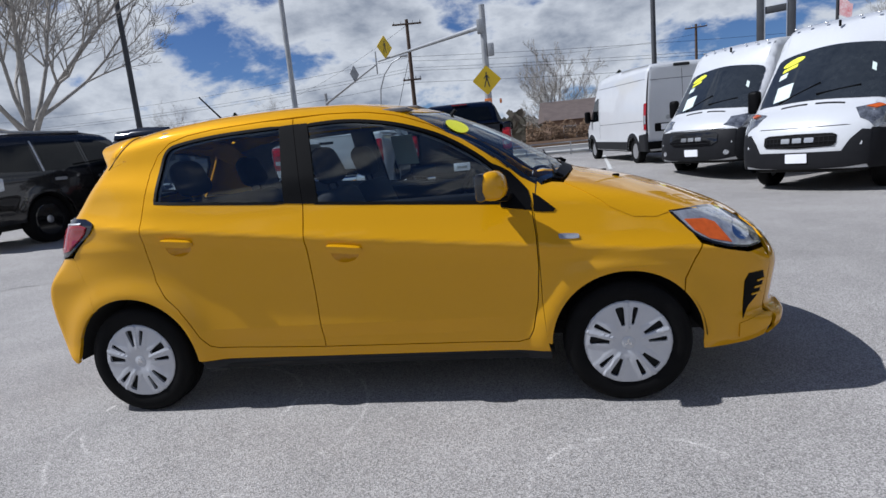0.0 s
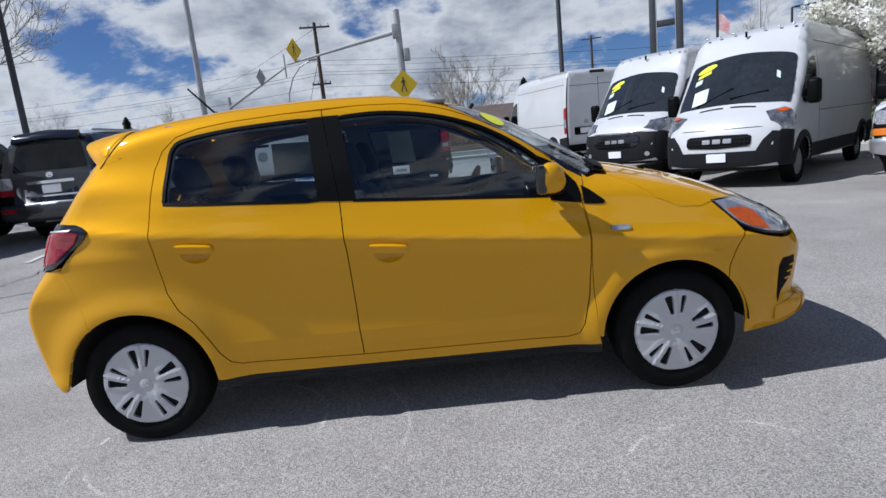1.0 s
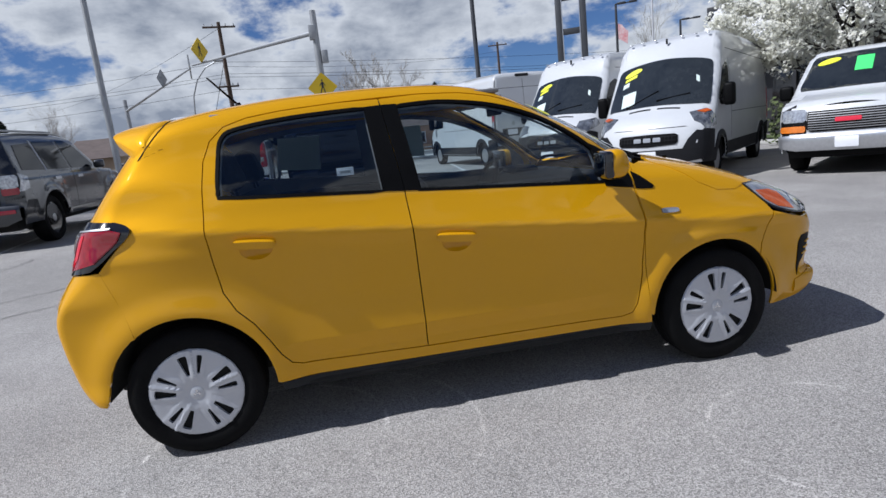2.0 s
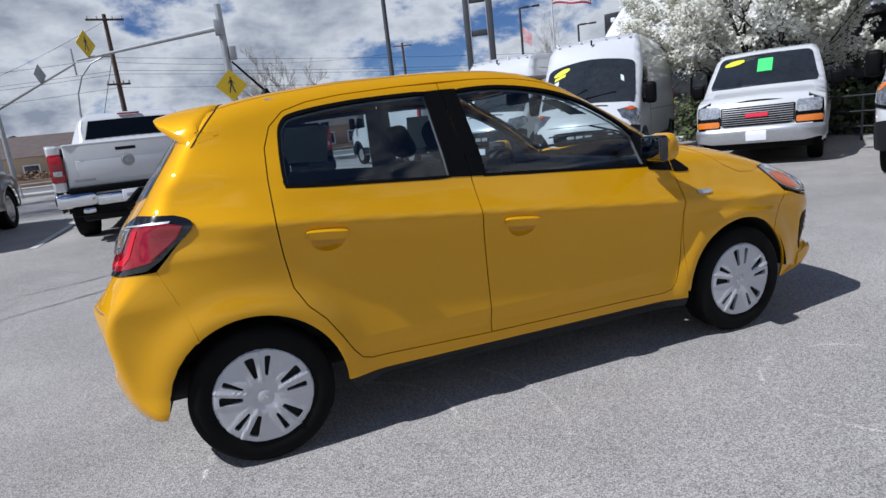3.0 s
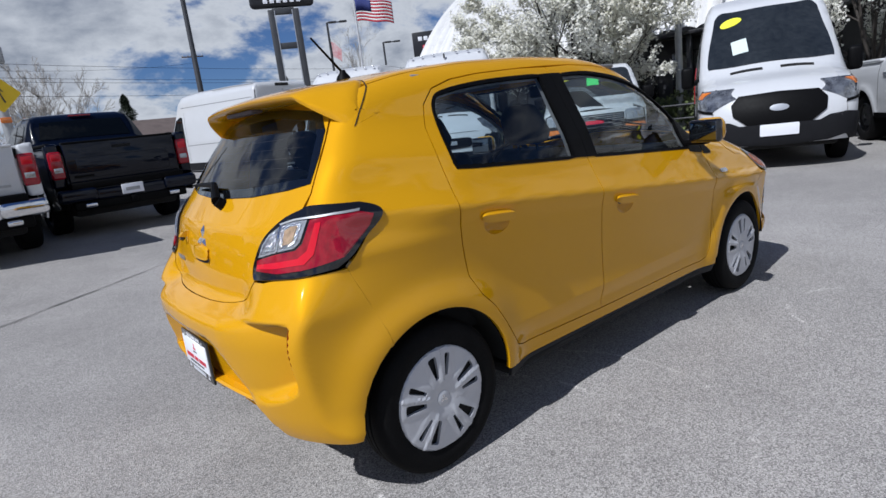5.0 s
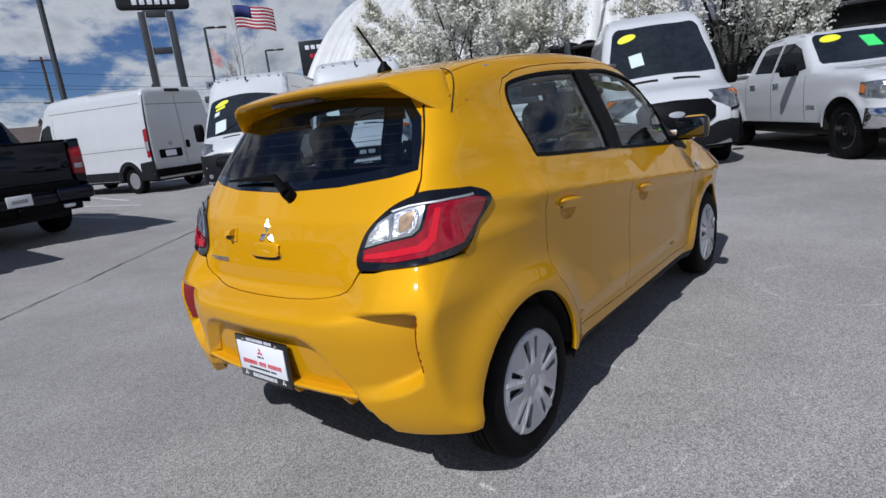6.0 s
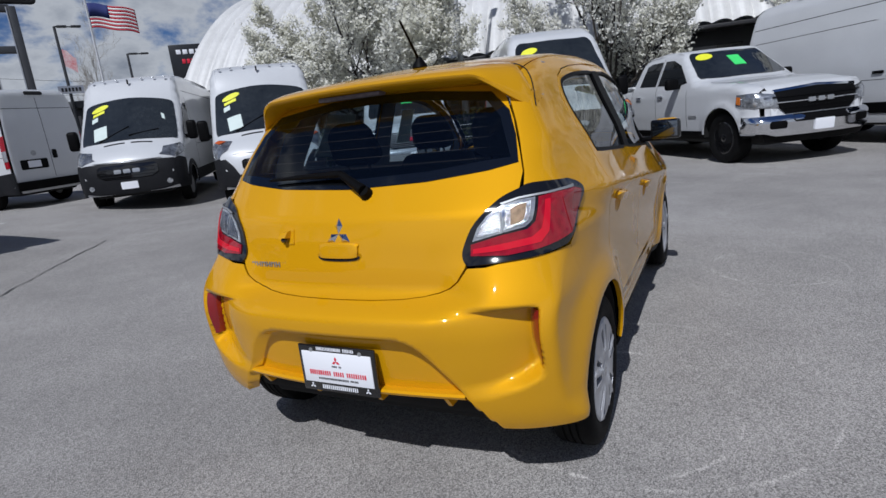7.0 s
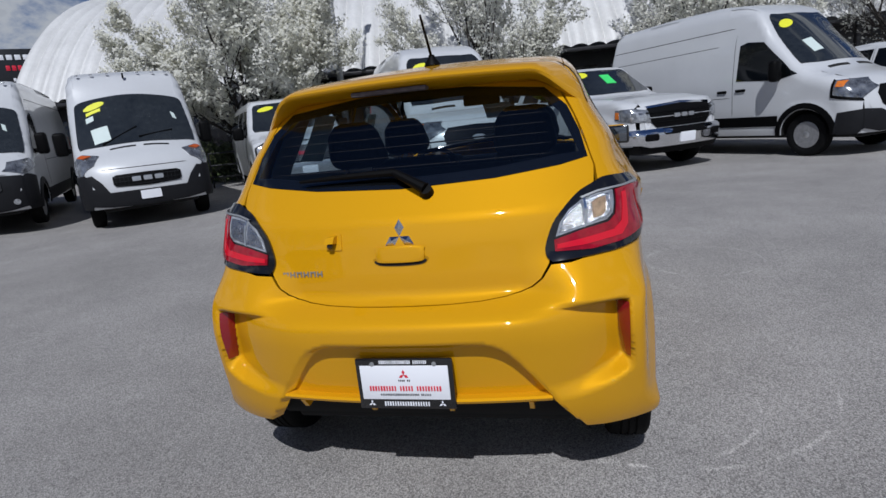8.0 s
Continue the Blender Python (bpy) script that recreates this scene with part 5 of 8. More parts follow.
ws = [(1.51, -0.50), (1.57, -0.35), (1.605, -0.18), (1.615, 0), (1.605, 0.18), (1.57, 0.35), (1.51, 0.50), (1.60, 0.542), (1.8, 0.572), (2.0, 0.612), (2.10, 0.63), (2.20, 0.45), (2.26, 0.2), (2.27, 0), (2.26, -0.2), (2.20, -0.45), (2.10, -0.63), (2.0, -0.612), (1.8, -0.572), (1.60, -0.542)]
wsp = CAR.panel("windscreen", "top", ws, WINDSC, hatch, (), 0.04, out=-0.002, thick=0.0, label="clear windscreen")
wsp.visible_shadow = False
CAR.panel("windscreen_surround", "top", grow(ws, 0.006), GLOSSB, hatch, [grow(ws, -0.022)], 0.02, out=-0.004, thick=0.006)
hood = [(2.30, 0.0), (2.285, 0.25), (2.24, 0.5), (2.215, 0.60), (2.325, 0.668), (2.40, 0.70), (2.5, 0.714), (2.6, 0.706), (2.68, 0.676), (2.78, 0.62), (2.90, 0.54), (3.0, 0.44), (3.06, 0.32), (3.09, 0.16), (3.095, 0.0)]
hood = hood + [(x, -y) for x, y in hood[-2:0:-1]]
CAR.panel("hood", "top", hood, PAINT, hatch, (), 0.025, out=0.002)
CAR.panel("cowl", "top", [(2.205, -0.54), (2.225, -0.5), (2.28, -0.25), (2.295, 0), (2.28, 0.25), (2.225, 0.5), (2.205, 0.54), (2.165, 0.545), (2.18, 0.48), (2.235, 0.2), (2.245, 0), (2.235, -0.2), (2.18, -0.48), (2.165, -0.545)], BLACKP, hatch, (), 0.03, out=0.004, label="black plastic cowl below the windscreen")
for y0, y1 in ((-0.50, 0.08), (-0.02, 0.50)):
    bm = bmesh.new()
    a, b = CAR.at("top", [2.235 - 0.18 * y0 * y0, 2.15 - 0.2 * y1 * y1], [y0, y1])
    b_tube(bm, Vector(a) + Vector((0, 0, 0.012)), Vector(b) + Vector((0, 0, 0.012)), 0.007, 0.005)
    b_tube(bm, Vector(a) + Vector((0.03, 0, -0.004)), Vector(a) + Vector((0, 0, 0.014)), 0.010, 0.008)
    part("windscreen_wiper", bm, BLACKP, hatch)
for y0 in (-0.25, 0.25):
    bm = bmesh.new()
    a = CAR.at("top", [2.50], [y0])[0]
    b_box(bm, Vector(a) + Vector((0, 0, 0.005)), (0.035, 0.022, 0.014), 0.005)
    part("washer_nozzle", bm, BLACKP, hatch)

# nose: bumper, grille, lamps
for flip in (False, True):
    s_ = 1 if flip else -1
    # flank part of the bumper
    CAR.panel("front_bumper", "side", CAR.side(arc(WF, WZ, 0.335, 41, -4, 10)[:] + [(2.79, 0.225), (2.9, 0.222), (3.0, 0.23), (3.07, 0.25), (3.095, 0.34), (3.06, 0.37), (3.075, 0.45), (3.095, 0.60), (3.06, 0.66), (2.98, 0.655), (2.88, 0.68), (2.782, 0.712), (2.742, 0.63), (2.707, 0.565)]), PAINT, hatch, (), 0.02, flip=flip)
    lamp_ = curve([(2.656, 0.858, 1), (2.70, 0.806), (2.745, 0.758), (2.80, 0.722), (2.88, 0.695), (2.98, 0.678), (3.05, 0.682, 1), (3.045, 0.735), (2.98, 0.798), (2.90, 0.836), (2.78, 0.856)], n=4)
    CAR.panel("headlamp", "side", CAR.side(lamp_), GLOSSB, hatch, (), 0.016, out=0.003, flip=flip, label="large clear headlamp with an amber corner")
    CAR.panel("headlamp_lens", "side", CAR.side(grow(lamp_, -0.008)), LENS, hatch, (), 0.016, out=0.0055, thick=0.004, flip=flip)
    CAR.panel("headlamp_amber", "side", CAR.side([(2.715, 0.815), (2.752, 0.768), (2.81, 0.730), (2.90, 0.706), (2.845, 0.790), (2.80, 0.808)]), AMBER2L, hatch, (), 0.016, out=0.0085, thick=0.004, flip=flip)
    CAR.panel("headlamp_bowl", "side", CAR.side(arc(2.955, 0.745, 0.042, 0, 360, 16, 0.036)[:-1]), CHROME, hatch, (), 0.012, out=0.0085, thick=0.004, flip=flip)
    CAR.panel("headlamp_mask", "side", CAR.side([(3.0, 0.700), (3.04, 0.69), (3.04, 0.73), (2.99, 0.785), (2.985, 0.74)]), GLOSSB, hatch, (), 0.012, out=0.0085, thick=0.004, flip=flip)
    CAR.panel("fog_lamp_surround", "side", CAR.side([(2.958, 0.350), (2.985, 0.405), (3.035, 0.455), (3.062, 0.52), (3.055, 0.558), (2.985, 0.556), (2.966, 0.52), (2.962, 0.44)]), BLACKP, hatch, (), 0.014, out=0.003, flip=flip, label="black fog lamp recess")
    for k_ in range(3):
        z_ = 0.452 + 0.030 * k_
        CAR.panel("recess_slat", "side", CAR.side([(3.0 + 0.012 * k_, z_), (3.045 + 0.008 * k_, z_ + 0.004), (3.045 + 0.008 * k_, z_ + 0.012), (3.0 + 0.012 * k_, z_ + 0.008)]), PAINT, hatch, (), 0.012, out=0.008, thick=0.006, flip=flip)
    # jutting corner of the lower lip
    def jut(p, n_, v):
        e_ = np.clip(1 - np.abs(v[:, 1] - (0.285 + 0.40 * (v[:, 0] - 2.95))) / 0.055, 0, 1)
        return p + n_ * (0.002 + 0.006 * step01(0.0, 0.8, e_))[:, None], n_
    CAR.panel("lip_corner", "side", CAR.side([(2.945, 0.262), (3.02, 0.268), (3.085, 0.300), (3.098, 0.352), (3.06, 0.362), (3.0, 0.345), (2.945, 0.328)]), PAINT, hatch, (), 0.010, thick=0.01, flip=flip, shape=jut)
yy = np.linspace(-0.60, 0.60, 13)
fz = [(y, 0.225 + 0.02 * abs(y)) for y in yy] + [(0.63, 0.30), (0.62, 0.36), (0.63, 0.62), (0.58, 0.68), (0.50, 0.72), (0.40, 0.765), (0, 0.79), (-0.40, 0.765), (-0.50, 0.72), (-0.58, 0.68), (-0.63, 0.62), (-0.62, 0.36), (-0.63, 0.30)]
CAR.panel("nose_panel", "front", fz, PAINT, hatch, [[(-0.42, 0.30), (0.42, 0.30), (0.36, 0.52), (-0.36, 0.52)], [(-0.40, 0.63), (0.40, 0.63), (0.44, 0.71), (0, 0.74), (-0.44, 0.71)]], 0.02, out=-0.002)
CAR.panel("lower_grille", "front", [(-0.43, 0.29), (0.43, 0.29), (0.37, 0.53), (-0.37, 0.53)], BLACKP, hatch, (), 0.04, out=-0.015, label="black lower grille")
CAR.panel("upper_grille", "front", [(-0.41, 0.62), (0.41, 0.62), (0.45, 0.715), (0, 0.745), (-0.45, 0.715)], GLOSSB, hatch, (), 0.04, out=-0.01, label="black upper grille")
CAR.panel("grille_bar", "front", [(-0.45, 0.66), (0.45, 0.66), (0.46, 0.68), (-0.46, 0.68)], CHROME, hatch, (), 0.04, out=0.004, label="chrome grille bar")

# tailgate, rear window, spoiler
TG = [(0.0, 0.7168), (0.15, 0.7178), (0.25, 0.7213), (0.32, 0.7278), (0.365, 0.7370), (0.40, 0.7516), (0.4285, 0.7738), (0.455, 0.816), (0.462, 0.865), (0.49, 0.93), (0.545, 0.99), (0.60, 1.035), (0.603, 1.08), (0.585, 1.14), (0.55, 1.24), (0.50, 1.34), (0.40, 1.40), (0.0, 1.41)]
TG = TG + [(-y, z) for y, z in TG[-2:0:-1]]
RG = [(0.0, 1.062), (0.30, 1.072), (0.50, 1.092), (0.586, 1.108), (0.565, 1.19), (0.53, 1.27), (0.46, 1.335), (0.2, 1.365), (0.0, 1.37)]
RG = RG + [(-y, z) for y, z in RG[-2:0:-1]]
CAR.panel("tailgate", "rear", TG, PAINT, hatch, [grow(RG, -0.012)], 0.02)
rg = CAR.panel("rear_screen", "rear", RG, TINT, hatch, (), 0.03, out=0.003, thick=0.004, label="dark rear window with heating wires")
rg.visible_shadow = False
CAR.panel("rear_screen_band", "rear", grow(RG, 0.001), GLOSSB, hatch, [grow(RG, -0.03)], 0.02, out=0.0015, thick=0.0)
for k_ in range(6):
    z0 = 1.13 + 0.032 * k_
    w0 = 0.50 - 0.14 * (z0 - 1.1)
    CAR.panel("heating_wire", "rear", [(-w0, z0), (w0, z0), (w0, z0 + 0.0008), (-w0, z0 + 0.0008)], mat("wire_%d" % 0, (0.045, 0.028, 0.018), 0.6) if k_ == 0 else bpy.data.materials["wire_0"], hatch, (), 0.05, out=-0.002, thick=0.0)
CAR.panel("inner_panel", "rear", [(-0.40, 0.755), (0.40, 0.755), (0.60, 1.0), (0.60, 1.05), (-0.60, 1.05), (-0.60, 1.0)], DARKIN, hatch, (), 0.05, out=-0.02, thick=0.0)


def build_spoiler():
    """Visor lofted across the car: roof edge, trailing lip, underside back to the glass."""
    bm = bmesh.new()
    rows = []
    for y in np.linspace(-0.60, 0.60, 61):
        u = abs(y)
        tip = float(step01(0.42, 0.60, u))
        xr = 0.03 - 0.10 * float(step01(0.46, 0.60, u))
        zr = float(CAR.at("top", [xr], [y])[0][2])
        back = -0.255 + 0.15 * u * u + 0.085 * float(step01(0.45, 0.60, u))
        lip = 1.413 - 0.06 * u * u - 0.085 * tip
        foot = lip - 0.022 - 0.012 * tip
        gx = -0.15 + 0.17 * u * u + 0.03 * tip
        up = 0.006 * (1 - tip)
        prof = [(xr + 0.012, zr - 0.012), (xr + 0.006, zr + 0.001), (xr - 0.02, zr + up), (0.6 * xr + 0.4 * back, 0.6 * zr + 0.4 * lip + 0.012), (0.3 * xr + 0.7 * back, 0.28 * zr + 0.72 * lip + 0.010), (back + 0.012, lip + 0.002), (back, lip - 0.006),
                (back + 0.003, foot + 0.006), (back + 0.014, foot), (0.5 * (back + gx), foot - 0.008), (gx + 0.01, foot - 0.020 - 0.012 * tip), (gx + 0.14, foot + 0.01)]
        melt = float(step01(0.53, 0.60, u)) ** 1.5
        if melt > 0:
            skin = CAR.at("rear", [y] * len(prof), [z for _, z in prof])[:, 0] - 0.003
            prof = [(x * (1 - melt) + max(x, float(k_)) * melt, z) for (x, z), k_ in zip(prof, skin)]
        rows.append([bm.verts.new((x, y, z)) for x, z in prof])
    for A, B in zip(rows, rows[1:]):
        for i in range(len(A) - 1):
            bm.faces.new((A[i], A[i + 1], B[i + 1], B[i]))
    bm.faces.new(rows[0])
    bm.faces.new(rows[-1])
    return part("spoiler", bm, PAINT, hatch, "yellow roof spoiler over the rear window", 50)


spoiler = build_spoiler()
bm = bmesh.new()
b_box(bm, (-0.205, 0.06, 1.377), (0.05, 0.27, 0.016), 0.006)
part("brake_light", bm, mat("brake_lens", (0.16, 0.13, 0.135), 0.55, vary=0.5, scale=60, spec=0.2), spoiler, "high brake light under the spoiler")
# dark joint between the spoiler's ends and the quarter panels
for flip in (False, True):
    seam_ = [(0.035, 1.432), (0.004, 1.400), (-0.030, 1.362), (-0.066, 1.318), (-0.100, 1.272)]
    CAR.panel("spoiler_joint", "side", CAR.side(seam_) + CAR.side([(x_ + 0.006, z_ + 0.003) for x_, z_ in seam_[::-1]]), DARKIN, hatch, (), 0.01, out=0.0025, thick=0.004, flip=flip)
# antenna
bm = bmesh.new()
za = float(CAR.at("top", [0.25], [0.0])[0][2])
b_lathe(bm, [(0.034, 0), (0.030, 0.012), (0.016, 0.030), (0.011, 0.042)], 16, "Z", (0.25, 0, za))
b_tube(bm, (0.25, 0, za + 0.03), (0.118, 0, za + 0.178), 0.006, 0.0045)
part("antenna", bm, BLACKP, hatch, "short black roof antenna")

# rear bumper, wrapped round both corners
BUMP = Shell(car_F, 1.0, 0.1, 2.4, 0.5, 1.2, 1.8)
rb_r = BUMP.flank([(-0.1875, 0.562), (-0.1945, 0.59), (-0.2025, 0.62), (-0.218, 0.665), (-0.2345, 0.71), (-0.252, 0.755), (-0.2705, 0.80), (-0.287, 0.842)])
rb_top = BUMP.corner([(0.60, 0.832), (0.52, 0.815), (0.462, 0.812), (0.4345, 0.7725), (0.405, 0.7495), (0.369, 0.7350), (0.32, 0.7260), (0.25, 0.7195), (0.15, 0.7160), (0.05, 0.7150)])
low = BUMP.corner([(0.434, 0.405), (0.478, 0.345), (0.520, 0.292), (0.60, 0.286)]) + BUMP.flank([(-0.350, 0.286)]) + BUMP.flank([(WR + 0.340 * math.cos(radians(a)), WZ + 0.340 * math.sin(radians(a))) for a in (176, 166, 156, 146, 136, 127)])
half = low + rb_r + rb_top
bump = half + [(-a, z) for a, z in half[::-1]] + [(-0.3, 0.40), (0, 0.40), (0.3, 0.40)]
folds = []
edge_ = ARCH[3:-1] + [(0.0, 0.608)]
edge_ = edge_ + [(-q_, z_) for q_, z_ in edge_[-2::-1]]
for d_ in (-0.0092, 0.0092):
    line = np.array(edge_)
    t_ = np.gradient(line, axis=0)
    t_ /= np.linalg.norm(t_, axis=1)[:, None]
    line = line + np.stack([-t_[:, 1], t_[:, 0]], 1) * d_
    folds.append(BUMP.corner([tuple(p_) for p_ in line]))
    for s_ in (1, -1):
        folds.append(BUMP.corner([(s_ * q_, 0.699 + 0.63 * d_) for q_ in np.linspace(0.40, 0.72, 18)]))
for s_ in (1, -1):
    for e_ in (0.0, 1.0):
        folds.append(BUMP.corner([(s_ * (float(REFL_IN(z_)) * (1 - e_) + 0.695 * e_ + 0.003 * (e_ - 0.5)), z_) for z_ in np.linspace(0.505, 0.680, 14)]))
BUMP.panel("rear_bumper", "wrap", bump, PAINT, hatch, (), 0.0125, thick=0.02, folds=folds)
CAR.panel("inner_panel", "wrap", [(-0.8, 0.40), (0.8, 0.40), (0.95, 0.62), (0.9, 0.80), (-0.9, 0.80), (-0.95, 0.62)], DARKIN, hatch, (), 0.06, out=-0.12, thick=0.0)
# lower lip with small fins
bm = bmesh.new()
rows = []
for y in np.linspace(-0.445, 0.445, 25):
    x0 = -0.592 + 0.17 * y * y
    rows.append([bm.verts.new((x0 + dx, y, z)) for dx, z in ((0.04, 0.420), (0.006, 0.420), (-0.002, 0.414), (0.004, 0.404), (0.055, 0.385), (0.20, 0.37))])
for A, B in zip(rows, rows[1:]):
    for i in range(5):
        bm.faces.new((A[i], A[i + 1], B[i + 1], B[i]))
part("bumper_lip", bm, PAINT, hatch)
for y in (-0.38, -0.13, 0.13, 0.38):
    bm = bmesh.new()
    x0 = -0.582 + 0.17 * y * y
    b_poly(bm, [(x0 - 0.006, 0.402), (x0 + 0.08, 0.382), (x0 + 0.08, 0.366), (x0 + 0.02, 0.366)], 0.014, Matrix.Translation((0, y + 0.007, 0)) @ Matrix.Rotation(radians(90), 4, "X"))
    part("diffuser_fin", bm, PAINT, hatch)
bm = bmesh.new()
b_box(bm, (-0.08, 0, 0.33), (0.7, 1.1, 0.12), 0.03)
part("rear_underside", bm, DARKIN, hatch)

for flip in (False, True):
    # tail lamp in layers: black surround, red body, dark red flank, chrome cells behind a clear inner part
    inner_pts = CAR.corner([(0.466, 0.818), (0.449, 0.836), (0.448, 0.872), (0.480, 0.943), (0.542, 1.002), (0.600, 1.030), (0.64, 1.042)])
    outer_pts = CAR.flank([(-0.192, 1.034), (-0.150, 1.018), (-0.134, 0.998), (-0.152, 0.970), (-0.21, 0.926), (-0.262, 0.884), (-0.315, 0.852)]) + CAR.corner([(0.66, 0.834), (0.61, 0.829), (0.53, 0.822)])
    ring_ = inner_pts + outer_pts
    shape_ = curve([(a_, z_, 1) if k_ in (0, 7, 13) else (a_, z_) for k_, (a_, z_) in enumerate(ring_)], n=4)
    lamp_ob = CAR.panel("tail_lamp", "wrap", shape_, GLOSSB, hatch, (), 0.010, out=0.008, thick=0.02, flip=flip, label="clear and red tail lamp in a black surround")

    def layer(name, pts, material, out, thick=0.004):
        return CAR.panel(name, "wrap", pts, material, lamp_ob, (), 0.008, out=out, thick=thick, flip=flip)
    red_ = CAR.corner([(0.474, 0.846), (0.472, 0.880), (0.56, 0.902), (0.632, 0.914), (0.652, 0.934), (0.656, 1.000), (0.69, 1.006)]) + CAR.flank([(-0.215, 1.006), (-0.168, 0.994), (-0.188, 0.962), (-0.235, 0.922), (-0.290, 0.882)]) + CAR.corner([(0.66, 0.853), (0.58, 0.842)])
    layer("lamp_red", red_, RED, 0.0125)
    layer("lamp_flank", CAR.flank([(-0.292, 0.886), (-0.284, 0.990), (-0.215, 1.002), (-0.174, 0.990), (-0.192, 0.962), (-0.238, 0.924)]), DKRED, 0.0145, 0.003)
    layer("lamp_guide", CAR.corner([(0.480, 0.852), (0.480, 0.866), (0.56, 0.876), (0.645, 0.890), (0.668, 0.912), (0.672, 0.990), (0.684, 0.992), (0.686, 0.900), (0.668, 0.872), (0.56, 0.856)]), REDLIT, 0.0145, 0.003)
    clear = CAR.corner([(0.476, 0.888), (0.490, 0.928), (0.516, 0.960), (0.556, 0.984), (0.604, 0.996), (0.648, 1.000), (0.644, 0.938), (0.626, 0.921), (0.56, 0.908)])
    layer("lamp_clear", clear, LENS, 0.0128)
    layer("lamp_cell", CAR.corner([(0.486, 0.898), (0.497, 0.927), (0.520, 0.954), (0.552, 0.974), (0.558, 0.914)]), REFLECT, 0.0150)
    layer("lamp_cell", CAR.corner([(0.568, 0.917), (0.566, 0.980), (0.604, 0.989), (0.638, 0.992), (0.634, 0.940), (0.620, 0.928)]), REFLECT, 0.0150)
    layer("lamp_bulb", CAR.corner([(0.586, 0.930), (0.584, 0.972), (0.604, 0.982), (0.626, 0.984), (0.622, 0.944), (0.610, 0.934)]), AMBER2 if not flip else REFLECT, 0.0165, 0.003)
    layer("lamp_divider", CAR.corner([(0.559, 0.906), (0.559, 0.984), (0.566, 0.986), (0.566, 0.909)]), CHROME, 0.0180, 0.006)
    layer("lamp_strip", CAR.corner([(0.552, 0.990), (0.602, 1.003), (0.650, 1.008), (0.70, 1.012)]) + CAR.flank([(-0.205, 1.012), (-0.212, 1.006)]) + CAR.corner([(0.70, 1.007), (0.652, 1.003), (0.604, 0.998), (0.558, 0.986)]), STEEL, 0.0150, 0.003)
    s_ = 1 if flip else -1
    zs_ = np.linspace(0.518, 0.690, 12)
    in_ = [float(REFL_IN(z_)) + 0.004 for z_ in zs_]
    xi_ = CAR.at("rear", in_, zs_)[:, 0]
    xo_ = CAR.at("rear", [0.681] * 12, zs_)[:, 0]
    bm = bmesh.new()
    rows = []
    for z_, y_, a_, b_ in zip(zs_, in_, xi_, xo_):
        m_ = 0.5 * (y_ + 0.681)
        rows.append([bm.verts.new(p_) for p_ in ((a_ + 0.02, s_ * y_, z_), (a_ - 0.010, s_ * y_, z_), (0.5 * (a_ + b_) - 0.009, s_ * m_, z_), (b_ - 0.003, s_ * 0.681, z_), (b_ + 0.02, s_ * 0.683, z_))])
    for A, B in zip(rows, rows[1:]):
        for i in range(4):
            bm.faces.new((A[i], A[i + 1], B[i + 1], B[i]))
    bm.faces.new(rows[0])
    bm.faces.new(rows[-1])
    part("reflector", bm, DKRED, hatch, "slim red reflector", 60)

# number plate with its frame, badge, wiper, camera, handle
px = -0.592
plate = thing("number_plate", pose(px, 0.004, 0.478, 90, 0, -90), "white dealer plate in a black frame", "")
plate.parent = hatch
bm = bmesh.new()
b_box(bm, (0, 0, 0), (0.315, 0.172, 0.012), 0.006)
part("plate_frame", bm, GLOSSB, plate)
bm = bmesh.new()
b_box(bm, (0, 0.006, 0.006), (0.285, 0.114, 0.006), 0.002)
part("plate_sheet", bm, PLATEW, plate)


def bars(name, y, z, w, h, n, material, parent, gap=0.3, zoff=0.0098):
    """A row of small upright bars in place of letters."""
    cw = w / n
    bm_ = bmesh.new()
    rnd = random.Random(int(1000 * (abs(y) + w)))
    for i in range(n):
        if rnd.random() < 0.08:
            continue
        ww = cw * (1 - gap) * rnd.uniform(0.7, 1.0)
        b_box(bm_, (-w / 2 + (i + 0.5) * cw, y, zoff), (ww, h * rnd.uniform(0.9, 1), 0.0012))
    return part(name, bm_, material, parent)


bars("lettering", -0.013, 0, 0.235, 0.017, 26, INKR, plate)
bars("lettering", -0.034, 0, 0.165, 0.007, 30, INKK, plate)
bars("lettering", 0.0745, 0, 0.155, 0.012, 24, PLATEW, plate, zoff=0.007)
bars("lettering", -0.0665, 0, 0.150, 0.015, 18, PLATEW, plate, zoff=0.007)
bars("lettering", 0.014, 0, 0.04, 0.006, 7, INKK, plate)
for dx, dy, s_, m_ in ((0, 0.033, 0.016, INKR), (-0.115, -0.066, 0.011, PLATEW), (0.115, -0.066, 0.011, PLATEW)):
    bm = bmesh.new()
    zz = 0.0095 if m_ is INKR else 0.0065
    for a in (90, 210, 330):
        cx, cy = dx + s_ * 0.55 * math.cos(radians(a)), dy + s_ * 0.55 * math.sin(radians(a))
        u = Vector((math.cos(radians(a)), math.sin(radians(a))))
        w = Vector((-u.y, u.x))
        b_poly(bm, [tuple(Vector((cx, cy)) + q) for q in (u * s_ * 0.55, w * s_ * 0.3, -u * s_ * 0.55, -w * s_ * 0.3)], 0.001, Matrix.Translation((0, 0, zz)))
    part("plate_mark", bm, m_, plate)
for dx in (-0.10, 0.10):
    bm = bmesh.new()
    b_lathe(bm, [(0.0075, 0), (0.007, 0.003), (0.003, 0.004)], 12, "Z", (dx, 0.068, 0.006))
    part("plate_screw", bm, STEEL, plate)


def on_rear(y, z, out=0.0):
    p = CAR.at("rear", [y], [z])
    n_ = CAR.normal(p)
    return Vector(p[0] + n_[0] * out), Vector(n_[0])


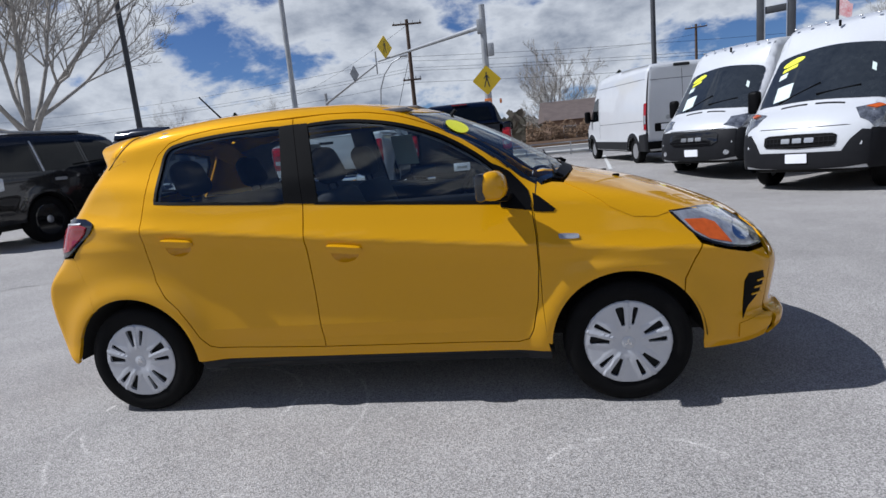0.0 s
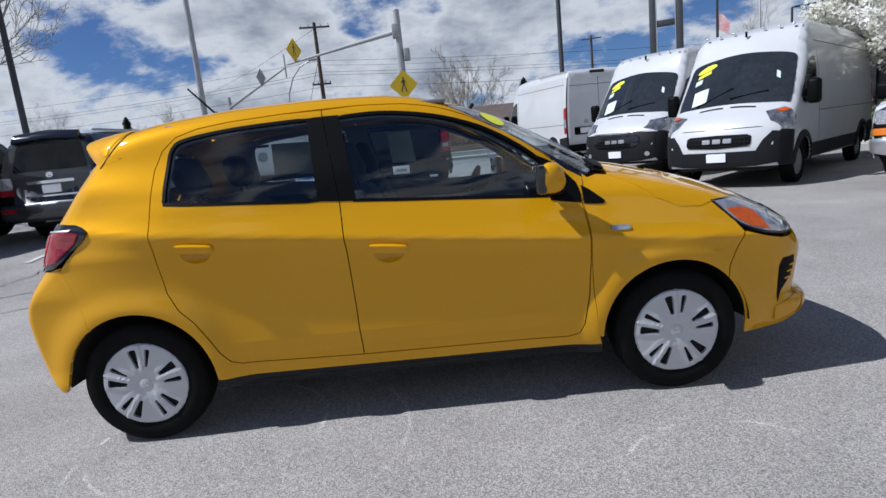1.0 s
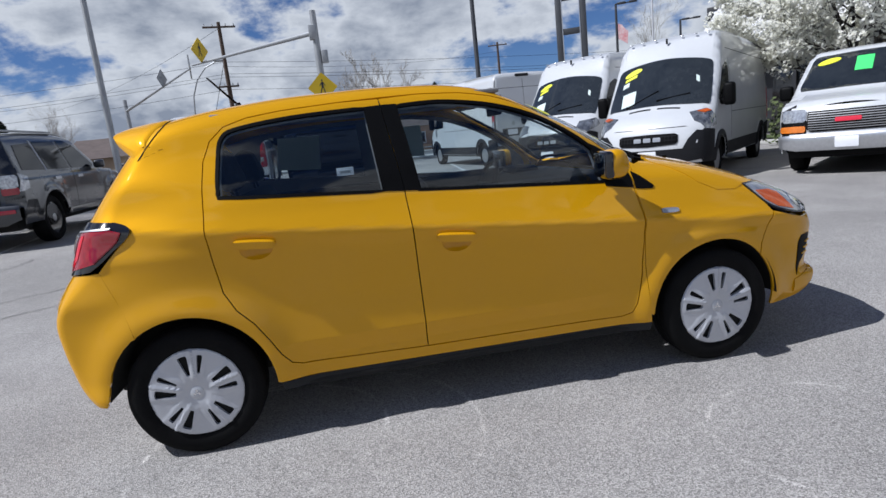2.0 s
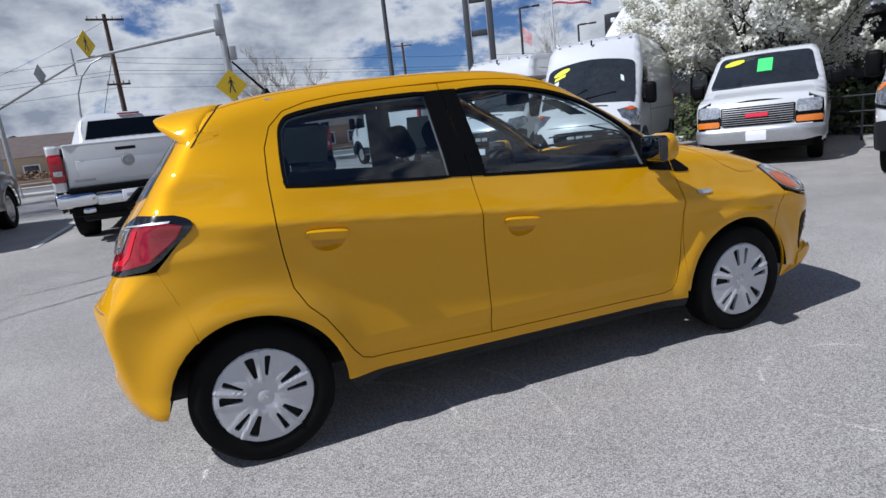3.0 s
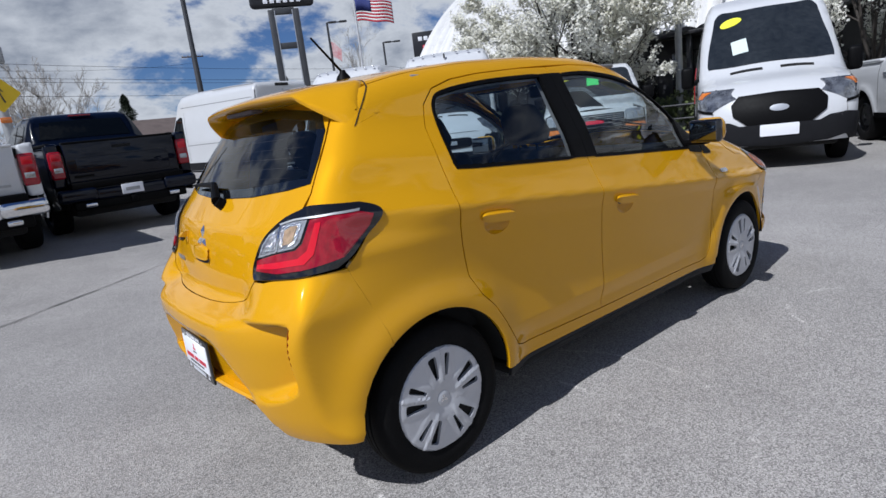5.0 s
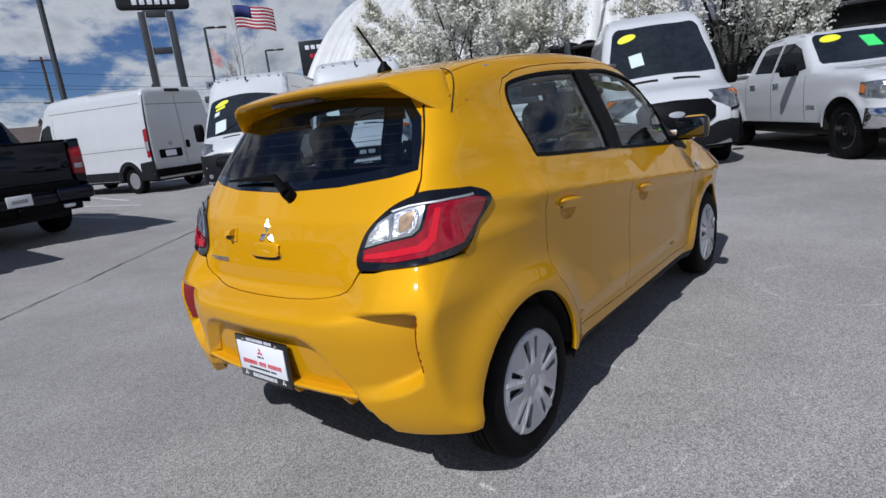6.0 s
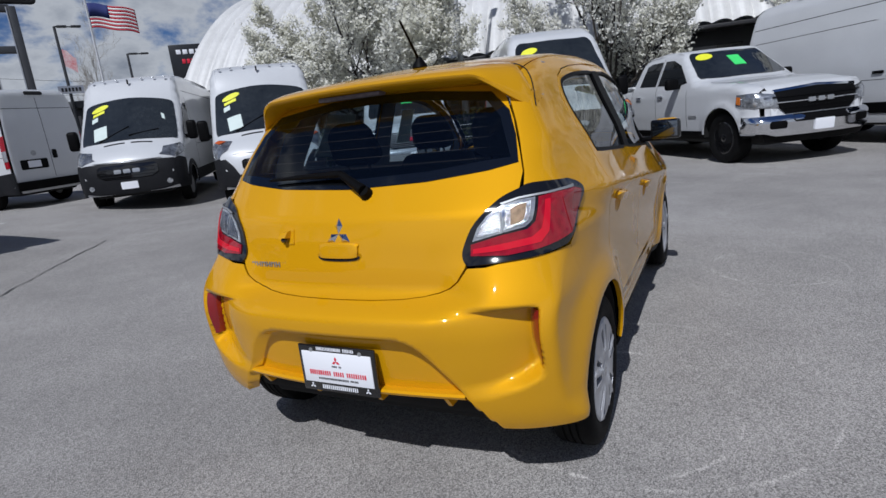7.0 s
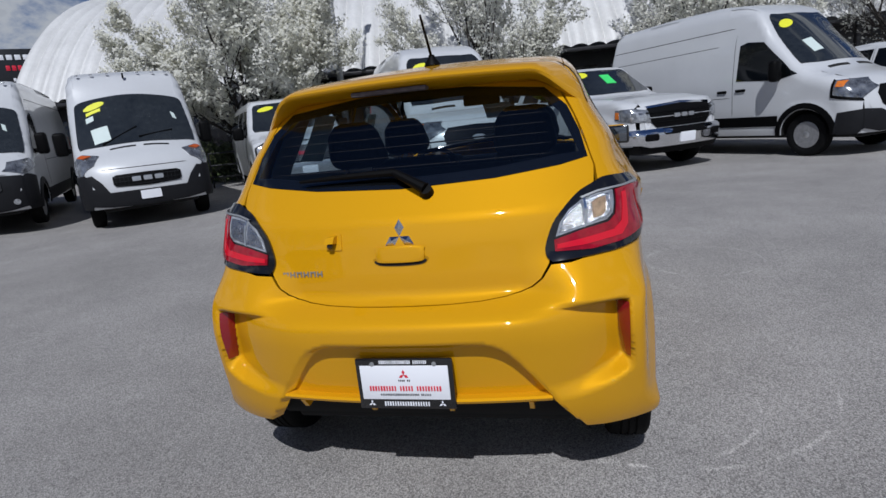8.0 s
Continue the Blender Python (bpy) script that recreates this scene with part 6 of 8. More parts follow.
def rear_frame(y, z, out=0.0):
    """x to the right as seen from behind, y up the panel, z outwards."""
    p, n_ = on_rear(y, z, out)
    xa = Vector((0, -1, 0))
    ya = n_.cross(xa).normalized()
    xa = ya.cross(n_)
    m = Matrix((xa, ya, n_)).transposed().to_4x4()
    m.translation = p
    return m


bm = bmesh.new()
m = rear_frame(0, 0.925)
for a in (90, 210, 330):
    u = Vector((math.cos(radians(a)), math.sin(radians(a)), 0))
    w = Vector((-u.y, u.x, 0))
    pts = [u * 0.0, u * 0.027 + w * 0.0155, u * 0.054, u * 0.027 - w * 0.0155]
    base = [bm.verts.new(m @ q) for q in pts]
    top = bm.verts.new(m @ (u * 0.027 + Vector((0, 0, 0.010))))
    for i in range(4):
        bm.faces.new((base[i], base[(i + 1) % 4], top))
part("badge", bm, CHROME, hatch, "chrome badge of three lozenges", 10)
bm = bmesh.new()
m = rear_frame(0.345, 0.815)
for i in range(6):
    x_ = -0.064 + 0.0256 * i
    for dx_ in (-0.0075, 0.0075):
        b_box(bm, m @ Vector((x_ + dx_, 0, 0.0025)), (0.004, 0.0045, 0.019), 0.001)
    b_box(bm, m @ Vector((x_, 0.006 - 0.006 * (i % 2), 0.0025)), (0.004, 0.016, 0.004), 0.001)
part("name_badge", bm, STEELW, hatch, "small chrome lettering")
def scoop(p, n_, v):
    r2 = np.clip(1 - (v[:, 0] / 0.079) ** 4 - ((v[:, 1] - 0.842) / 0.031) ** 2, 0, 1)
    g_ = n_ + np.stack([0 * r2, v[:, 0] / 0.08 * -0.3, (v[:, 1] - 0.842) / 0.031 * -0.8], 1) * (r2 < 0.95)[:, None]
    return p + n_ * (0.0015 - 0.014 * r2 ** 0.7)[:, None], g_ / np.linalg.norm(g_, axis=1)[:, None]


def grip(p, n_, v):
    e_ = np.clip(1 - (v[:, 0] / 0.0785) ** 6 - ((v[:, 1] - 0.869) / 0.026) ** 6, 0, 1)
    g_ = n_ + np.stack([0 * e_, v[:, 0] / 0.08 * 0.6, (v[:, 1] - 0.869) / 0.026 * 0.6], 1) * (1 - e_)[:, None]
    return p + n_ * (0.006 + 0.008 * e_ ** 0.4)[:, None], g_ / np.linalg.norm(g_, axis=1)[:, None]


CAR.panel("grip_scoop", "rear", curve([(-0.079, 0.862), (0.079, 0.862), (0.079, 0.838), (0.06, 0.818), (0, 0.812), (-0.06, 0.818), (-0.079, 0.838)], n=5), PAINT, hatch, (), 0.006, thick=0.0, shape=scoop)
CAR.panel("grip_slot", "rear", curve([(-0.074, 0.855), (0.074, 0.855), (0.070, 0.839), (0, 0.835), (-0.070, 0.839)], n=4), DARKIN, hatch, (), 0.01, out=0.0035, thick=0.0)
CAR.panel("tailgate_handle", "rear", curve([(-0.078, 0.862), (-0.078, 0.882), (-0.070, 0.894), (0.070, 0.894), (0.078, 0.882), (0.078, 0.862), (0.070, 0.848), (0, 0.845), (-0.070, 0.848)], n=4), PAINT, hatch, (), 0.006, thick=0.016, shape=grip, label="body-coloured tailgate grip")
bm = bmesh.new()
m = rear_frame(0.222, 0.915)
b_poly(bm, [(-0.012, -0.026), (0.027, -0.026), (0.025, 0.026), (0.006, 0.026)], 0.003, m)
# a wedge that rises towards its lower edge
q_ = [m @ Vector(c_) for c_ in ((-0.020, -0.004, 0.002), (0.010, -0.004, 0.002), (0.012, 0.024, 0.002), (-0.016, 0.020, 0.002), (-0.024, -0.006, 0.030), (0.008, -0.006, 0.030), (0.010, 0.016, 0.020), (-0.018, 0.014, 0.022))]
q_ = [bm.verts.new(c_) for c_ in q_]
for f_ in ((0, 1, 2, 3), (4, 5, 6, 7), (0, 1, 5, 4), (1, 2, 6, 5), (2, 3, 7, 6), (3, 0, 4, 7)):
    bm.faces.new([q_[i_] for i_ in f_])
part("camera_housing", bm, PAINT, hatch, "yellow reversing camera housing", 25)
bm = bmesh.new()
b_lathe(bm, [(0.010, 0.0), (0.010, 0.014), (0.006, 0.018), (0.002, 0.018)], 16, "Z")
bm.transform(m @ Matrix.Translation((-0.006, -0.004, 0.014)) @ Matrix.Rotation(radians(60), 4, "X"))
part("camera_lens", bm, GLOSSB, hatch)
bm = bmesh.new()
p0, n0 = on_rear(-0.085, 1.045, 0.028)
p1, n1 = on_rear(0.02, 1.098, 0.03)
p2, n2 = on_rear(0.36, 1.093, 0.024)
b_tube(bm, p0 - n0 * 0.03, p0, 0.024, 0.020, 12)
b_tube(bm, p0, p1, 0.019, 0.013, 10)
b_tube(bm, p1, (p1 + p2) / 2 + n1 * 0.004, 0.013, 0.009, 8)
b_tube(bm, (p1 + p2) / 2 + n1 * 0.004, p2, 0.009, 0.005, 8)
part("rear_wiper", bm, BLACKP, hatch, "black rear wiper resting on the glass")


# wheels
def build_wheel(x, y, left):
    w = thing("wheel", pose(x, y, WZ, 0, 0, 180 if left else 0), "black tyre with a silver wheel cover", "")
    w.parent = hatch
    bm = bmesh.new()
    prof = [(0.178, -0.060), (0.196, -0.072), (0.215, -0.079), (0.240, -0.081), (0.262, -0.076), (0.276, -0.066), (0.282, -0.055), (0.2835, -0.030), (0.2765, -0.028), (0.2765, -0.022), (0.284, -0.020), (0.2845, -0.003), (0.277, -0.002), (0.277, 0.004),
            (0.2845, 0.005), (0.284, 0.022), (0.2765, 0.024), (0.2765, 0.030), (0.2835, 0.032), (0.282, 0.055), (0.276, 0.066), (0.262, 0.076), (0.24, 0.081), (0.215, 0.079), (0.178, 0.06)]
    b_lathe(bm, prof, 72, close=True)
    part("tyre", bm, TYRE, w)
    bm = bmesh.new()
    b_lathe(bm, [(0.186, -0.062), (0.182, -0.045), (0.174, 0.05), (0.06, 0.05), (0.05, -0.03), (0.02, -0.03)], 40)
    part("rim", bm, DARKIN, w, "dark steel rim behind the cover")
    # cover: a shallow dish with paired slots
    slots = []
    for k in range(5):
        a0 = 90 + 72 * k
        for da, r0, r1, w0, w1 in ((10.5, 0.082, 0.168, 0.0075, 0.0195), (-12.5, 0.088, 0.167, 0.0055, 0.0120)):
            a = radians(a0 + da)
            u, t = np.array([math.cos(a), math.sin(a)]), np.array([-math.sin(a), math.cos(a)])
            off = t * (0.004 if da > 0 else -0.002)
            q = [u * r0 - t * w0 + off, u * (r1 - 0.008) - t * w1 * 0.96 + off, u * r1 - t * w1 * 0.82 + off, u * (r1 + 0.002) + off, u * r1 + t * w1 * 0.82 + off, u * (r1 - 0.008) + t * w1 * 0.96 + off, u * r0 + t * w0 + off]
            slots.append([tuple(p) for p in q])
    v, f = region(arc(0, 0, 0.199, 0, 360, 64)[:-1], slots, 0.008)
    r = np.hypot(v[:, 0], v[:, 1])
    an = np.degrees(np.arctan2(v[:, 1], v[:, 0]))
    rel = (an - 90 + 36) % 72 - 36
    dep = -0.083 + 0.012 * (r / 0.199) ** 4 + 0.010 * np.exp(-(r / 0.05) ** 2) - 0.004 * step01(0.13, 0.19, r) + 0.012 * step01(0.190, 0.199, r)
    dep = dep - 0.0045 * step01(3.2, 2.4, np.abs(rel) * r / 0.15) * step01(0.05, 0.07, r)
    curl = np.abs(rel) - (36 - 14 * step01(0.05, 0.17, r))
    dep = dep + 0.003 * step01(-1.2, 1.2, curl) * step01(0.045, 0.07, r)
    cap = np.stack([v[:, 0], dep, v[:, 1]], 1)
    tri = np.cross(cap[f[:, 1]] - cap[f[:, 0]], cap[f[:, 2]] - cap[f[:, 0]])
    f = np.where((tri[:, 1] > 0)[:, None], f[:, ::-1], f)
    verts, faces = [tuple(p) for p in cap], [tuple(int(i) for i in t) for t in f]
    edges = {(int(t[i]), int(t[(i + 1) % 3])) for t in f for i in range(3)}
    for a, b in edges:
        if (b, a) not in edges:
            o = len(verts)
            verts += [tuple(cap[a]), tuple(cap[b]), tuple(cap[b] + (0, 0.014, 0)), tuple(cap[a] + (0, 0.014, 0))]
            faces.append((o + 1, o, o + 3, o + 2))
    ob = obj("wheel_cover", verts, faces, SILVER, w, "silver plastic wheel cover with slots")
    ob.data.set_sharp_from_angle(angle=radians(28))
    bm = bmesh.new()
    b_lathe(bm, [(0.029, -0.070), (0.029, -0.0765), (0.026, -0.0785), (0.002, -0.0785)], 28)
    part("centre_cap", bm, SILVER, w)
    bm = bmesh.new()
    for a in (90, 210, 330):
        u = Vector((math.cos(radians(a)), 0, math.sin(radians(a))))
        t = Vector((-u.z, 0, u.x))
        q = [bm.verts.new(Vector((0, -0.0795, 0)) + z_) for z_ in (u * 0, u * 0.009 + t * 0.005, u * 0.018, u * 0.009 - t * 0.005)]
        bm.faces.new(q)
    part("cap_mark", bm, CHROME, w)
    return w


build_wheel(WR, -0.690, False)
build_wheel(WF, -0.696, False)
build_wheel(WR, 0.690, True)
build_wheel(WF, 0.696, True)
for cx in (WR, WF):
    for s_ in (1, -1):
        bm = bmesh.new()
        a = arc(cx, WZ, 0.345, 178, 2, 26)
        lo = [bm.verts.new((x, s_ * 0.757, z)) for x, z in a]
        hi = [bm.verts.new((x, s_ * 0.48, z)) for x, z in a]
        for i in range(len(a) - 1):
            bm.faces.new((lo[i], lo[i + 1], hi[i + 1], hi[i]))
        bm.faces.new(hi)
        part("wheel_well", bm, DARKIN, hatch)
bm = bmesh.new()
b_box(bm, (1.25, 0, 0.235), (1.75, 1.46, 0.05), 0.02)
b_box(bm, (1.3, 0, 0.28), (3.4, 1.0, 0.08), 0.02)
part("floor_pan", bm, DARKIN, hatch)

# cabin
bm = bmesh.new()
b_box(bm, (1.95, 0, 0.86), (0.42, 1.26, 0.24), 0.09, seg=4)
b_box(bm, (1.80, -0.0, 0.72), (0.3, 0.3, 0.4), 0.05)
part("dashboard", bm, TRIM, hatch, "dark dashboard")
bm = bmesh.new()
b_box(bm, (1.86, 0.36, 0.985), (0.16, 0.30, 0.05), 0.03)
part("dash_hood", bm, TRIM, hatch)
bm = bmesh.new()
R = Matrix.Translation((1.62, 0.36, 0.90)) @ Matrix.Rotation(radians(-65), 4, "Y")
n1_, n2_ = 28, 8
ring = [[R @ Vector(((0.18 + 0.014 * math.cos(2 * math.pi * j / n2_)) * math.cos(2 * math.pi * i / n1_), (0.18 + 0.014 * math.cos(2 * math.pi * j / n2_)) * math.sin(2 * math.pi * i / n1_), 0.014 * math.sin(2 * math.pi * j / n2_))) for j in range(n2_)] for i in range(n1_)]
ring = [[bm.verts.new(p) for p in r_] for r_ in ring]
for i in range(n1_):
    for j in range(n2_):
        bm.faces.new((ring[i][j], ring[(i + 1) % n1_][j], ring[(i + 1) % n1_][(j + 1) % n2_], ring[i][(j + 1) % n2_]))
b_box(bm, R @ Vector((0, 0, 0)), (0.05, 0.30, 0.05), 0.015, Matrix.Rotation(radians(-65), 4, "Y"))
part("steering_wheel", bm, TRIM, hatch)


def build_seat(name, x, y, width, heads):
    bm = bmesh.new()
    b_box(bm, (x, y, 0.52), (0.50, width, 0.16), 0.06, seg=3)
    t = Matrix.Rotation(radians(-20), 4, "Y")
    b_box(bm, (x - 0.30, y, 0.80), (0.14, width * 0.94, 0.56), 0.06, t, 3)
    st = part(name, bm, SEAT, hatch, "dark cloth seat")
    for dy in heads:
        bm = bmesh.new()
        b_box(bm, (x - 0.42, y + dy, 1.19), (0.11, 0.26, 0.20), 0.054, t, 4)
        for v in bm.verts:
            v.co.y = y + dy + (v.co.y - y - dy) * (1 - 0.32 * max(v.co.z - 1.19, 0) / 0.10)
        for e in (-0.06, 0.06):
            b_tube(bm, (x - 0.39, y + dy + e, 1.04), (x - 0.415, y + dy + e, 1.13), 0.007)
        part("headrest", bm, SEAT, st)


build_seat("front_seat", 1.42, -0.36, 0.50, (0,))
build_seat("front_seat", 1.42, 0.36, 0.50, (0,))
build_seat("rear_bench", 0.62, 0, 1.22, (-0.36, 0.36))
bm = bmesh.new()
b_box(bm, (1.62, 0.0, 1.36), (0.03, 0.24, 0.07), 0.012)
b_tube(bm, (1.62, 0, 1.38), (1.67, 0, 1.43), 0.01)
part("inner_mirror", bm, TRIM, hatch)
for y0 in (-0.62, 0.62):
    bm = bmesh.new()
    b_box(bm, (1.05, y0, 0.72), (1.9, 0.08, 0.56), 0.03)
    part("door_lining", bm, TRIM, hatch)
bm = bmesh.new()
b_box(bm, (-0.02, 0, 0.80), (0.5, 1.10, 0.30), 0.05)
part("parcel_shelf", bm, TRIM, hatch)
bm = bmesh.new()
for y0 in (-0.40, 0.40):
    b_box(bm, (0.85, y0, 1.425), (1.3, 0.3, 0.02), 0.008)
b_box(bm, (0.85, 0, 1.45), (1.3, 0.5, 0.02), 0.008)
part("headlining", bm, TRIMG, hatch)
# stickers and papers on the glass
CAR.panel("price_sticker", "top", arc(1.72, -0.42, 0.055, 0, 360, 18, 0.10)[:-1], STICKY, hatch, (), 0.03, out=0.003, thick=0.0, label="yellow oval windscreen sticker")
CAR.panel("window_paper", "side", [(0.33, 1.12), (0.60, 1.10), (0.62, 1.30), (0.36, 1.31)], PAPER, hatch, (), 0.05, out=-0.012, thick=0.0, flip=True, label="white price sheet inside the far window")
CAR.panel("window_paper", "top", [(1.78, -0.16), (1.98, -0.16), (1.98, 0.02), (1.78, 0.02)], PAPER, hatch, (), 0.05, out=-0.014, thick=0.0, label="white sheet behind the windscreen")
CAR.panel("window_paper", "side", [(1.14, 1.12), (1.30, 1.115), (1.28, 1.30), (1.13, 1.30)], PAPER, hatch, (), 0.05, out=-0.012, thick=0.0, flip=True, label="white price sheet inside the far window")


# ---- parked vehicles: local x forwards, rear axle over the origin ----

def body_F(W, top, rear, front, nose=0.10, tail=0.03, crown=0.035, ws=(9, 10), wscurve=0.16, k=0.10, arches=(), kf=0.16):
    def F(x, y, z):
        q = np.abs(y)
        w = W(z)
        for cx, cz, r in arches:
            d = np.hypot(x - cx, z - cz)
            w = w + 0.028 * np.exp(-((d - r - 0.03) / 0.09) ** 2) * (1 - step01(cz + r + 0.05, cz + r + 0.25, z))
        xx = x + wscurve * q * q * step01(ws[0], ws[1], x)
        Ft = (z - (top(xx) - crown * q * q)) * 0.85
        r_ = smax(q - w, Ft, k)
        r_ = smax(r_, (rear(z) + tail * q * q - x), k * 0.8)
        r_ = smax(r_, (x - (front(z) - nose * q * q - 0.12 * q ** 6)), kf)
        return smax(r_, 0.28 - z, 0.03)
    return F


def build_rim_wheel(parent, x, y, r, width, rim, left, rim_r=0.62, spokes=5, face=None):
    w = thing("wheel", pose(x, y, r, 0, 0, 180 if left else 0), "", "")
    w.parent = parent
    bm = bmesh.new()
    h = width / 2
    b_lathe(bm, [(r * rim_r, -h * 0.75), (r * 0.72, -h * 0.95), (r * 0.85, -h), (r * 0.95, -h * 0.9), (r, -h * 0.62), (r, h * 0.62), (r * 0.95, h * 0.9), (r * 0.8, h), (r * rim_r, h * 0.75)], 36, close=True)
    part("tyre", bm, TYRE, w)
    rr = r * rim_r
    bm = bmesh.new()
    b_lathe(bm, [(rr * 1.02, -h * 0.82), (rr * 0.96, -h * 0.86), (rr * 0.90, -h * 0.55), (rr * 0.88, h * 0.2), (rr * 0.3, h * 0.2)], 32)
    part("rim", bm, rim, w)
    bm = bmesh.new()
    for k in range(spokes):
        a = 360 / spokes * k + 90
        u, t = Vector((math.cos(radians(a)), math.sin(radians(a)))), Vector((-math.sin(radians(a)), math.cos(radians(a))))
        q = [u * 0.1 * rr + t * 0.2 * rr, u * 0.95 * rr + t * 0.13 * rr, u * 0.95 * rr - t * 0.13 * rr, u * 0.1 * rr - t * 0.2 * rr]
        b_poly(bm, [tuple(p) for p in q], h * 0.22, Matrix.Translation((0, -h * 0.5, 0)) @ Matrix.Rotation(radians(90), 4, "X"))
    b_lathe(bm, [(rr * 0.30, -h * 0.4), (rr * 0.28, -h * 0.80), (rr * 0.2, -h * 0.86), (rr * 0.02, -h * 0.86)], 20)
    part("spoke_disc", bm, face or rim, w)
    return w


def base_vehicle(name, m, label, category, sh, spec):
    """Body panels, glass, bumpers and wheels from outlines on the shell."""
    v = thing(name, m, label, category, spec.get("group", ""))
    paint, wb, r, hw = spec["paint"], spec["wb"], spec["r"], spec["hw"]
    x0, x1, ztop = spec["x0"], spec["x1"], spec["ztop"]
    ra = r + spec.get("archgap", 0.07)
    yt = spec["yt"]
    st = spec.get("step", 0.07)
    top_edge = sh.edge([(x, yt) for x in np.linspace(x0 + 0.10, spec["xe"], 40)])
    zl = spec.get("zl", 0.36)
    low = [(x0 + 0.08, zl)] + arc(0, r, ra, 180, 0, 18) + arc(wb, r, ra, 180, 0, 18) + [(x1 - 0.22, zl)]
    low = [p for p in low if p[1] >= zl - 1e-6 or abs(p[1] - r) < 0.01]
    low = [(x, max(z, zl)) for x, z in low]
    nose_z = [(x1 - 0.20, 0.6), (x1 - 0.22, spec["znose"] - 0.18)]
    back = [(x0 + 0.07, ztop * 0.75), (x0 + 0.05, ztop * 0.5), (x0 + 0.06, 0.6)]
    ring = sh.side(low + nose_z) + top_edge[::-1] + sh.side(back)
    for flip in (False, True):
        sh.panel("body_side", "side", ring, paint, v, (), st, flip=flip, thick=0.02)
    xs = np.linspace(x0 + 0.04, x1 - 0.12, 24)
    sh.panel("body_top", "top", [(x, -yt - 0.03) for x in xs] + [(x, yt + 0.03) for x in xs[::-1]], paint, v, (), st, out=-0.003, thick=0.0)
    ys = np.linspace(-yt - 0.10, yt + 0.10, 15)
    sh.panel("nose", "front", [(y, zl) for y in ys] + [(y, spec["znose"]) for y in ys[::-1]], paint, v, (), st, out=-0.002, thick=0.0)
    zs = np.linspace(zl, spec["ztail"] - 0.10, 14)
    sides = [(float(spec["W"](z)) - 0.055, z) for z in zs] if "W" in spec else []
    tail = [(-y, z) for y, z in sides[::-1]] + [(y, zl) for y in ys] + sides if sides else [(y, zl) for y in ys]
    sh.panel("tail", "rear", tail + [(y, spec["ztail"] - 0.06 * (abs(y) / yt) ** 4) for y in ys[::-1]], paint, v, (), st, out=-0.002, thick=0.0)
    bm = bmesh.new()
    b_box(bm, ((x0 + x1) / 2, 0, 0.40), (x1 - x0 - 0.5, hw * 1.5, 0.22), 0.05)
    part("chassis", bm, DARKIN, v)
    for cx in (0, wb):
        for s_ in (1, -1):
            bm = bmesh.new()
            a = arc(cx, r, ra + 0.01, 180, 0, 14)
            lo = [bm.verts.new((x, s_ * (hw - 0.03), z)) for x, z in a]
            hi = [bm.verts.new((x, s_ * (hw - 0.42), z)) for x, z in a]
            for i in range(len(a) - 1):
                bm.faces.new((lo[i], lo[i + 1], hi[i + 1], hi[i]))
            bm.faces.new(hi)
            part("wheel_well", bm, DARKIN, v)
            build_rim_wheel(v, cx, s_ * (hw - spec["tw"] / 2 - 0.03), r, spec["tw"], spec.get("rim", STEELW), s_ > 0, spec.get("rim_r", 0.6), spec.get("spokes", 8), spec.get("face"))
    for nm, mode, pts, mt, out, sides, lab in spec["decals"]:
        if mode == "side":
            pts = sh.side(pts)
        for flip in ((False, True) if sides == 2 else (sides == -1,)):
            sh.panel(nm, mode, pts, mt, v, (), st * 0.8 if mode != "side" else st, out=out, thick=out + 0.012, flip=flip, label=lab)
    for nm, c, s, mt, bev, sides in spec.get("boxes", ()):
        for s_ in ((1, -1) if sides == 2 else (1,)):
            bm = bmesh.new()
            b_box(bm, (c[0], c[1] * s_, c[2]), s, bev, seg=3)
            part(nm, bm, mt, v)
    return v


def rect(x0, x1, z0, z1, c=0.05):
    return [(x0 + c, z0), (x1 - c, z0), (x1, z0 + c), (x1, z1 - c), (x1 - c, z1), (x0 + c, z1), (x0, z1 - c), (x0, z0 + c)]


def sym(pts):
    """Mirrors a half outline of (y, z) pairs, y falling to 0 at both ends or not."""
    return pts + [(-y, z) for y, z in pts[::-1]]


def on_lot(x, y, heading, wb):
    """Rear axle at (x, y), all wheels on the sloping lot."""
    a = radians(heading)
    z0, z1 = rise(x, y), rise(x + wb * math.cos(a), y + wb * math.sin(a))
    return pose(x, y, z0, 0, 0, heading) @ pose(0, 0, 0, 0, -math.degrees(math.atan2(z1 - z0, wb)), 0)


def at_front(front_axle, heading, wb):
    a = radians(heading)
    x, y = front_axle[0] - wb * math.cos(a), front_axle[1] - wb * math.sin(a)
    return on_lot(x, y, heading, wb)


def oval(x, y, rx, ry):
    return arc(x, y, rx, 0, 360, 18, ry)[:-1]


# tall cargo vans with a stubby nose
P_W = Table([(0.2, 0.95), (0.4, 1.0), (0.7, 1.02), (1.25, 1.022), (1.9, 0.99), (2.45, 0.93), (2.7, 0.88), (3, 0.8)], 0.05)
P_TOP = Table([(-1.3, 2.64), (-0.9, 2.68), (0.5, 2.74), (2.4, 2.76), (3.25, 2.72), (3.52, 2.62), (3.68, 2.45), (4.52, 1.36), (4.60, 1.30), (4.86, 1.16), (5.0, 0.95), (5.3, 0.5)], 0.05)
P_REAR = Table([(0.2, -1.0), (0.6, -1.02), (1.2, -1.01), (2.0, -0.98), (2.6, -0.93), (2.8, -0.85)], 0.04)
P_FRONT = Table([(0.2, 4.90), (0.4, 4.99), (0.62, 5.0), (0.8, 4.98), (1.0, 4.94), (1.2, 4.82), (1.4, 4.6)], 0.04)
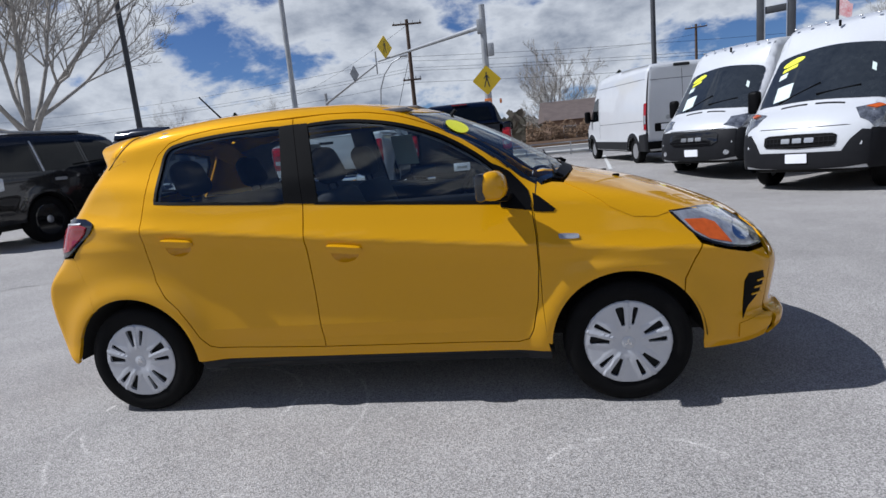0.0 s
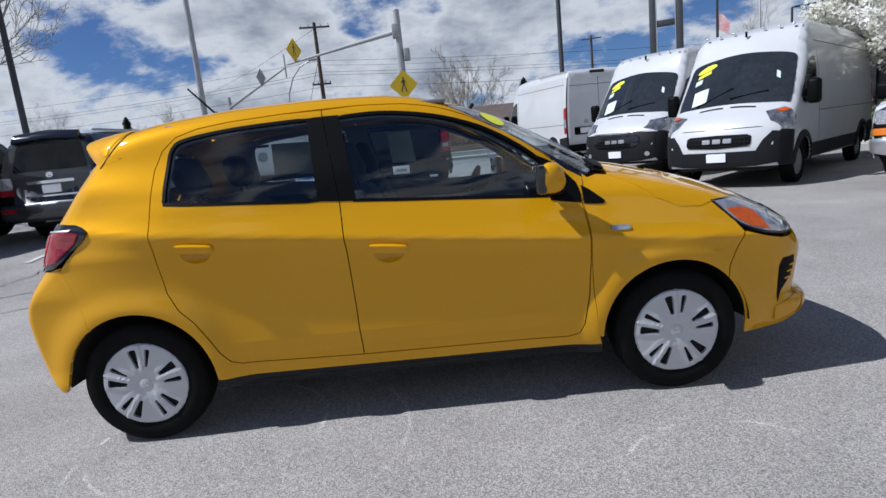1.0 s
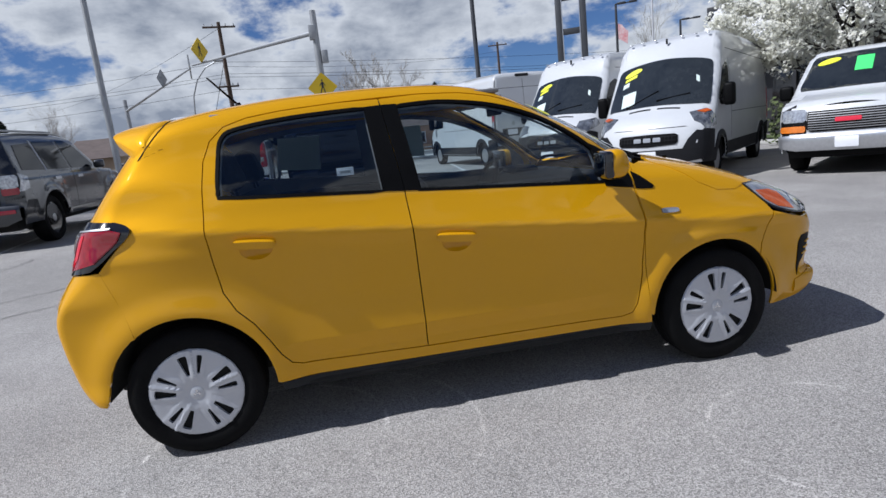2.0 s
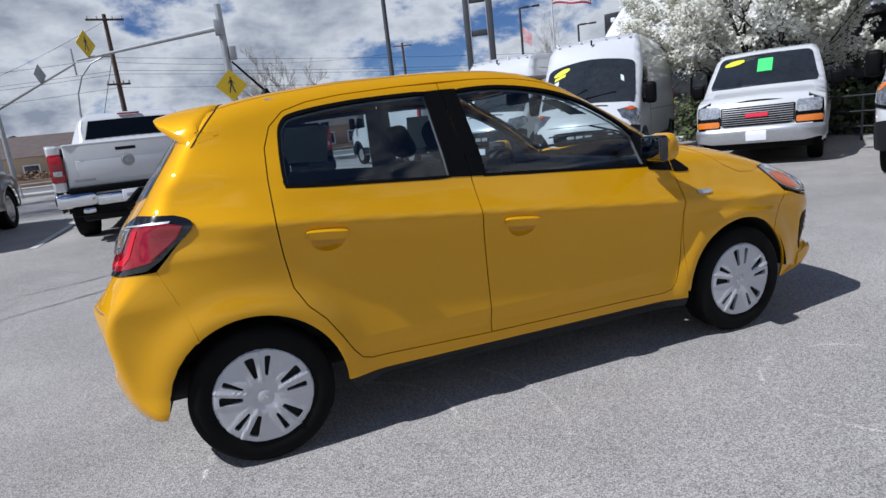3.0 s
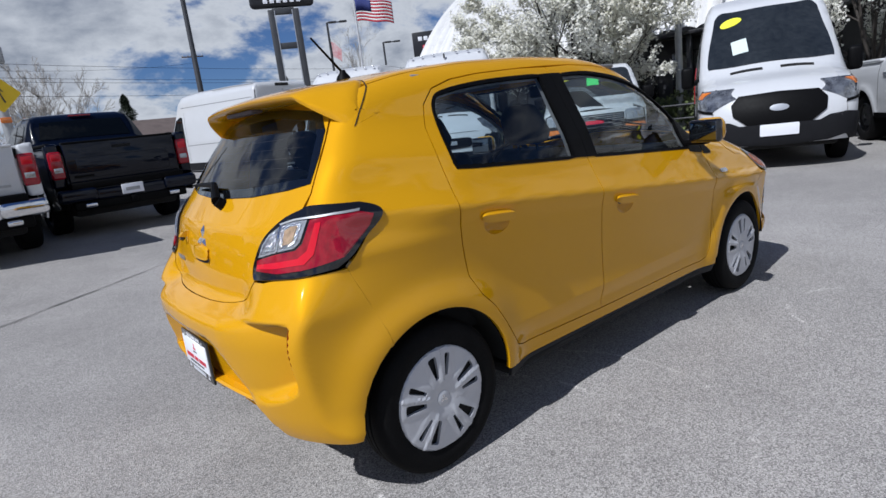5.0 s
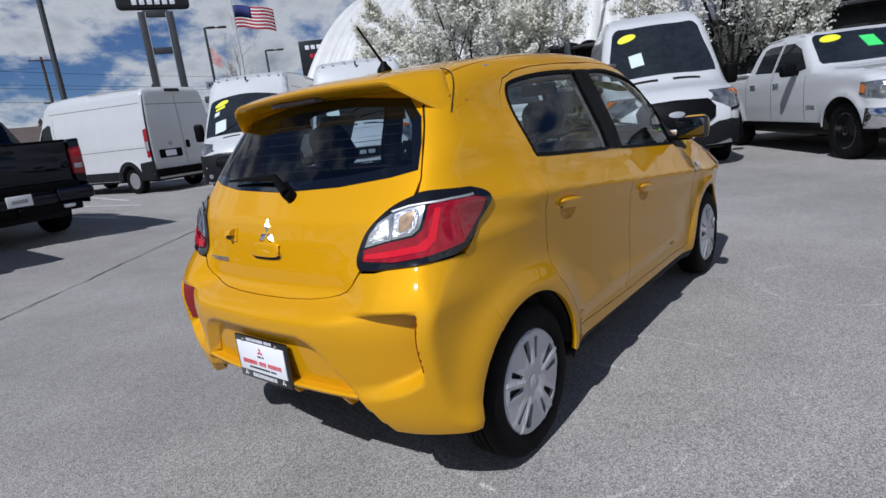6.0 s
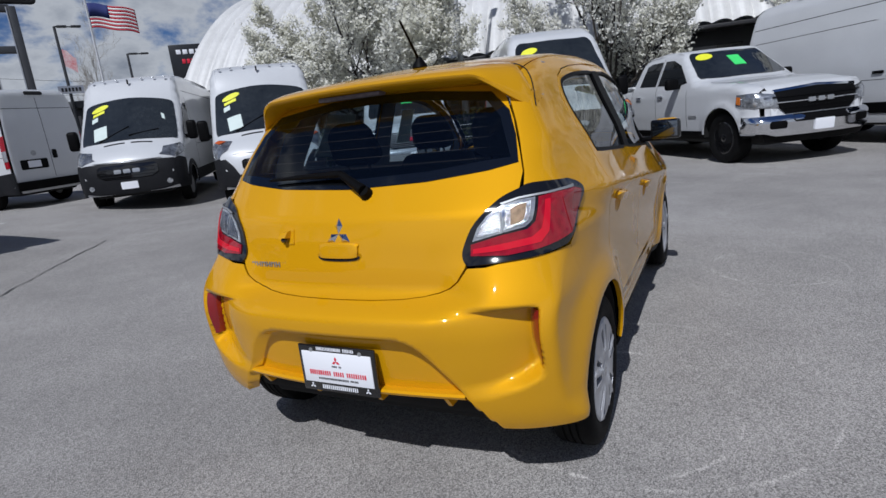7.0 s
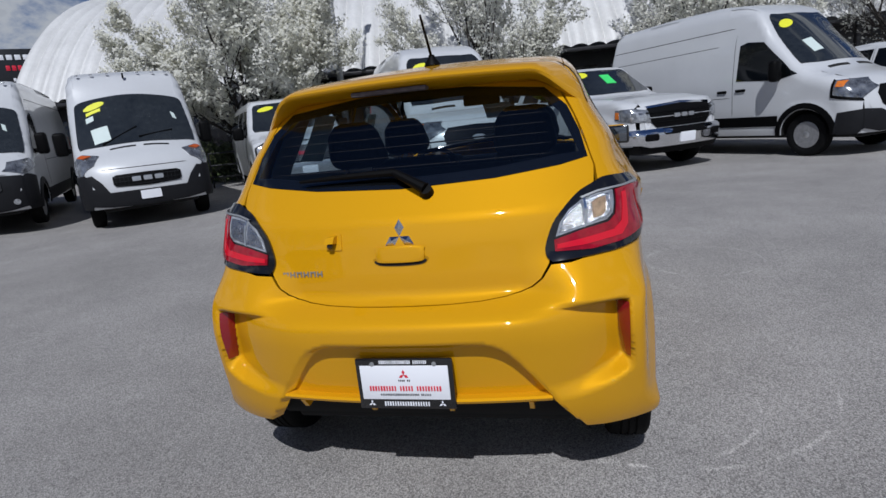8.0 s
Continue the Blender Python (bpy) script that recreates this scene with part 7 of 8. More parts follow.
P_SHELL = Shell(body_F(P_W, P_TOP, P_REAR, P_FRONT, 0.16, 0.02, 0.03, (3.3, 3.8), 0.22, 0.14, ((0, 0.35, 0.40), (4.04, 0.35, 0.40))), 1.4, 0.2, 3.9, 0.7, 0.3)


def tall_van(m, label, nose_style):
    white_nose = nose_style == "white"
    B = CREAM
    half_ = [(3.83, 0.0), (3.815, 0.4), (3.765, 0.79), (3.80, 0.860, 1), (4.0, 0.890), (4.25, 0.915), (4.345, 0.90, 1), (4.45, 0.5), (4.49, 0.0)]
    ws_ = curve(half_ + [(p_[0], -p_[1], *p_[2:]) for p_ in half_[-2:0:-1]], n=4)
    dec = [
        ("windscreen", "top", ws_, DGLASS2, 0.006, 1, "large dark windscreen"),
        ("side_window", "side", [(3.22, 1.32), (3.95, 1.30), (4.12, 1.42), (3.68, 1.98), (3.40, 2.08), (3.26, 2.06)], DGLASS, 0.006, 2, ""),
        ("price_sticker", "top", oval(3.895, -0.56, 0.040, 0.17), STICKY, 0.014, 1, "yellow oval sticker"),
        ("window_sheet", "top", [(4.18, -0.68), (4.38, -0.66), (4.40, -0.40), (4.20, -0.42)], PAPER, 0.012, 1, "white paper sheet"),
        ("sticker_tab", "top", [(3.945, -0.70), (3.945, -0.47), (3.985, -0.47), (3.985, -0.70)], STICKY, 0.012, 1, ""),
        ("small_sheet", "top", [(4.01, -0.72), (4.01, -0.60), (4.075, -0.60), (4.075, -0.72)], PAPER, 0.012, 1, ""),
        ("sill_trim", "side", [(0.46, 0.38), (3.58, 0.38), (3.58, 0.62), (0.46, 0.62)], B, 0.012, 2, "grey side moulding"),
        ("wheel_arch_trim", "side", arc(4.04, 0.35, 0.42, 180, 0, 16) + arc(4.04, 0.35, 0.52, 0, 180, 16), B, 0.016, 2, "grey wheel arch trim"),
        ("wheel_arch_trim", "side", arc(0, 0.35, 0.42, 180, 0, 16) + arc(0, 0.35, 0.52, 0, 180, 16), B, 0.016, 2, "grey wheel arch trim"),
        ("door_seam", "side", [(3.12, 0.66), (3.128, 0.66), (3.128, 2.2), (3.12, 2.2)], DARKIN, 0.002, 2, ""),
        ("door_seam", "side", [(1.75, 0.70), (1.758, 0.70), (1.758, 2.35), (1.75, 2.35)], DARKIN, 0.002, 1, ""),
        # shade of the pressed side creases, drawn as thin dark strips
        ("swage_shade", "side", [(-0.85, 2.28), (3.3, 2.34), (3.3, 2.352), (-0.85, 2.292)], CREAM, 0.001, 2, ""),
        ("swage_shade", "side", [(-0.85, 1.18), (3.1, 1.16), (3.1, 1.172), (-0.85, 1.192)], CREAM, 0.001, 2, ""),
        ("tail_lamp", "side", [(-0.96, 0.95), (-0.86, 0.93), (-0.84, 1.62), (-0.95, 1.66)], RED, 0.012, 2, "upright red tail lamp"),
        ("tail_lamp_white", "side", [(-0.955, 1.10), (-0.87, 1.09), (-0.86, 1.32), (-0.95, 1.33)], LENS, 0.018, 2, ""),
        ("rear_corner_bumper", "side", [(-0.99, 0.36), (-0.46, 0.36), (-0.50, 0.80), (-0.98, 0.84)], B, 0.016, 2, "grey corner bumper"),
        ("rear_step", "rear", [(-0.96, 0.42), (0.96, 0.42), (0.96, 0.62), (-0.96, 0.62)], BLACKP, 0.05, 1, "black rear step"),
        ("plate_recess", "rear", rect(0.12, 0.78, 0.88, 1.10, 0.02), BLACKP, 0.008, 1, ""),
        ("number_plate", "rear", rect(0.30, 0.61, 0.92, 1.07, 0.01), PLATEW, 0.016, 1, "plain white plate"),
        ("rear_door_gap", "rear", [(-0.004, 0.66), (0.004, 0.66), (0.004, 2.5), (-0.004, 2.5)], DARKIN, 0.002, 1, ""),
        ("rear_handle", "rear", rect(-0.16, -0.05, 1.08, 1.28, 0.02), BLACKP, 0.016, 1, ""),
        ("rear_badge", "rear", oval(0.42, 1.24, 0.06, 0.06), STEEL, 0.012, 1, ""),
        ("high_brake_light", "rear", rect(-0.22, 0.22, 2.55, 2.62, 0.02), DARKIN, 0.02, 1, ""),
        # dark strip for the shade in the rear doors' crease
        ("rear_swage_shade", "rear", [(-0.86, 2.24), (0.86, 2.24), (0.86, 2.252), (-0.86, 2.252)], CREAM, 0.001, 1, ""),
    ]
    if white_nose:
        dec += [("front_bumper", "front", sym([(0.0, 0.36), (0.6, 0.38), (0.90, 0.42), (0.90, 0.62), (0.5, 0.62), (0, 0.62)]), B, 0.02, 1, "dark grey front bumper"),
                ("front_corner", "side", [(4.50, 0.36), (4.78, 0.36), (4.86, 0.5), (4.84, 0.80), (4.74, 0.93), (4.52, 0.90), (4.555, 0.6)], B, 0.016, 2, "dark grey bumper corner"),
                ("headlamp", "side", [(4.42, 0.98), (4.72, 0.92), (4.74, 1.08), (4.62, 1.22), (4.46, 1.26)], LAMPD, 0.016, 2, "clear headlamp"),
                ("indicator", "side", [(4.45, 1.215), (4.56, 1.19), (4.57, 1.225), (4.465, 1.25)], AMBER2L, 0.022, 2, ""),
                ("front_corner_face", "front", [(0.58, 0.60), (0.90, 0.60), (0.90, 0.90), (0.80, 0.915), (0.68, 0.78)], B, 0.018, 2, ""),
                ("grille", "front", sym([(0, 0.68), (0.46, 0.70), (0.52, 0.74), (0.52, 0.86), (0.46, 0.89), (0, 0.90)]), BLACKP, 0.012, 1, "black mesh grille"),
                *[("grille_mesh", "front", [(y_, 0.71), (y_ + 0.008, 0.71), (y_ + 0.008, 0.88), (y_, 0.88)], CREAM, 0.016, 1, "") for y_ in np.arange(-0.48, 0.48, 0.06)]]
    else:
        dec += [("front_bumper", "front", sym([(0.0, 0.36), (0.6, 0.38), (0.86, 0.42), (0.86, 0.96), (0.5, 0.98), (0, 0.97)]), B, 0.02, 1, "dark grey front bumper"),
                ("front_corner", "side", [(4.50, 0.36), (4.78, 0.36), (4.86, 0.5), (4.84, 0.90), (4.70, 0.98), (4.50, 0.92), (4.555, 0.6)], B, 0.016, 2, "dark grey bumper corner"),
                ("headlamp", "side", [(4.38, 1.10), (4.74, 0.98), (4.80, 1.06), (4.64, 1.20), (4.42, 1.24)], LAMPD, 0.014, 2, "slim clear headlamp"),
                ("grille", "front", sym([(0, 0.66), (0.44, 0.67), (0.56, 0.74), (0.56, 0.88), (0.50, 0.92), (0, 0.93)]), GLOSSB, 0.034, 1, "black grille"),
                ("fog_lamp", "front", oval(0.72, 0.52, 0.05, 0.05), LENS, 0.034, 2, "")]
    dec += [("hood_seam", "front", [(-0.66, 0.992), (0.66, 0.992), (0.66, 1.0), (-0.66, 1.0)], DARKIN, 0.003, 1, ""),
            ("cowl_slot", "top", [(4.53, 0.06), (4.555, 0.06), (4.54, 0.46), (4.515, 0.46)], CREAM, 0.004, 1, ""),
            ("cowl_slot", "top", [(4.515, -0.46), (4.54, -0.46), (4.555, -0.06), (4.53, -0.06)], CREAM, 0.004, 1, ""),
            ("window_sheet", "top", [(4.02, 0.62), (4.10, 0.64), (4.11, 0.70), (4.03, 0.68)], PAPER, 0.012, 1, "")]
    zb = 0.80
    dec += [("grille_bar", "front", [(-0.50, zb - 0.03 + d), (0.50, zb - 0.03 + d), (0.50, zb - 0.02 + d), (-0.50, zb - 0.02 + d)], CREAM, 0.042 if not white_nose else 0.02, 1, "") for d in (-0.06, 0.0, 0.07)]
    dec += [("grille_letter", "front", rect(-0.235 + 0.17 * i, -0.105 + 0.17 * i, zb - 0.035, zb + 0.035, 0.01), ALLOY, 0.05 if not white_nose else 0.028, 1, "") for i in range(3)]
    dec += [("front_plate", "front", rect(-0.155, 0.155, 0.46, 0.60, 0.01), PLATEW, 0.036, 1, "plain white plate")]
    boxes = [("door_mirror", (4.02, 1.17, 1.48), (0.17, 0.20, 0.40), BLACKP, 0.06, 2), ("mirror_arm", (4.0, 1.06, 1.36), (0.10, 0.18, 0.08), BLACKP, 0.03, 2), ("roof_marker", (3.62, 0.0, 2.60), (0.05, 0.03, 0.10), BLACKP, 0.01, 1)]
    boxes += [("roof_lamp", (3.50, y, 2.665 - 0.03 * y * y), (0.06, 0.05, 0.02), ALLOY, 0.008, 2) for y in (0.25, 0.5, 0.72)]
    v = base_vehicle("cargo_van", m, label, "van", P_SHELL, dict(paint=WHITE, W=P_W, wb=4.04, r=0.35, hw=1.0, x0=-1.0, x1=5.0, ztop=2.6, yt=0.80, xe=4.50, znose=1.10, ztail=2.60, tw=0.22, rim=STEELW, rim_r=0.6, spokes=8, group="white vans in a row", decals=dec, boxes=boxes))
    for y0, y1 in ((-0.55, 0.02), (0.02, 0.58)):
        bm = bmesh.new()
        a, b = P_SHELL.at("top", [4.44, 4.30], [y0, y1])
        b_tube(bm, Vector(a) + Vector((0, 0, 0.03)), Vector(b) + Vector((0, 0, 0.03)), 0.014, 0.01, 6)
        part("wiper", bm, BLACKP, v)
    return v


def head(front_bumper_xy, heading, over):
    a = radians(heading)
    return (front_bumper_xy[0] - over * math.cos(a), front_bumper_xy[1] - over * math.sin(a))


tall_van(at_front((6.90, 7.02), 222, 4.04), "white high-roof cargo van with a white nose and black grille", "white")
tall_van(at_front((6.22, 10.05), 218, 4.04), "white high-roof cargo van with a dark grey nose", "dark")
tall_van(on_lot(6.08, 14.2, 100, 4.04), "white high-roof cargo van parked tail outwards", "dark")

# tall van with a longer hood
T_W = Table([(0.2, 0.94), (0.4, 1.0), (0.8, 1.03), (1.3, 1.03), (1.9, 0.97), (2.45, 0.87), (2.7, 0.80), (3, 0.7)], 0.06)
T_TOP = Table([(-1.4, 2.66), (-0.9, 2.72), (0.5, 2.78), (1.8, 2.77), (2.4, 2.70), (2.72, 2.56), (2.95, 2.36), (3.78, 1.52), (3.95, 1.40), (4.4, 1.27), (4.68, 1.10), (4.78, 0.85), (5, 0.5)], 0.07)
T_REAR = Table([(0.2, -1.15), (0.6, -1.20), (1.2, -1.20), (2.0, -1.15), (2.6, -1.06), (2.8, -0.95)], 0.05)
T_FRONT = Table([(0.2, 4.62), (0.4, 4.74), (0.62, 4.77), (0.9, 4.76), (1.1, 4.70), (1.3, 4.5)], 0.04)
T_SHELL = Shell(body_F(T_W, T_TOP, T_REAR, T_FRONT, 0.20, 0.03, 0.03, (2.6, 3.1), 0.25, 0.16, ((0, 0.36, 0.42), (3.75, 0.36, 0.42))), 1.45, 0.2, 3.4, 0.7, 0.3)


def hood_van(m, label, dual):
    B = CREAM
    half_ = [(2.83, 0.0), (2.82, 0.4), (2.79, 0.64), (2.86, 0.74, 1), (3.2, 0.83), (3.46, 0.87), (3.56, 0.86, 1), (3.70, 0.5), (3.75, 0.0)]
    ws_ = curve(half_ + [(p_[0], -p_[1], *p_[2:]) for p_ in half_[-2:0:-1]], n=4)
    dec = [("windscreen", "top", ws_, DGLASS2, 0.006, 1, "large dark windscreen"),
           ("side_window", "side", [(2.42, 1.36), (3.20, 1.30), (3.58, 1.38), (3.30, 1.62), (2.92, 1.98), (2.60, 2.02), (2.45, 1.98)], DGLASS, 0.006, 2, ""),
           ("price_sticker", "top", oval(2.98, -0.50, 0.06, 0.16), STICKY, 0.014, 1, "yellow oval sticker"),
           ("window_sheet", "top", [(3.30, -0.52), (3.52, -0.50), (3.53, -0.28), (3.31, -0.30)], PAPER, 0.012, 1, "white paper sheet"),
           ("sill_trim", "side", [(0.48, 0.52), (3.26, 0.52), (3.26, 0.70), (0.48, 0.70)], BLACKP, 0.012, 2, "black side moulding"),
           ("wheel_arch_trim", "side", arc(3.75, 0.36, 0.44, 180, 0, 16) + arc(3.75, 0.36, 0.53, 0, 180, 16), BLACKP, 0.016, 2, "black wheel arch trim"),
           ("wheel_arch_trim", "side", arc(0, 0.36, 0.44, 180, 0, 16) + arc(0, 0.36, 0.53, 0, 180, 16), BLACKP, 0.016, 2, "black wheel arch trim"),
           ("front_bumper", "front", sym([(0.0, 0.36), (0.6, 0.38), (0.84, 0.44), (0.86, 0.74), (0.62, 0.72), (0.50, 0.66), (0, 0.66)]), B, 0.02, 1, "dark grey front bumper"),
           ("front_corner", "side", [(4.22, 0.36), (4.5, 0.36), (4.62, 0.5), (4.60, 0.74), (4.28, 0.70)], B, 0.016, 2, "dark grey bumper corner"),
           ("grille", "front", sym([(0, 0.66), (0.40, 0.66), (0.58, 0.80), (0.60, 0.96), (0.50, 1.08), (0, 1.10)]), BLACKP, 0.014, 1, "black honeycomb grille"),
           ("grille_mark", "front", oval(0, 0.88, 0.12, 0.045), ALLOY, 0.024, 1, ""),
           ("headlamp", "side", [(4.20, 0.98), (4.54, 0.90), (4.58, 1.06), (4.42, 1.20), (4.20, 1.20)], LAMPD, 0.016, 2, "clear headlamp"),
           ("headlamp_rim", "side", [(4.16, 0.94), (4.56, 0.86), (4.54, 0.90), (4.20, 0.98), (4.20, 1.20), (4.16, 1.22)], BLACKP, 0.012, 2, ""),
           ("indicator", "side", [(4.22, 1.10), (4.32, 1.09), (4.32, 1.18), (4.22, 1.18)], AMBER, 0.02, 2, ""),
           ("front_plate", "front", rect(-0.24, 0.24, 0.50, 0.66, 0.01), PLATEW, 0.034, 1, "plain white plate"),
           ("hood_slot", "top", [(3.84, 0.12), (3.89, 0.12), (3.84, 0.56), (3.79, 0.56)], DARKIN, 0.006, 1, ""),
           ("hood_slot", "top", [(3.84, -0.56), (3.79, -0.56), (3.84, -0.12), (3.89, -0.12)], DARKIN, 0.006, 1, ""),
           ("door_seam", "side", [(2.34, 0.72), (2.348, 0.72), (2.348, 2.18), (2.34, 2.18)], DARKIN, 0.002, 2, ""),
           # crease shade along the flank, put in as flush dark strips
           ("swage_shade", "side", [(-1.0, 2.26), (2.3, 2.30), (2.3, 2.312), (-1.0, 2.272)], CREAM, 0.001, 2, ""),
           ("swage_shade", "side", [(-0.9, 1.98), (2.0, 2.02), (2.0, 2.03), (-0.9, 1.99)], CREAM, 0.001, 2, ""),
           ("swage_shade", "side", [(-0.9, 1.08), (2.3, 1.06), (2.3, 1.07), (-0.9, 1.09)], CREAM, 0.001, 2, ""),
           ("door_handle", "side", rect(2.42, 2.62, 1.16, 1.21, 0.01), BLACKP, 0.02, 2, ""),
           ("door_handle", "side", rect(2.02, 2.22, 1.16, 1.21, 0.01), BLACKP, 0.02, 2, ""),
           ("tail_lamp", "side", [(-1.15, 0.95), (-1.05, 0.94), (-1.03, 1.75), (-1.13, 1.78)], RED, 0.012, 2, "upright red tail lamp")]
    boxes = [("door_mirror", (3.30, 1.18, 1.46), (0.16, 0.20, 0.36), BLACKP, 0.06, 2), ("mirror_arm", (3.28, 1.06, 1.38), (0.10, 0.20, 0.10), BLACKP, 0.03, 2)]
    v = base_vehicle("cargo_van", m, label, "van", T_SHELL, dict(paint=WHITE, wb=3.75, r=0.36, hw=1.02, x0=-1.2, x1=4.77, ztop=2.6, yt=0.74, xe=4.2, znose=1.14, ztail=2.6, tw=0.22, rim=STEELW, rim_r=0.6, spokes=8, face=ALLOY if dual else STEELW, group="white vans in a row", decals=dec, boxes=boxes))
    return v


hood_van(at_front((8.72, 1.42), 207, 3.75), "white high-roof van with a black honeycomb grille", False)
hood_van(at_front((9.25, -5.25), 216, 3.75), "long white high-roof van with black side mouldings", True)

# lower van with an upright chrome-edged grille
S_W = Table([(0.2, 0.94), (0.5, 0.99), (0.9, 1.005), (1.2, 1.0), (1.6, 0.93), (2.0, 0.82), (2.2, 0.7)], 0.05)
S_TOP = Table([(-1.3, 2.0), (-0.8, 2.04), (0.5, 2.07), (2.4, 2.06), (2.78, 2.02), (2.95, 1.93), (3.58, 1.36), (3.72, 1.30), (4.2, 1.20), (4.32, 1.10), (4.36, 0.9), (4.6, 0.5)], 0.045)
S_REAR = Table([(0.2, -1.2), (1.2, -1.22), (2.0, -1.12)], 0.05)
S_FRONT = Table([(0.2, 4.30), (0.45, 4.40), (0.62, 4.42), (0.66, 4.36), (0.9, 4.36), (1.1, 4.34), (1.3, 4.2)], 0.025)
S_SHELL = Shell(body_F(S_W, S_TOP, S_REAR, S_FRONT, 0.06, 0.03, 0.03, (2.6, 3.0), 0.16, 0.10, ((0, 0.37, 0.42), (3.43, 0.37, 0.42)), kf=0.10), 1.2, 0.2, 3.3, 0.7, 0.3)
dec = [("windscreen", "top", curve([(2.91, 0.0), (2.90, 0.4), (2.87, 0.68), (2.93, 0.76, 1), (3.2, 0.82), (3.36, 0.86), (3.44, 0.84, 1), (3.54, 0.5), (3.58, 0.0), (3.54, -0.5), (3.44, -0.84, 1), (3.36, -0.86), (3.2, -0.82), (2.93, -0.76, 1), (2.87, -0.68), (2.90, -0.4)], n=4), DGLASS2, 0.006, 1, "dark windscreen"),
       ("price_sticker", "top", oval(3.02, -0.50, 0.05, 0.17), STICKY, 0.014, 1, "yellow oval sticker"),
       ("green_tag", "top", [(3.04, -0.10), (3.30, -0.10), (3.30, 0.14), (3.04, 0.14)], STICKG, 0.014, 1, "bright green price tag"),
       ("side_window", "side", [(2.35, 1.30), (3.05, 1.26), (3.30, 1.34), (2.85, 1.82), (2.38, 1.84)], DGLASS, 0.006, 2, ""),
       ("side_window", "side", rect(1.1, 2.15, 1.28, 1.84, 0.06), DGLASS, 0.006, 2, ""),
       ("side_window", "side", rect(-0.9, 0.9, 1.28, 1.84, 0.06), DGLASS, 0.006, 2, ""),
       ("grille", "front", sym([(0, 0.70), (0.50, 0.70), (0.56, 0.74), (0.56, 1.02), (0, 1.02)]), BLACKP, 0.02, 1, "black slatted grille"),
       ("grille_mark", "front", rect(-0.17, 0.17, 0.84, 0.90, 0.01), INKR, 0.045, 1, "red lettering bar"),
       ("headlamp", "front", rect(0.58, 0.93, 0.86, 1.06, 0.03), LENS, 0.02, 2, "clear headlamp"),
       ("headlamp_mask", "front", rect(0.57, 0.955, 0.68, 0.90, 0.02), BLACKP, 0.014, 2, ""),
       ("indicator", "front", rect(0.58, 0.95, 0.70, 0.80, 0.02), AMBER, 0.024, 2, "amber indicator"),
       ("front_bumper", "front", sym([(0, 0.42), (0.7, 0.42), (0.93, 0.46), (0.95, 0.63), (0, 0.64)]), ALLOY, 0.05, 1, "bright steel bumper"),
       ("bumper_corner", "side", [(3.90, 0.44), (4.36, 0.44), (4.36, 0.63), (3.90, 0.62)], ALLOY, 0.02, 2, ""),
       ("air_dam", "front", sym([(0, 0.30), (0.8, 0.30), (0.85, 0.42), (0, 0.42)]), BLACKP, 0.02, 1, ""),
       ("front_plate", "front", rect(-0.155, 0.155, 0.46, 0.60, 0.01), PLATEW, 0.066, 1, "plain white plate"),
       ("door_seam", "side", [(2.25, 0.5), (2.258, 0.5), (2.258, 1.9), (2.25, 1.9)], DARKIN, 0.002, 2, "")]
dec += [("grille_bar", "front", [(-0.54, z), (0.54, z), (0.54, z + 0.012), (-0.54, z + 0.012)], STEELW, 0.032, 1, "") for z in np.arange(0.73, 1.0, 0.036)]
base_vehicle("passenger_van", at_front((9.32, 5.12), 216, 3.43), "white older van with a bright bumper and green price tag", "van", S_SHELL,
             dict(paint=WHITE, wb=3.43, r=0.37, hw=0.99, x0=-1.2, x1=4.38, ztop=1.98, yt=0.72, xe=4.1, znose=1.10, ztail=1.95, tw=0.24, rim=STEELW, group="white vans in a row", decals=dec,
                  boxes=[("door_mirror", (3.10, 1.14, 1.36), (0.12, 0.22, 0.26), BLACKP, 0.05, 2), ("mirror_arm", (3.10, 1.02, 1.30), (0.06, 0.12, 0.06), BLACKP, 0.02, 2)]))

# pickups
K_W = Table([(0.2, 0.92), (0.5, 0.98), (0.8, 1.0), (1.15, 1.0), (1.3, 0.97), (1.6, 0.86), (1.9, 0.74), (2.1, 0.6)], 0.04)
K_TOP = Table([(-1.4, 1.40), (0.60, 1.42), (0.62, 1.46), (0.78, 1.86), (0.95, 1.93), (1.5, 1.965), (2.1, 1.93), (2.25, 1.88), (2.98, 1.37), (3.1, 1.33), (4.0, 1.26), (4.45, 1.17), (4.60, 1.02), (4.9, 0.5)], 0.04)
K_REAR = Table([(0.2, -1.12), (0.45, -1.14), (0.75, -1.14), (0.8, -1.06), (1.4, -1.05)], 0.02)
K_FRONT = Table([(0.2, 4.50), (0.45, 4.62), (0.66, 4.64), (0.70, 4.56), (1.0, 4.56), (1.2, 4.45)], 0.02)
K_SHELL = Shell(body_F(K_W, K_TOP, K_REAR, K_FRONT, 0.14, 0.02, 0.02, (2.0, 2.4), 0.16, 0.07, ((0, 0.41, 0.47), (3.67, 0.41, 0.47)), kf=0.12), 1.2, 0.0, 3.3, 0.7, 0.3)


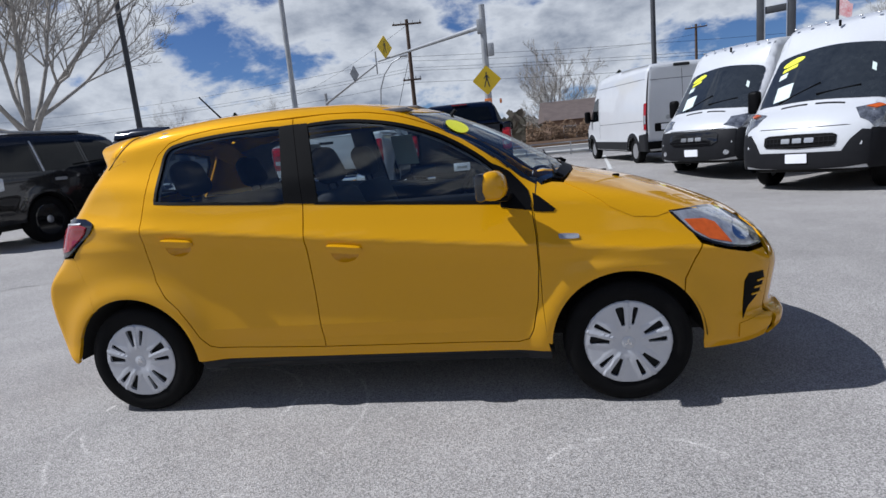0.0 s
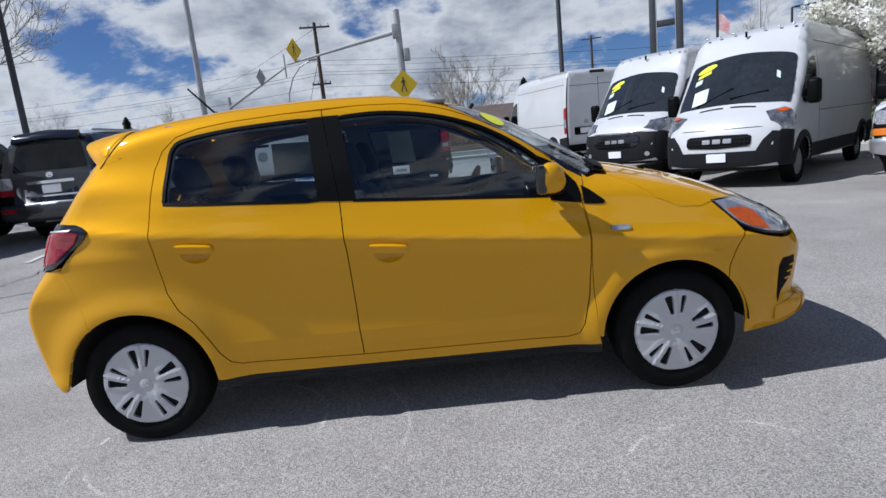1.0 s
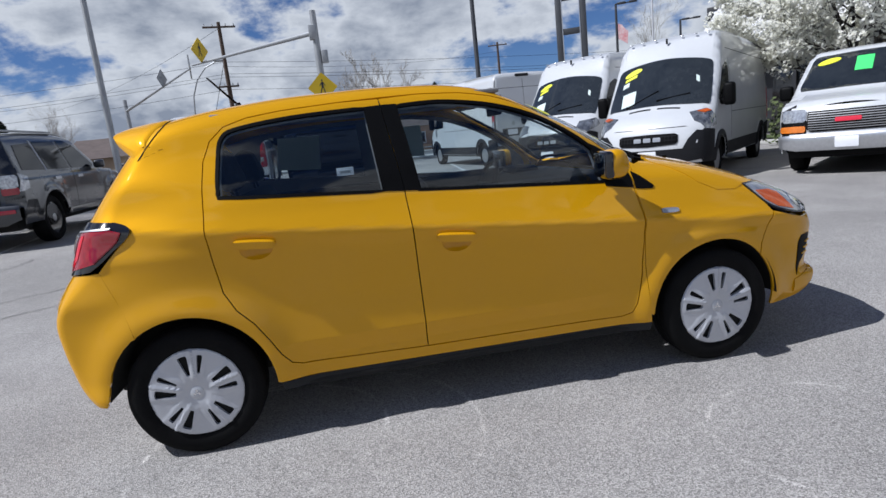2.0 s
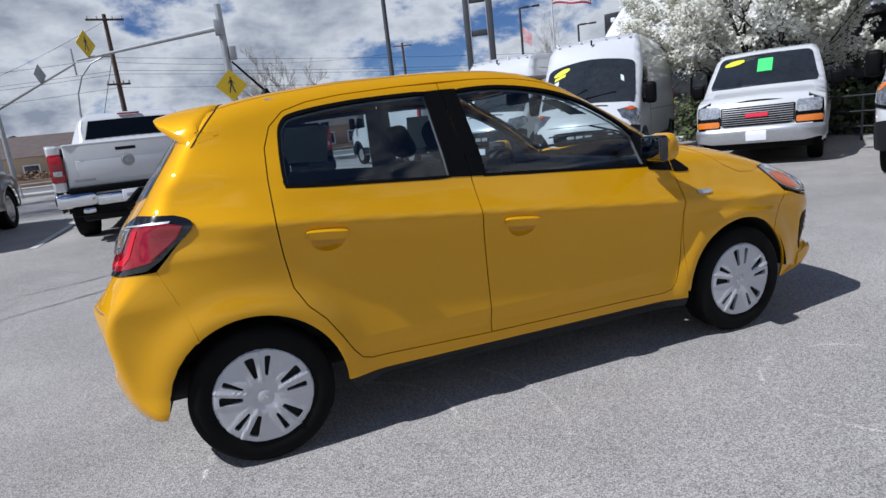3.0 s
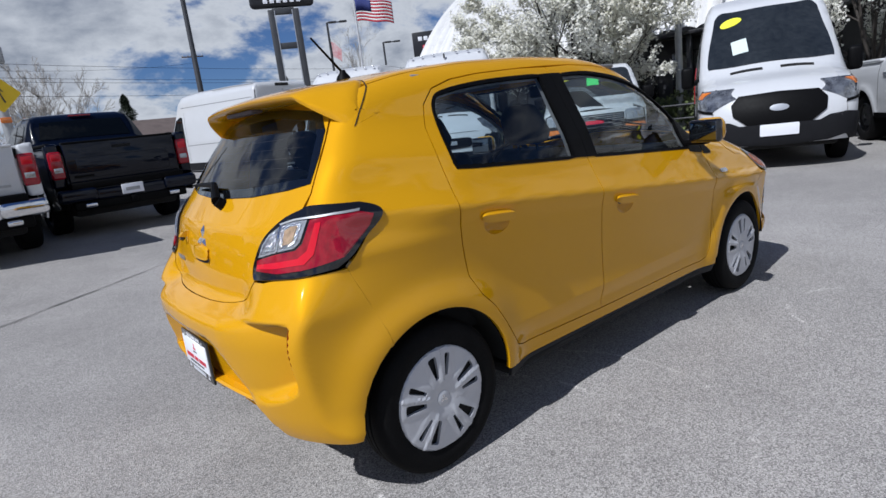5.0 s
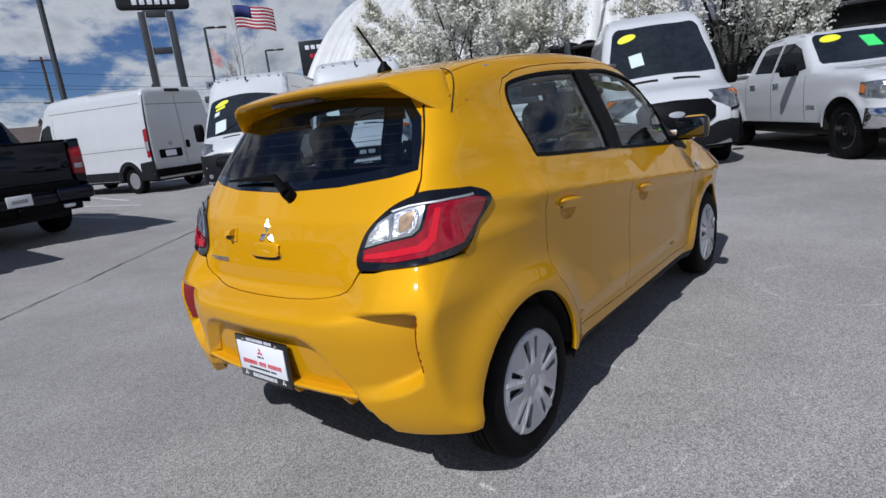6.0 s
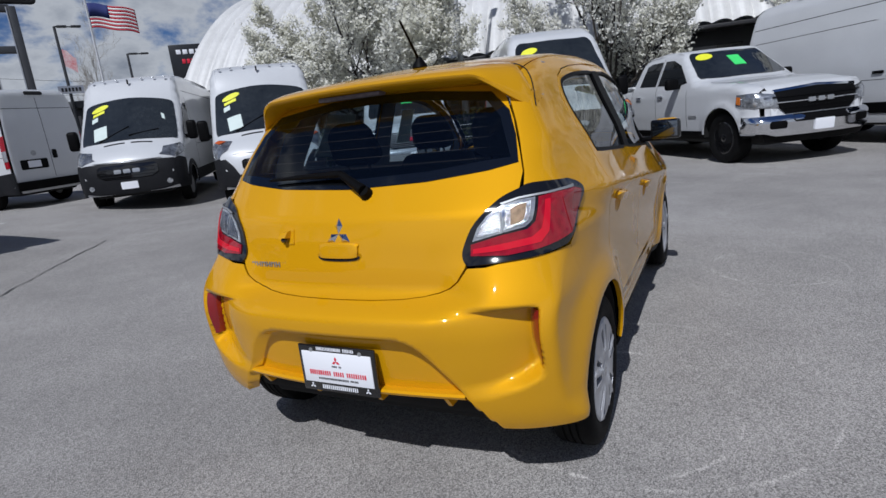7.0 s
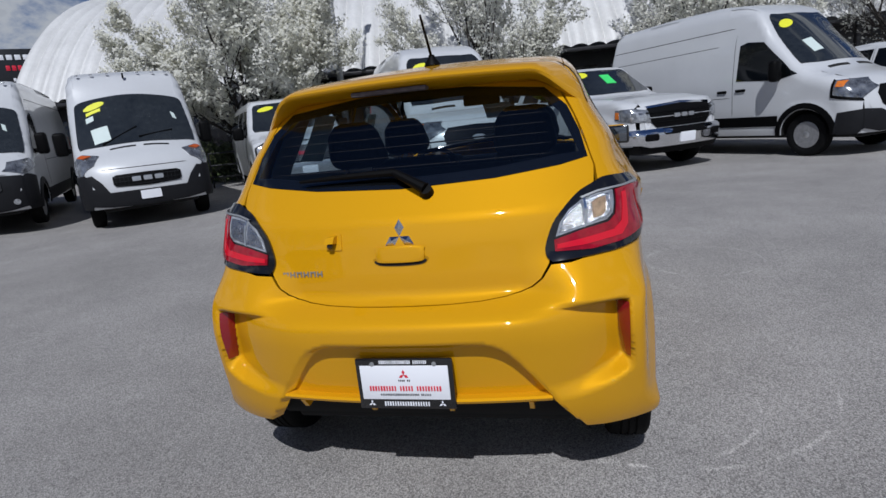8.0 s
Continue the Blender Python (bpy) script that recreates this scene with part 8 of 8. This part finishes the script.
def pickup(m, label, paint, bright, face, tag=False):
    chrome = CHROME if bright else NAVY
    dec = [("windscreen", "top", curve([(2.26, 0.0), (2.25, 0.4), (2.22, 0.62), (2.29, 0.70, 1), (2.6, 0.78), (2.76, 0.82), (2.82, 0.80, 1), (2.93, 0.45), (2.96, 0.0), (2.93, -0.45), (2.82, -0.80, 1), (2.76, -0.82), (2.6, -0.78), (2.29, -0.70, 1), (2.22, -0.62), (2.25, -0.4)], n=4), DGLASS2, 0.006, 1, "dark windscreen"),
           ("side_window", "side", [(1.62, 1.36), (2.45, 1.33), (2.62, 1.36), (2.25, 1.68), (1.95, 1.79), (1.66, 1.80)], DGLASS, 0.006, 2, ""),
           ("side_window", "side", [(0.88, 1.38), (1.52, 1.36), (1.56, 1.80), (1.15, 1.80), (0.98, 1.76)], DGLASS, 0.006, 2, ""),
           ("rear_screen", "top", [(0.635, -0.70), (0.635, 0.70), (0.765, 0.62), (0.765, -0.62)], DGLASS, 0.008, 1, "dark cab rear window"),
           ("door_seam", "side", [(1.58, 0.55), (1.588, 0.55), (1.588, 1.85), (1.58, 1.85)], DARKIN, 0.002, 2, ""),
           ("door_seam", "side", [(0.60, 0.55), (0.608, 0.55), (0.608, 1.40), (0.60, 1.40)], DARKIN, 0.002, 2, ""),
           ("door_seam", "side", [(2.66, 0.55), (2.668, 0.55), (2.668, 1.25), (2.66, 1.25)], DARKIN, 0.002, 2, ""),
           ("door_handle", "side", rect(1.68, 1.88, 1.12, 1.17, 0.015), chrome if bright else paint, 0.024, 2, ""),
           ("door_handle", "side", rect(0.82, 1.02, 1.13, 1.18, 0.015), chrome if bright else paint, 0.024, 2, ""),
           ("sill_trim", "side", [(0.52, 0.44), (3.15, 0.44), (3.15, 0.52), (0.52, 0.52)], BLACKP, 0.01, 2, ""),
           ("wing_badge", "side", rect(2.74, 2.98, 0.74, 0.79, 0.01), STEEL, 0.008, 2, ""),
           ("grille", "front", sym([(0, 0.74), (0.52, 0.74), (0.62, 0.84), (0.66, 1.06), (0, 1.10)]), BLACKP, 0.02, 1, "large black grille"),
           ("grille_rim", "front", sym([(0, 1.095), (0.66, 1.055), (0.675, 1.088), (0, 1.128)]), CHROME, 0.03, 1, "chrome grille edge"),
           *[("grille_bar", "front", sym([(0, z_), (0.60 + 0.05 * k_, z_), (0.605 + 0.05 * k_, z_ + 0.014), (0, z_ + 0.014)]), BLACKP if k_ != 1 else CHROME, 0.032, 1, "") for k_, z_ in enumerate((0.82, 0.905, 0.98))],
           *[("grille_letter", "front", rect(-0.20 + 0.15 * k_, -0.09 + 0.15 * k_, 0.885, 0.945, 0.01), ALLOY, 0.042, 1, "") for k_ in range(3)],
           ("front_bumper", "front", sym([(0, 0.44), (0.7, 0.44), (0.92, 0.50), (0.94, 0.70), (0, 0.72)]), CHROME if bright else NAVY, 0.04, 1, "chrome front bumper"),
           ("bumper_corner", "side", [(4.18, 0.50), (4.52, 0.47), (4.54, 0.72), (4.20, 0.74)], CHROME if bright else NAVY, 0.02, 2, ""),
           ("bumper_slot", "front", rect(0.56, 0.78, 0.54, 0.64, 0.02), BLACKP, 0.05, 2, ""),
           ("bumper_slot", "front", rect(-0.45, 0.45, 0.62, 0.70, 0.02), BLACKP, 0.046, 1, ""),
           ("front_plate", "front", rect(-0.155, 0.155, 0.48, 0.63, 0.01), PLATEW, 0.06, 1, "plain white plate"),
           ("headlamp", "side", [(4.06, 0.92), (4.50, 0.84), (4.50, 1.02), (4.34, 1.08), (4.08, 1.08)], LAMPD, 0.014, 2, "clear headlamp"),
           ("headlamp_face", "front", rect(0.69, 0.93, 0.87, 1.02, 0.03), LENS, 0.012, 2, ""),
           ("indicator", "side", [(4.08, 0.94), (4.17, 0.93), (4.17, 1.04), (4.09, 1.05)], AMBER, 0.02, 2, ""),
           ("air_dam", "front", sym([(0, 0.32), (0.8, 0.34), (0.85, 0.44), (0, 0.44)]), BLACKP, 0.01, 1, "")]
    if tag:
        dec += [("price_sticker", "top", oval(2.36, -0.46, 0.075, 0.16), STICKY, 0.014, 1, "yellow oval sticker"), ("green_tag", "top", [(2.42, -0.06), (2.68, -0.06), (2.68, 0.16), (2.42, 0.16)], STICKG, 0.014, 1, "bright green price tag")]
    boxes = [("door_mirror", (2.42, 1.13, 1.36), (0.14, 0.24, 0.20), BLACKP, 0.05, 2), ("mirror_arm", (2.40, 1.0, 1.31), (0.08, 0.10, 0.08), BLACKP, 0.02, 2), ("high_brake_light", (0.80, 0, 1.885), (0.05, 0.34, 0.03), DKRED, 0.01, 1), ]
    v = base_vehicle("pickup_truck", m, label, "pickup", K_SHELL, dict(paint=paint, wb=3.67, r=0.41, hw=1.0, x0=-1.1, x1=4.62, ztop=1.38, yt=0.70, xe=4.3, znose=1.10, ztail=1.335, tw=0.28, rim=face, rim_r=0.62, spokes=6, face=face, zl=0.46, archgap=0.085, group="pickup trucks", decals=dec, boxes=boxes))
    pickup_tail(v, paint, chrome, bright)
    return v


def pickup_tail(v, paint, chrome, bright):
    """Tailgate, lamp posts, bed rails and step bumper."""
    def block(name, c, s_, material, bev, label="", parent=None):
        bm = bmesh.new()
        b_box(bm, c, s_, bev, seg=3)
        return part(name, bm, material, parent or v, label)
    gate = block("tailgate", (-1.055, 0, 1.095), (0.09, 1.56, 0.60), paint, 0.022)
    block("gate_lip", (-1.062, 0, 1.392), (0.12, 1.56, 0.030), paint if bright else BLACKP, 0.012, "", gate)
    block("gate_panel", (-1.101, 0, 1.02), (0.012, 1.30, 0.30), paint, 0.005, "", gate)
    block("grip", (-1.103, 0, 1.29), (0.012, 0.26, 0.045), DARKIN, 0.004, "black tailgate grip", gate)
    block("model_bar", (-1.106, 0.58, 0.90), (0.008, 0.26, 0.035), STEEL if bright else BLACKP, 0.003, "", gate)
    if bright:
        block("model_bar", (-1.106, -0.56, 0.92), (0.008, 0.22, 0.03), STEEL, 0.003, "", gate)
        bm = bmesh.new()
        b_lathe(bm, [(0.088, 0.0), (0.082, -0.016), (0.06, -0.022), (0.055, -0.012), (0.03, -0.02), (0.005, -0.024)], 20, "X", (-1.108, 0, 1.12))
        part("tailgate_badge", bm, STEEL, gate)
    for s_ in (1, -1):
        block("bed_corner", (-0.99, s_ * 0.905, 1.08), (0.20, 0.165, 0.64), paint, 0.04)
        lamp = block("tail_lamp", (-1.035, s_ * 0.893, 1.09), (0.155, 0.178, 0.40), RED, 0.035, "tall red tail lamp")
        block("lamp_lens", (-1.112, s_ * 0.885, 1.02), (0.012, 0.11, 0.07), LENS, 0.004, "", lamp)
        block("lamp_lens", (-1.112, s_ * 0.885, 1.20), (0.012, 0.12, 0.10), REDLIT, 0.004, "", lamp)
        block("bed_rail", (-0.22, s_ * 0.945, 1.385), (1.70, 0.09, 0.05), BLACKP if not bright else paint, 0.018)
        block("bumper_end", (-1.12, s_ * 0.73, 0.635), (0.20, 0.52, 0.20), chrome, 0.06, "bright rear bumper" if bright else "navy rear bumper")
        block("exhaust_tip", (-1.16, s_ * 0.60, 0.475), (0.12, 0.17, 0.07), CHROME, 0.028)
    block("bumper_step", (-1.10, 0, 0.61), (0.18, 1.0, 0.17), chrome, 0.04)
    block("bumper_pad", (-1.10, 0, 0.765), (0.18, 1.60, 0.10), BLACKP, 0.02, "black bumper step pad")
    plate_ = block("number_plate", (-1.196, 0, 0.635), (0.012, 0.31, 0.15), PLATEW, 0.004, "plain white plate")
    block("lettering", (-1.204, 0, 0.63), (0.004, 0.20, 0.05), STEEL, 0.001, "", plate_)
    block("hitch", (-1.14, 0, 0.48), (0.16, 0.09, 0.09), BLACKP, 0.02)
    block("rear_valance", (-1.06, 0, 0.47), (0.20, 1.62, 0.14), BLACKP, 0.03)


pickup(at_front((9.05, -1.95), 214, 3.67), "white pickup truck with a chrome bumper and green price tag", WHITE, True, GLOSSB, True)
pickup(on_lot(-1.47, 7.45, 94, 3.67), "white pickup truck parked tail outwards", WHITE, True, ALLOY)
pickup(on_lot(0.70, 8.75, 95, 3.67), "dark navy pickup truck parked tail outwards", NAVY, False, GLOSSB)
pickup(at_front((12.6, -9.6), 216, 3.67), "white pickup truck at the end of the row", WHITE, True, ALLOY, True)

# estate-bodied off-roaders
G_W = Table([(0.2, 0.86), (0.5, 0.92), (0.8, 0.94), (1.1, 0.935), (1.25, 0.88), (1.7, 0.72), (1.9, 0.6)], 0.04)
G_TOP = Table([(-1.3, 1.74), (-0.9, 1.80), (0, 1.86), (1.2, 1.87), (1.7, 1.80), (2.4, 1.28), (2.5, 1.22), (3.3, 1.12), (3.62, 0.98), (3.8, 0.6)], 0.05)
G_REAR = Table([(0.2, -1.02), (0.45, -1.08), (0.65, -1.08), (0.72, -1.0), (1.15, -0.98), (1.7, -0.84), (1.85, -0.76)], 0.025)
G_FRONT = Table([(0.2, 3.6), (0.5, 3.72), (0.8, 3.70), (1.0, 3.6)], 0.03)
G_SHELL = Shell(body_F(G_W, G_TOP, G_REAR, G_FRONT, 0.16, 0.05, 0.04, (1.6, 2.0), 0.2, 0.08, ((0, 0.39, 0.44), (2.79, 0.39, 0.44))), 1.15, 0.1, 2.5, 0.7, 0.2)


def offroader(m, label, paint, face):
    dec = [("rear_screen", "rear", sym([(0, 1.24), (0.62, 1.24), (0.60, 1.40), (0.54, 1.66), (0, 1.70)]), DGLASS, 0.008, 1, "dark rear window"),
           ("rear_spoiler", "rear", sym([(0, 1.72), (0.56, 1.69), (0.54, 1.78), (0, 1.81)]), GLOSSB, 0.10, 1, "black roof spoiler"),
           ("tail_lamp", "rear", rect(0.66, 0.90, 0.96, 1.16, 0.03), LENS, 0.014, 2, "clear and red tail lamp"),
           ("tail_lamp_red", "rear", rect(0.66, 0.90, 0.86, 0.97, 0.02), RED, 0.014, 2, ""),
           ("tail_lamp_flank", "side", [(-0.95, 0.90), (-0.72, 0.94), (-0.70, 1.12), (-0.90, 1.18)], LENS, 0.012, 2, ""),
           ("chrome_strip", "rear", rect(-0.40, 0.40, 1.02, 1.07, 0.015), CHROME, 0.024, 1, "chrome strip"),
           ("chrome_strip", "rear", rect(-0.46, 0.46, 0.80, 0.83, 0.012), CHROME, 0.02, 1, ""),
           ("number_plate", "rear", rect(-0.155, 0.155, 0.86, 1.0, 0.01), PLATEW, 0.02, 1, "plain white plate"),
           ("rear_mark", "rear", oval(0, 1.16, 0.06, 0.045), CHROME, 0.016, 1, ""),
           ("rear_bumper", "rear", sym([(0, 0.40), (0.7, 0.42), (0.88, 0.48), (0.88, 0.68), (0, 0.70)]), paint, 0.03, 1, ""),
           ("rear_reflector", "rear", rect(0.60, 0.84, 0.58, 0.63, 0.01), RED, 0.045, 2, ""),
           ("side_window", "side", [(-0.72, 1.22), (0.0, 1.20), (0.0, 1.66), (-0.55, 1.62)], DGLASS, 0.006, 2, ""),
           ("side_window", "side", [(0.10, 1.20), (0.92, 1.19), (0.92, 1.69), (0.12, 1.68)], DGLASS, 0.006, 2, ""),
           ("side_window", "side", [(1.02, 1.19), (1.95, 1.18), (2.02, 1.22), (1.62, 1.60), (1.35, 1.70), (1.02, 1.70)], DGLASS, 0.006, 2, ""),
           ("window_trim", "side", [(0.035, 1.19), (0.065, 1.19), (0.065, 1.70), (0.035, 1.70)], ALLOY, 0.010, 2, "bright window trim"),
           ("windscreen", "top", [(1.78, -0.52), (1.80, 0), (1.78, 0.52), (2.25, 0.66), (2.36, 0), (2.25, -0.66)], DGLASS2, 0.006, 1, ""),
           ("door_handle", "side", rect(0.20, 0.42, 1.02, 1.07, 0.015), ALLOY, 0.022, 2, ""),
           ("door_handle", "side", rect(1.10, 1.32, 1.01, 1.06, 0.015), ALLOY, 0.022, 2, ""),
           ("door_seam", "side", [(0.96, 0.5), (0.968, 0.5), (0.968, 1.72), (0.96, 1.72)], DARKIN, 0.002, 2, ""),
           ("sill_trim", "side", [(0.48, 0.40), (2.3, 0.40), (2.3, 0.50), (0.48, 0.50)], GLOSSB, 0.02, 2, "")]
    boxes = [("door_mirror", (1.98, 1.04, 1.22), (0.13, 0.2, 0.16), paint, 0.05, 2), ("roof_rail", (0.3, 0.62, 1.86), (1.7, 0.04, 0.035), STEEL, 0.012, 2), ("tow_bar", (-1.08, 0, 0.36), (0.12, 0.3, 0.08), BLACKP, 0.02, 1)]
    return base_vehicle("off_road_car", m, label, "car", G_SHELL, dict(paint=paint, wb=2.79, r=0.39, hw=0.93, x0=-1.05, x1=3.70, ztop=1.70, yt=0.58, xe=3.2, znose=1.0, ztail=1.72, tw=0.25, rim=GLOSSB, rim_r=0.66, spokes=6, face=face, zl=0.40, group="off-road cars", decals=dec, boxes=boxes))


offroader(on_lot(-5.05, 7.5, 91, 2.79), "dark grey off-road car with chrome strips, tail outwards", GREY, ALLOY)
offroader(on_lot(-7.3, 5.7, 84, 2.79) @ Matrix.Scale(1.05, 4), "black off-road car with tinted windows", BLACKC, ALLOY)
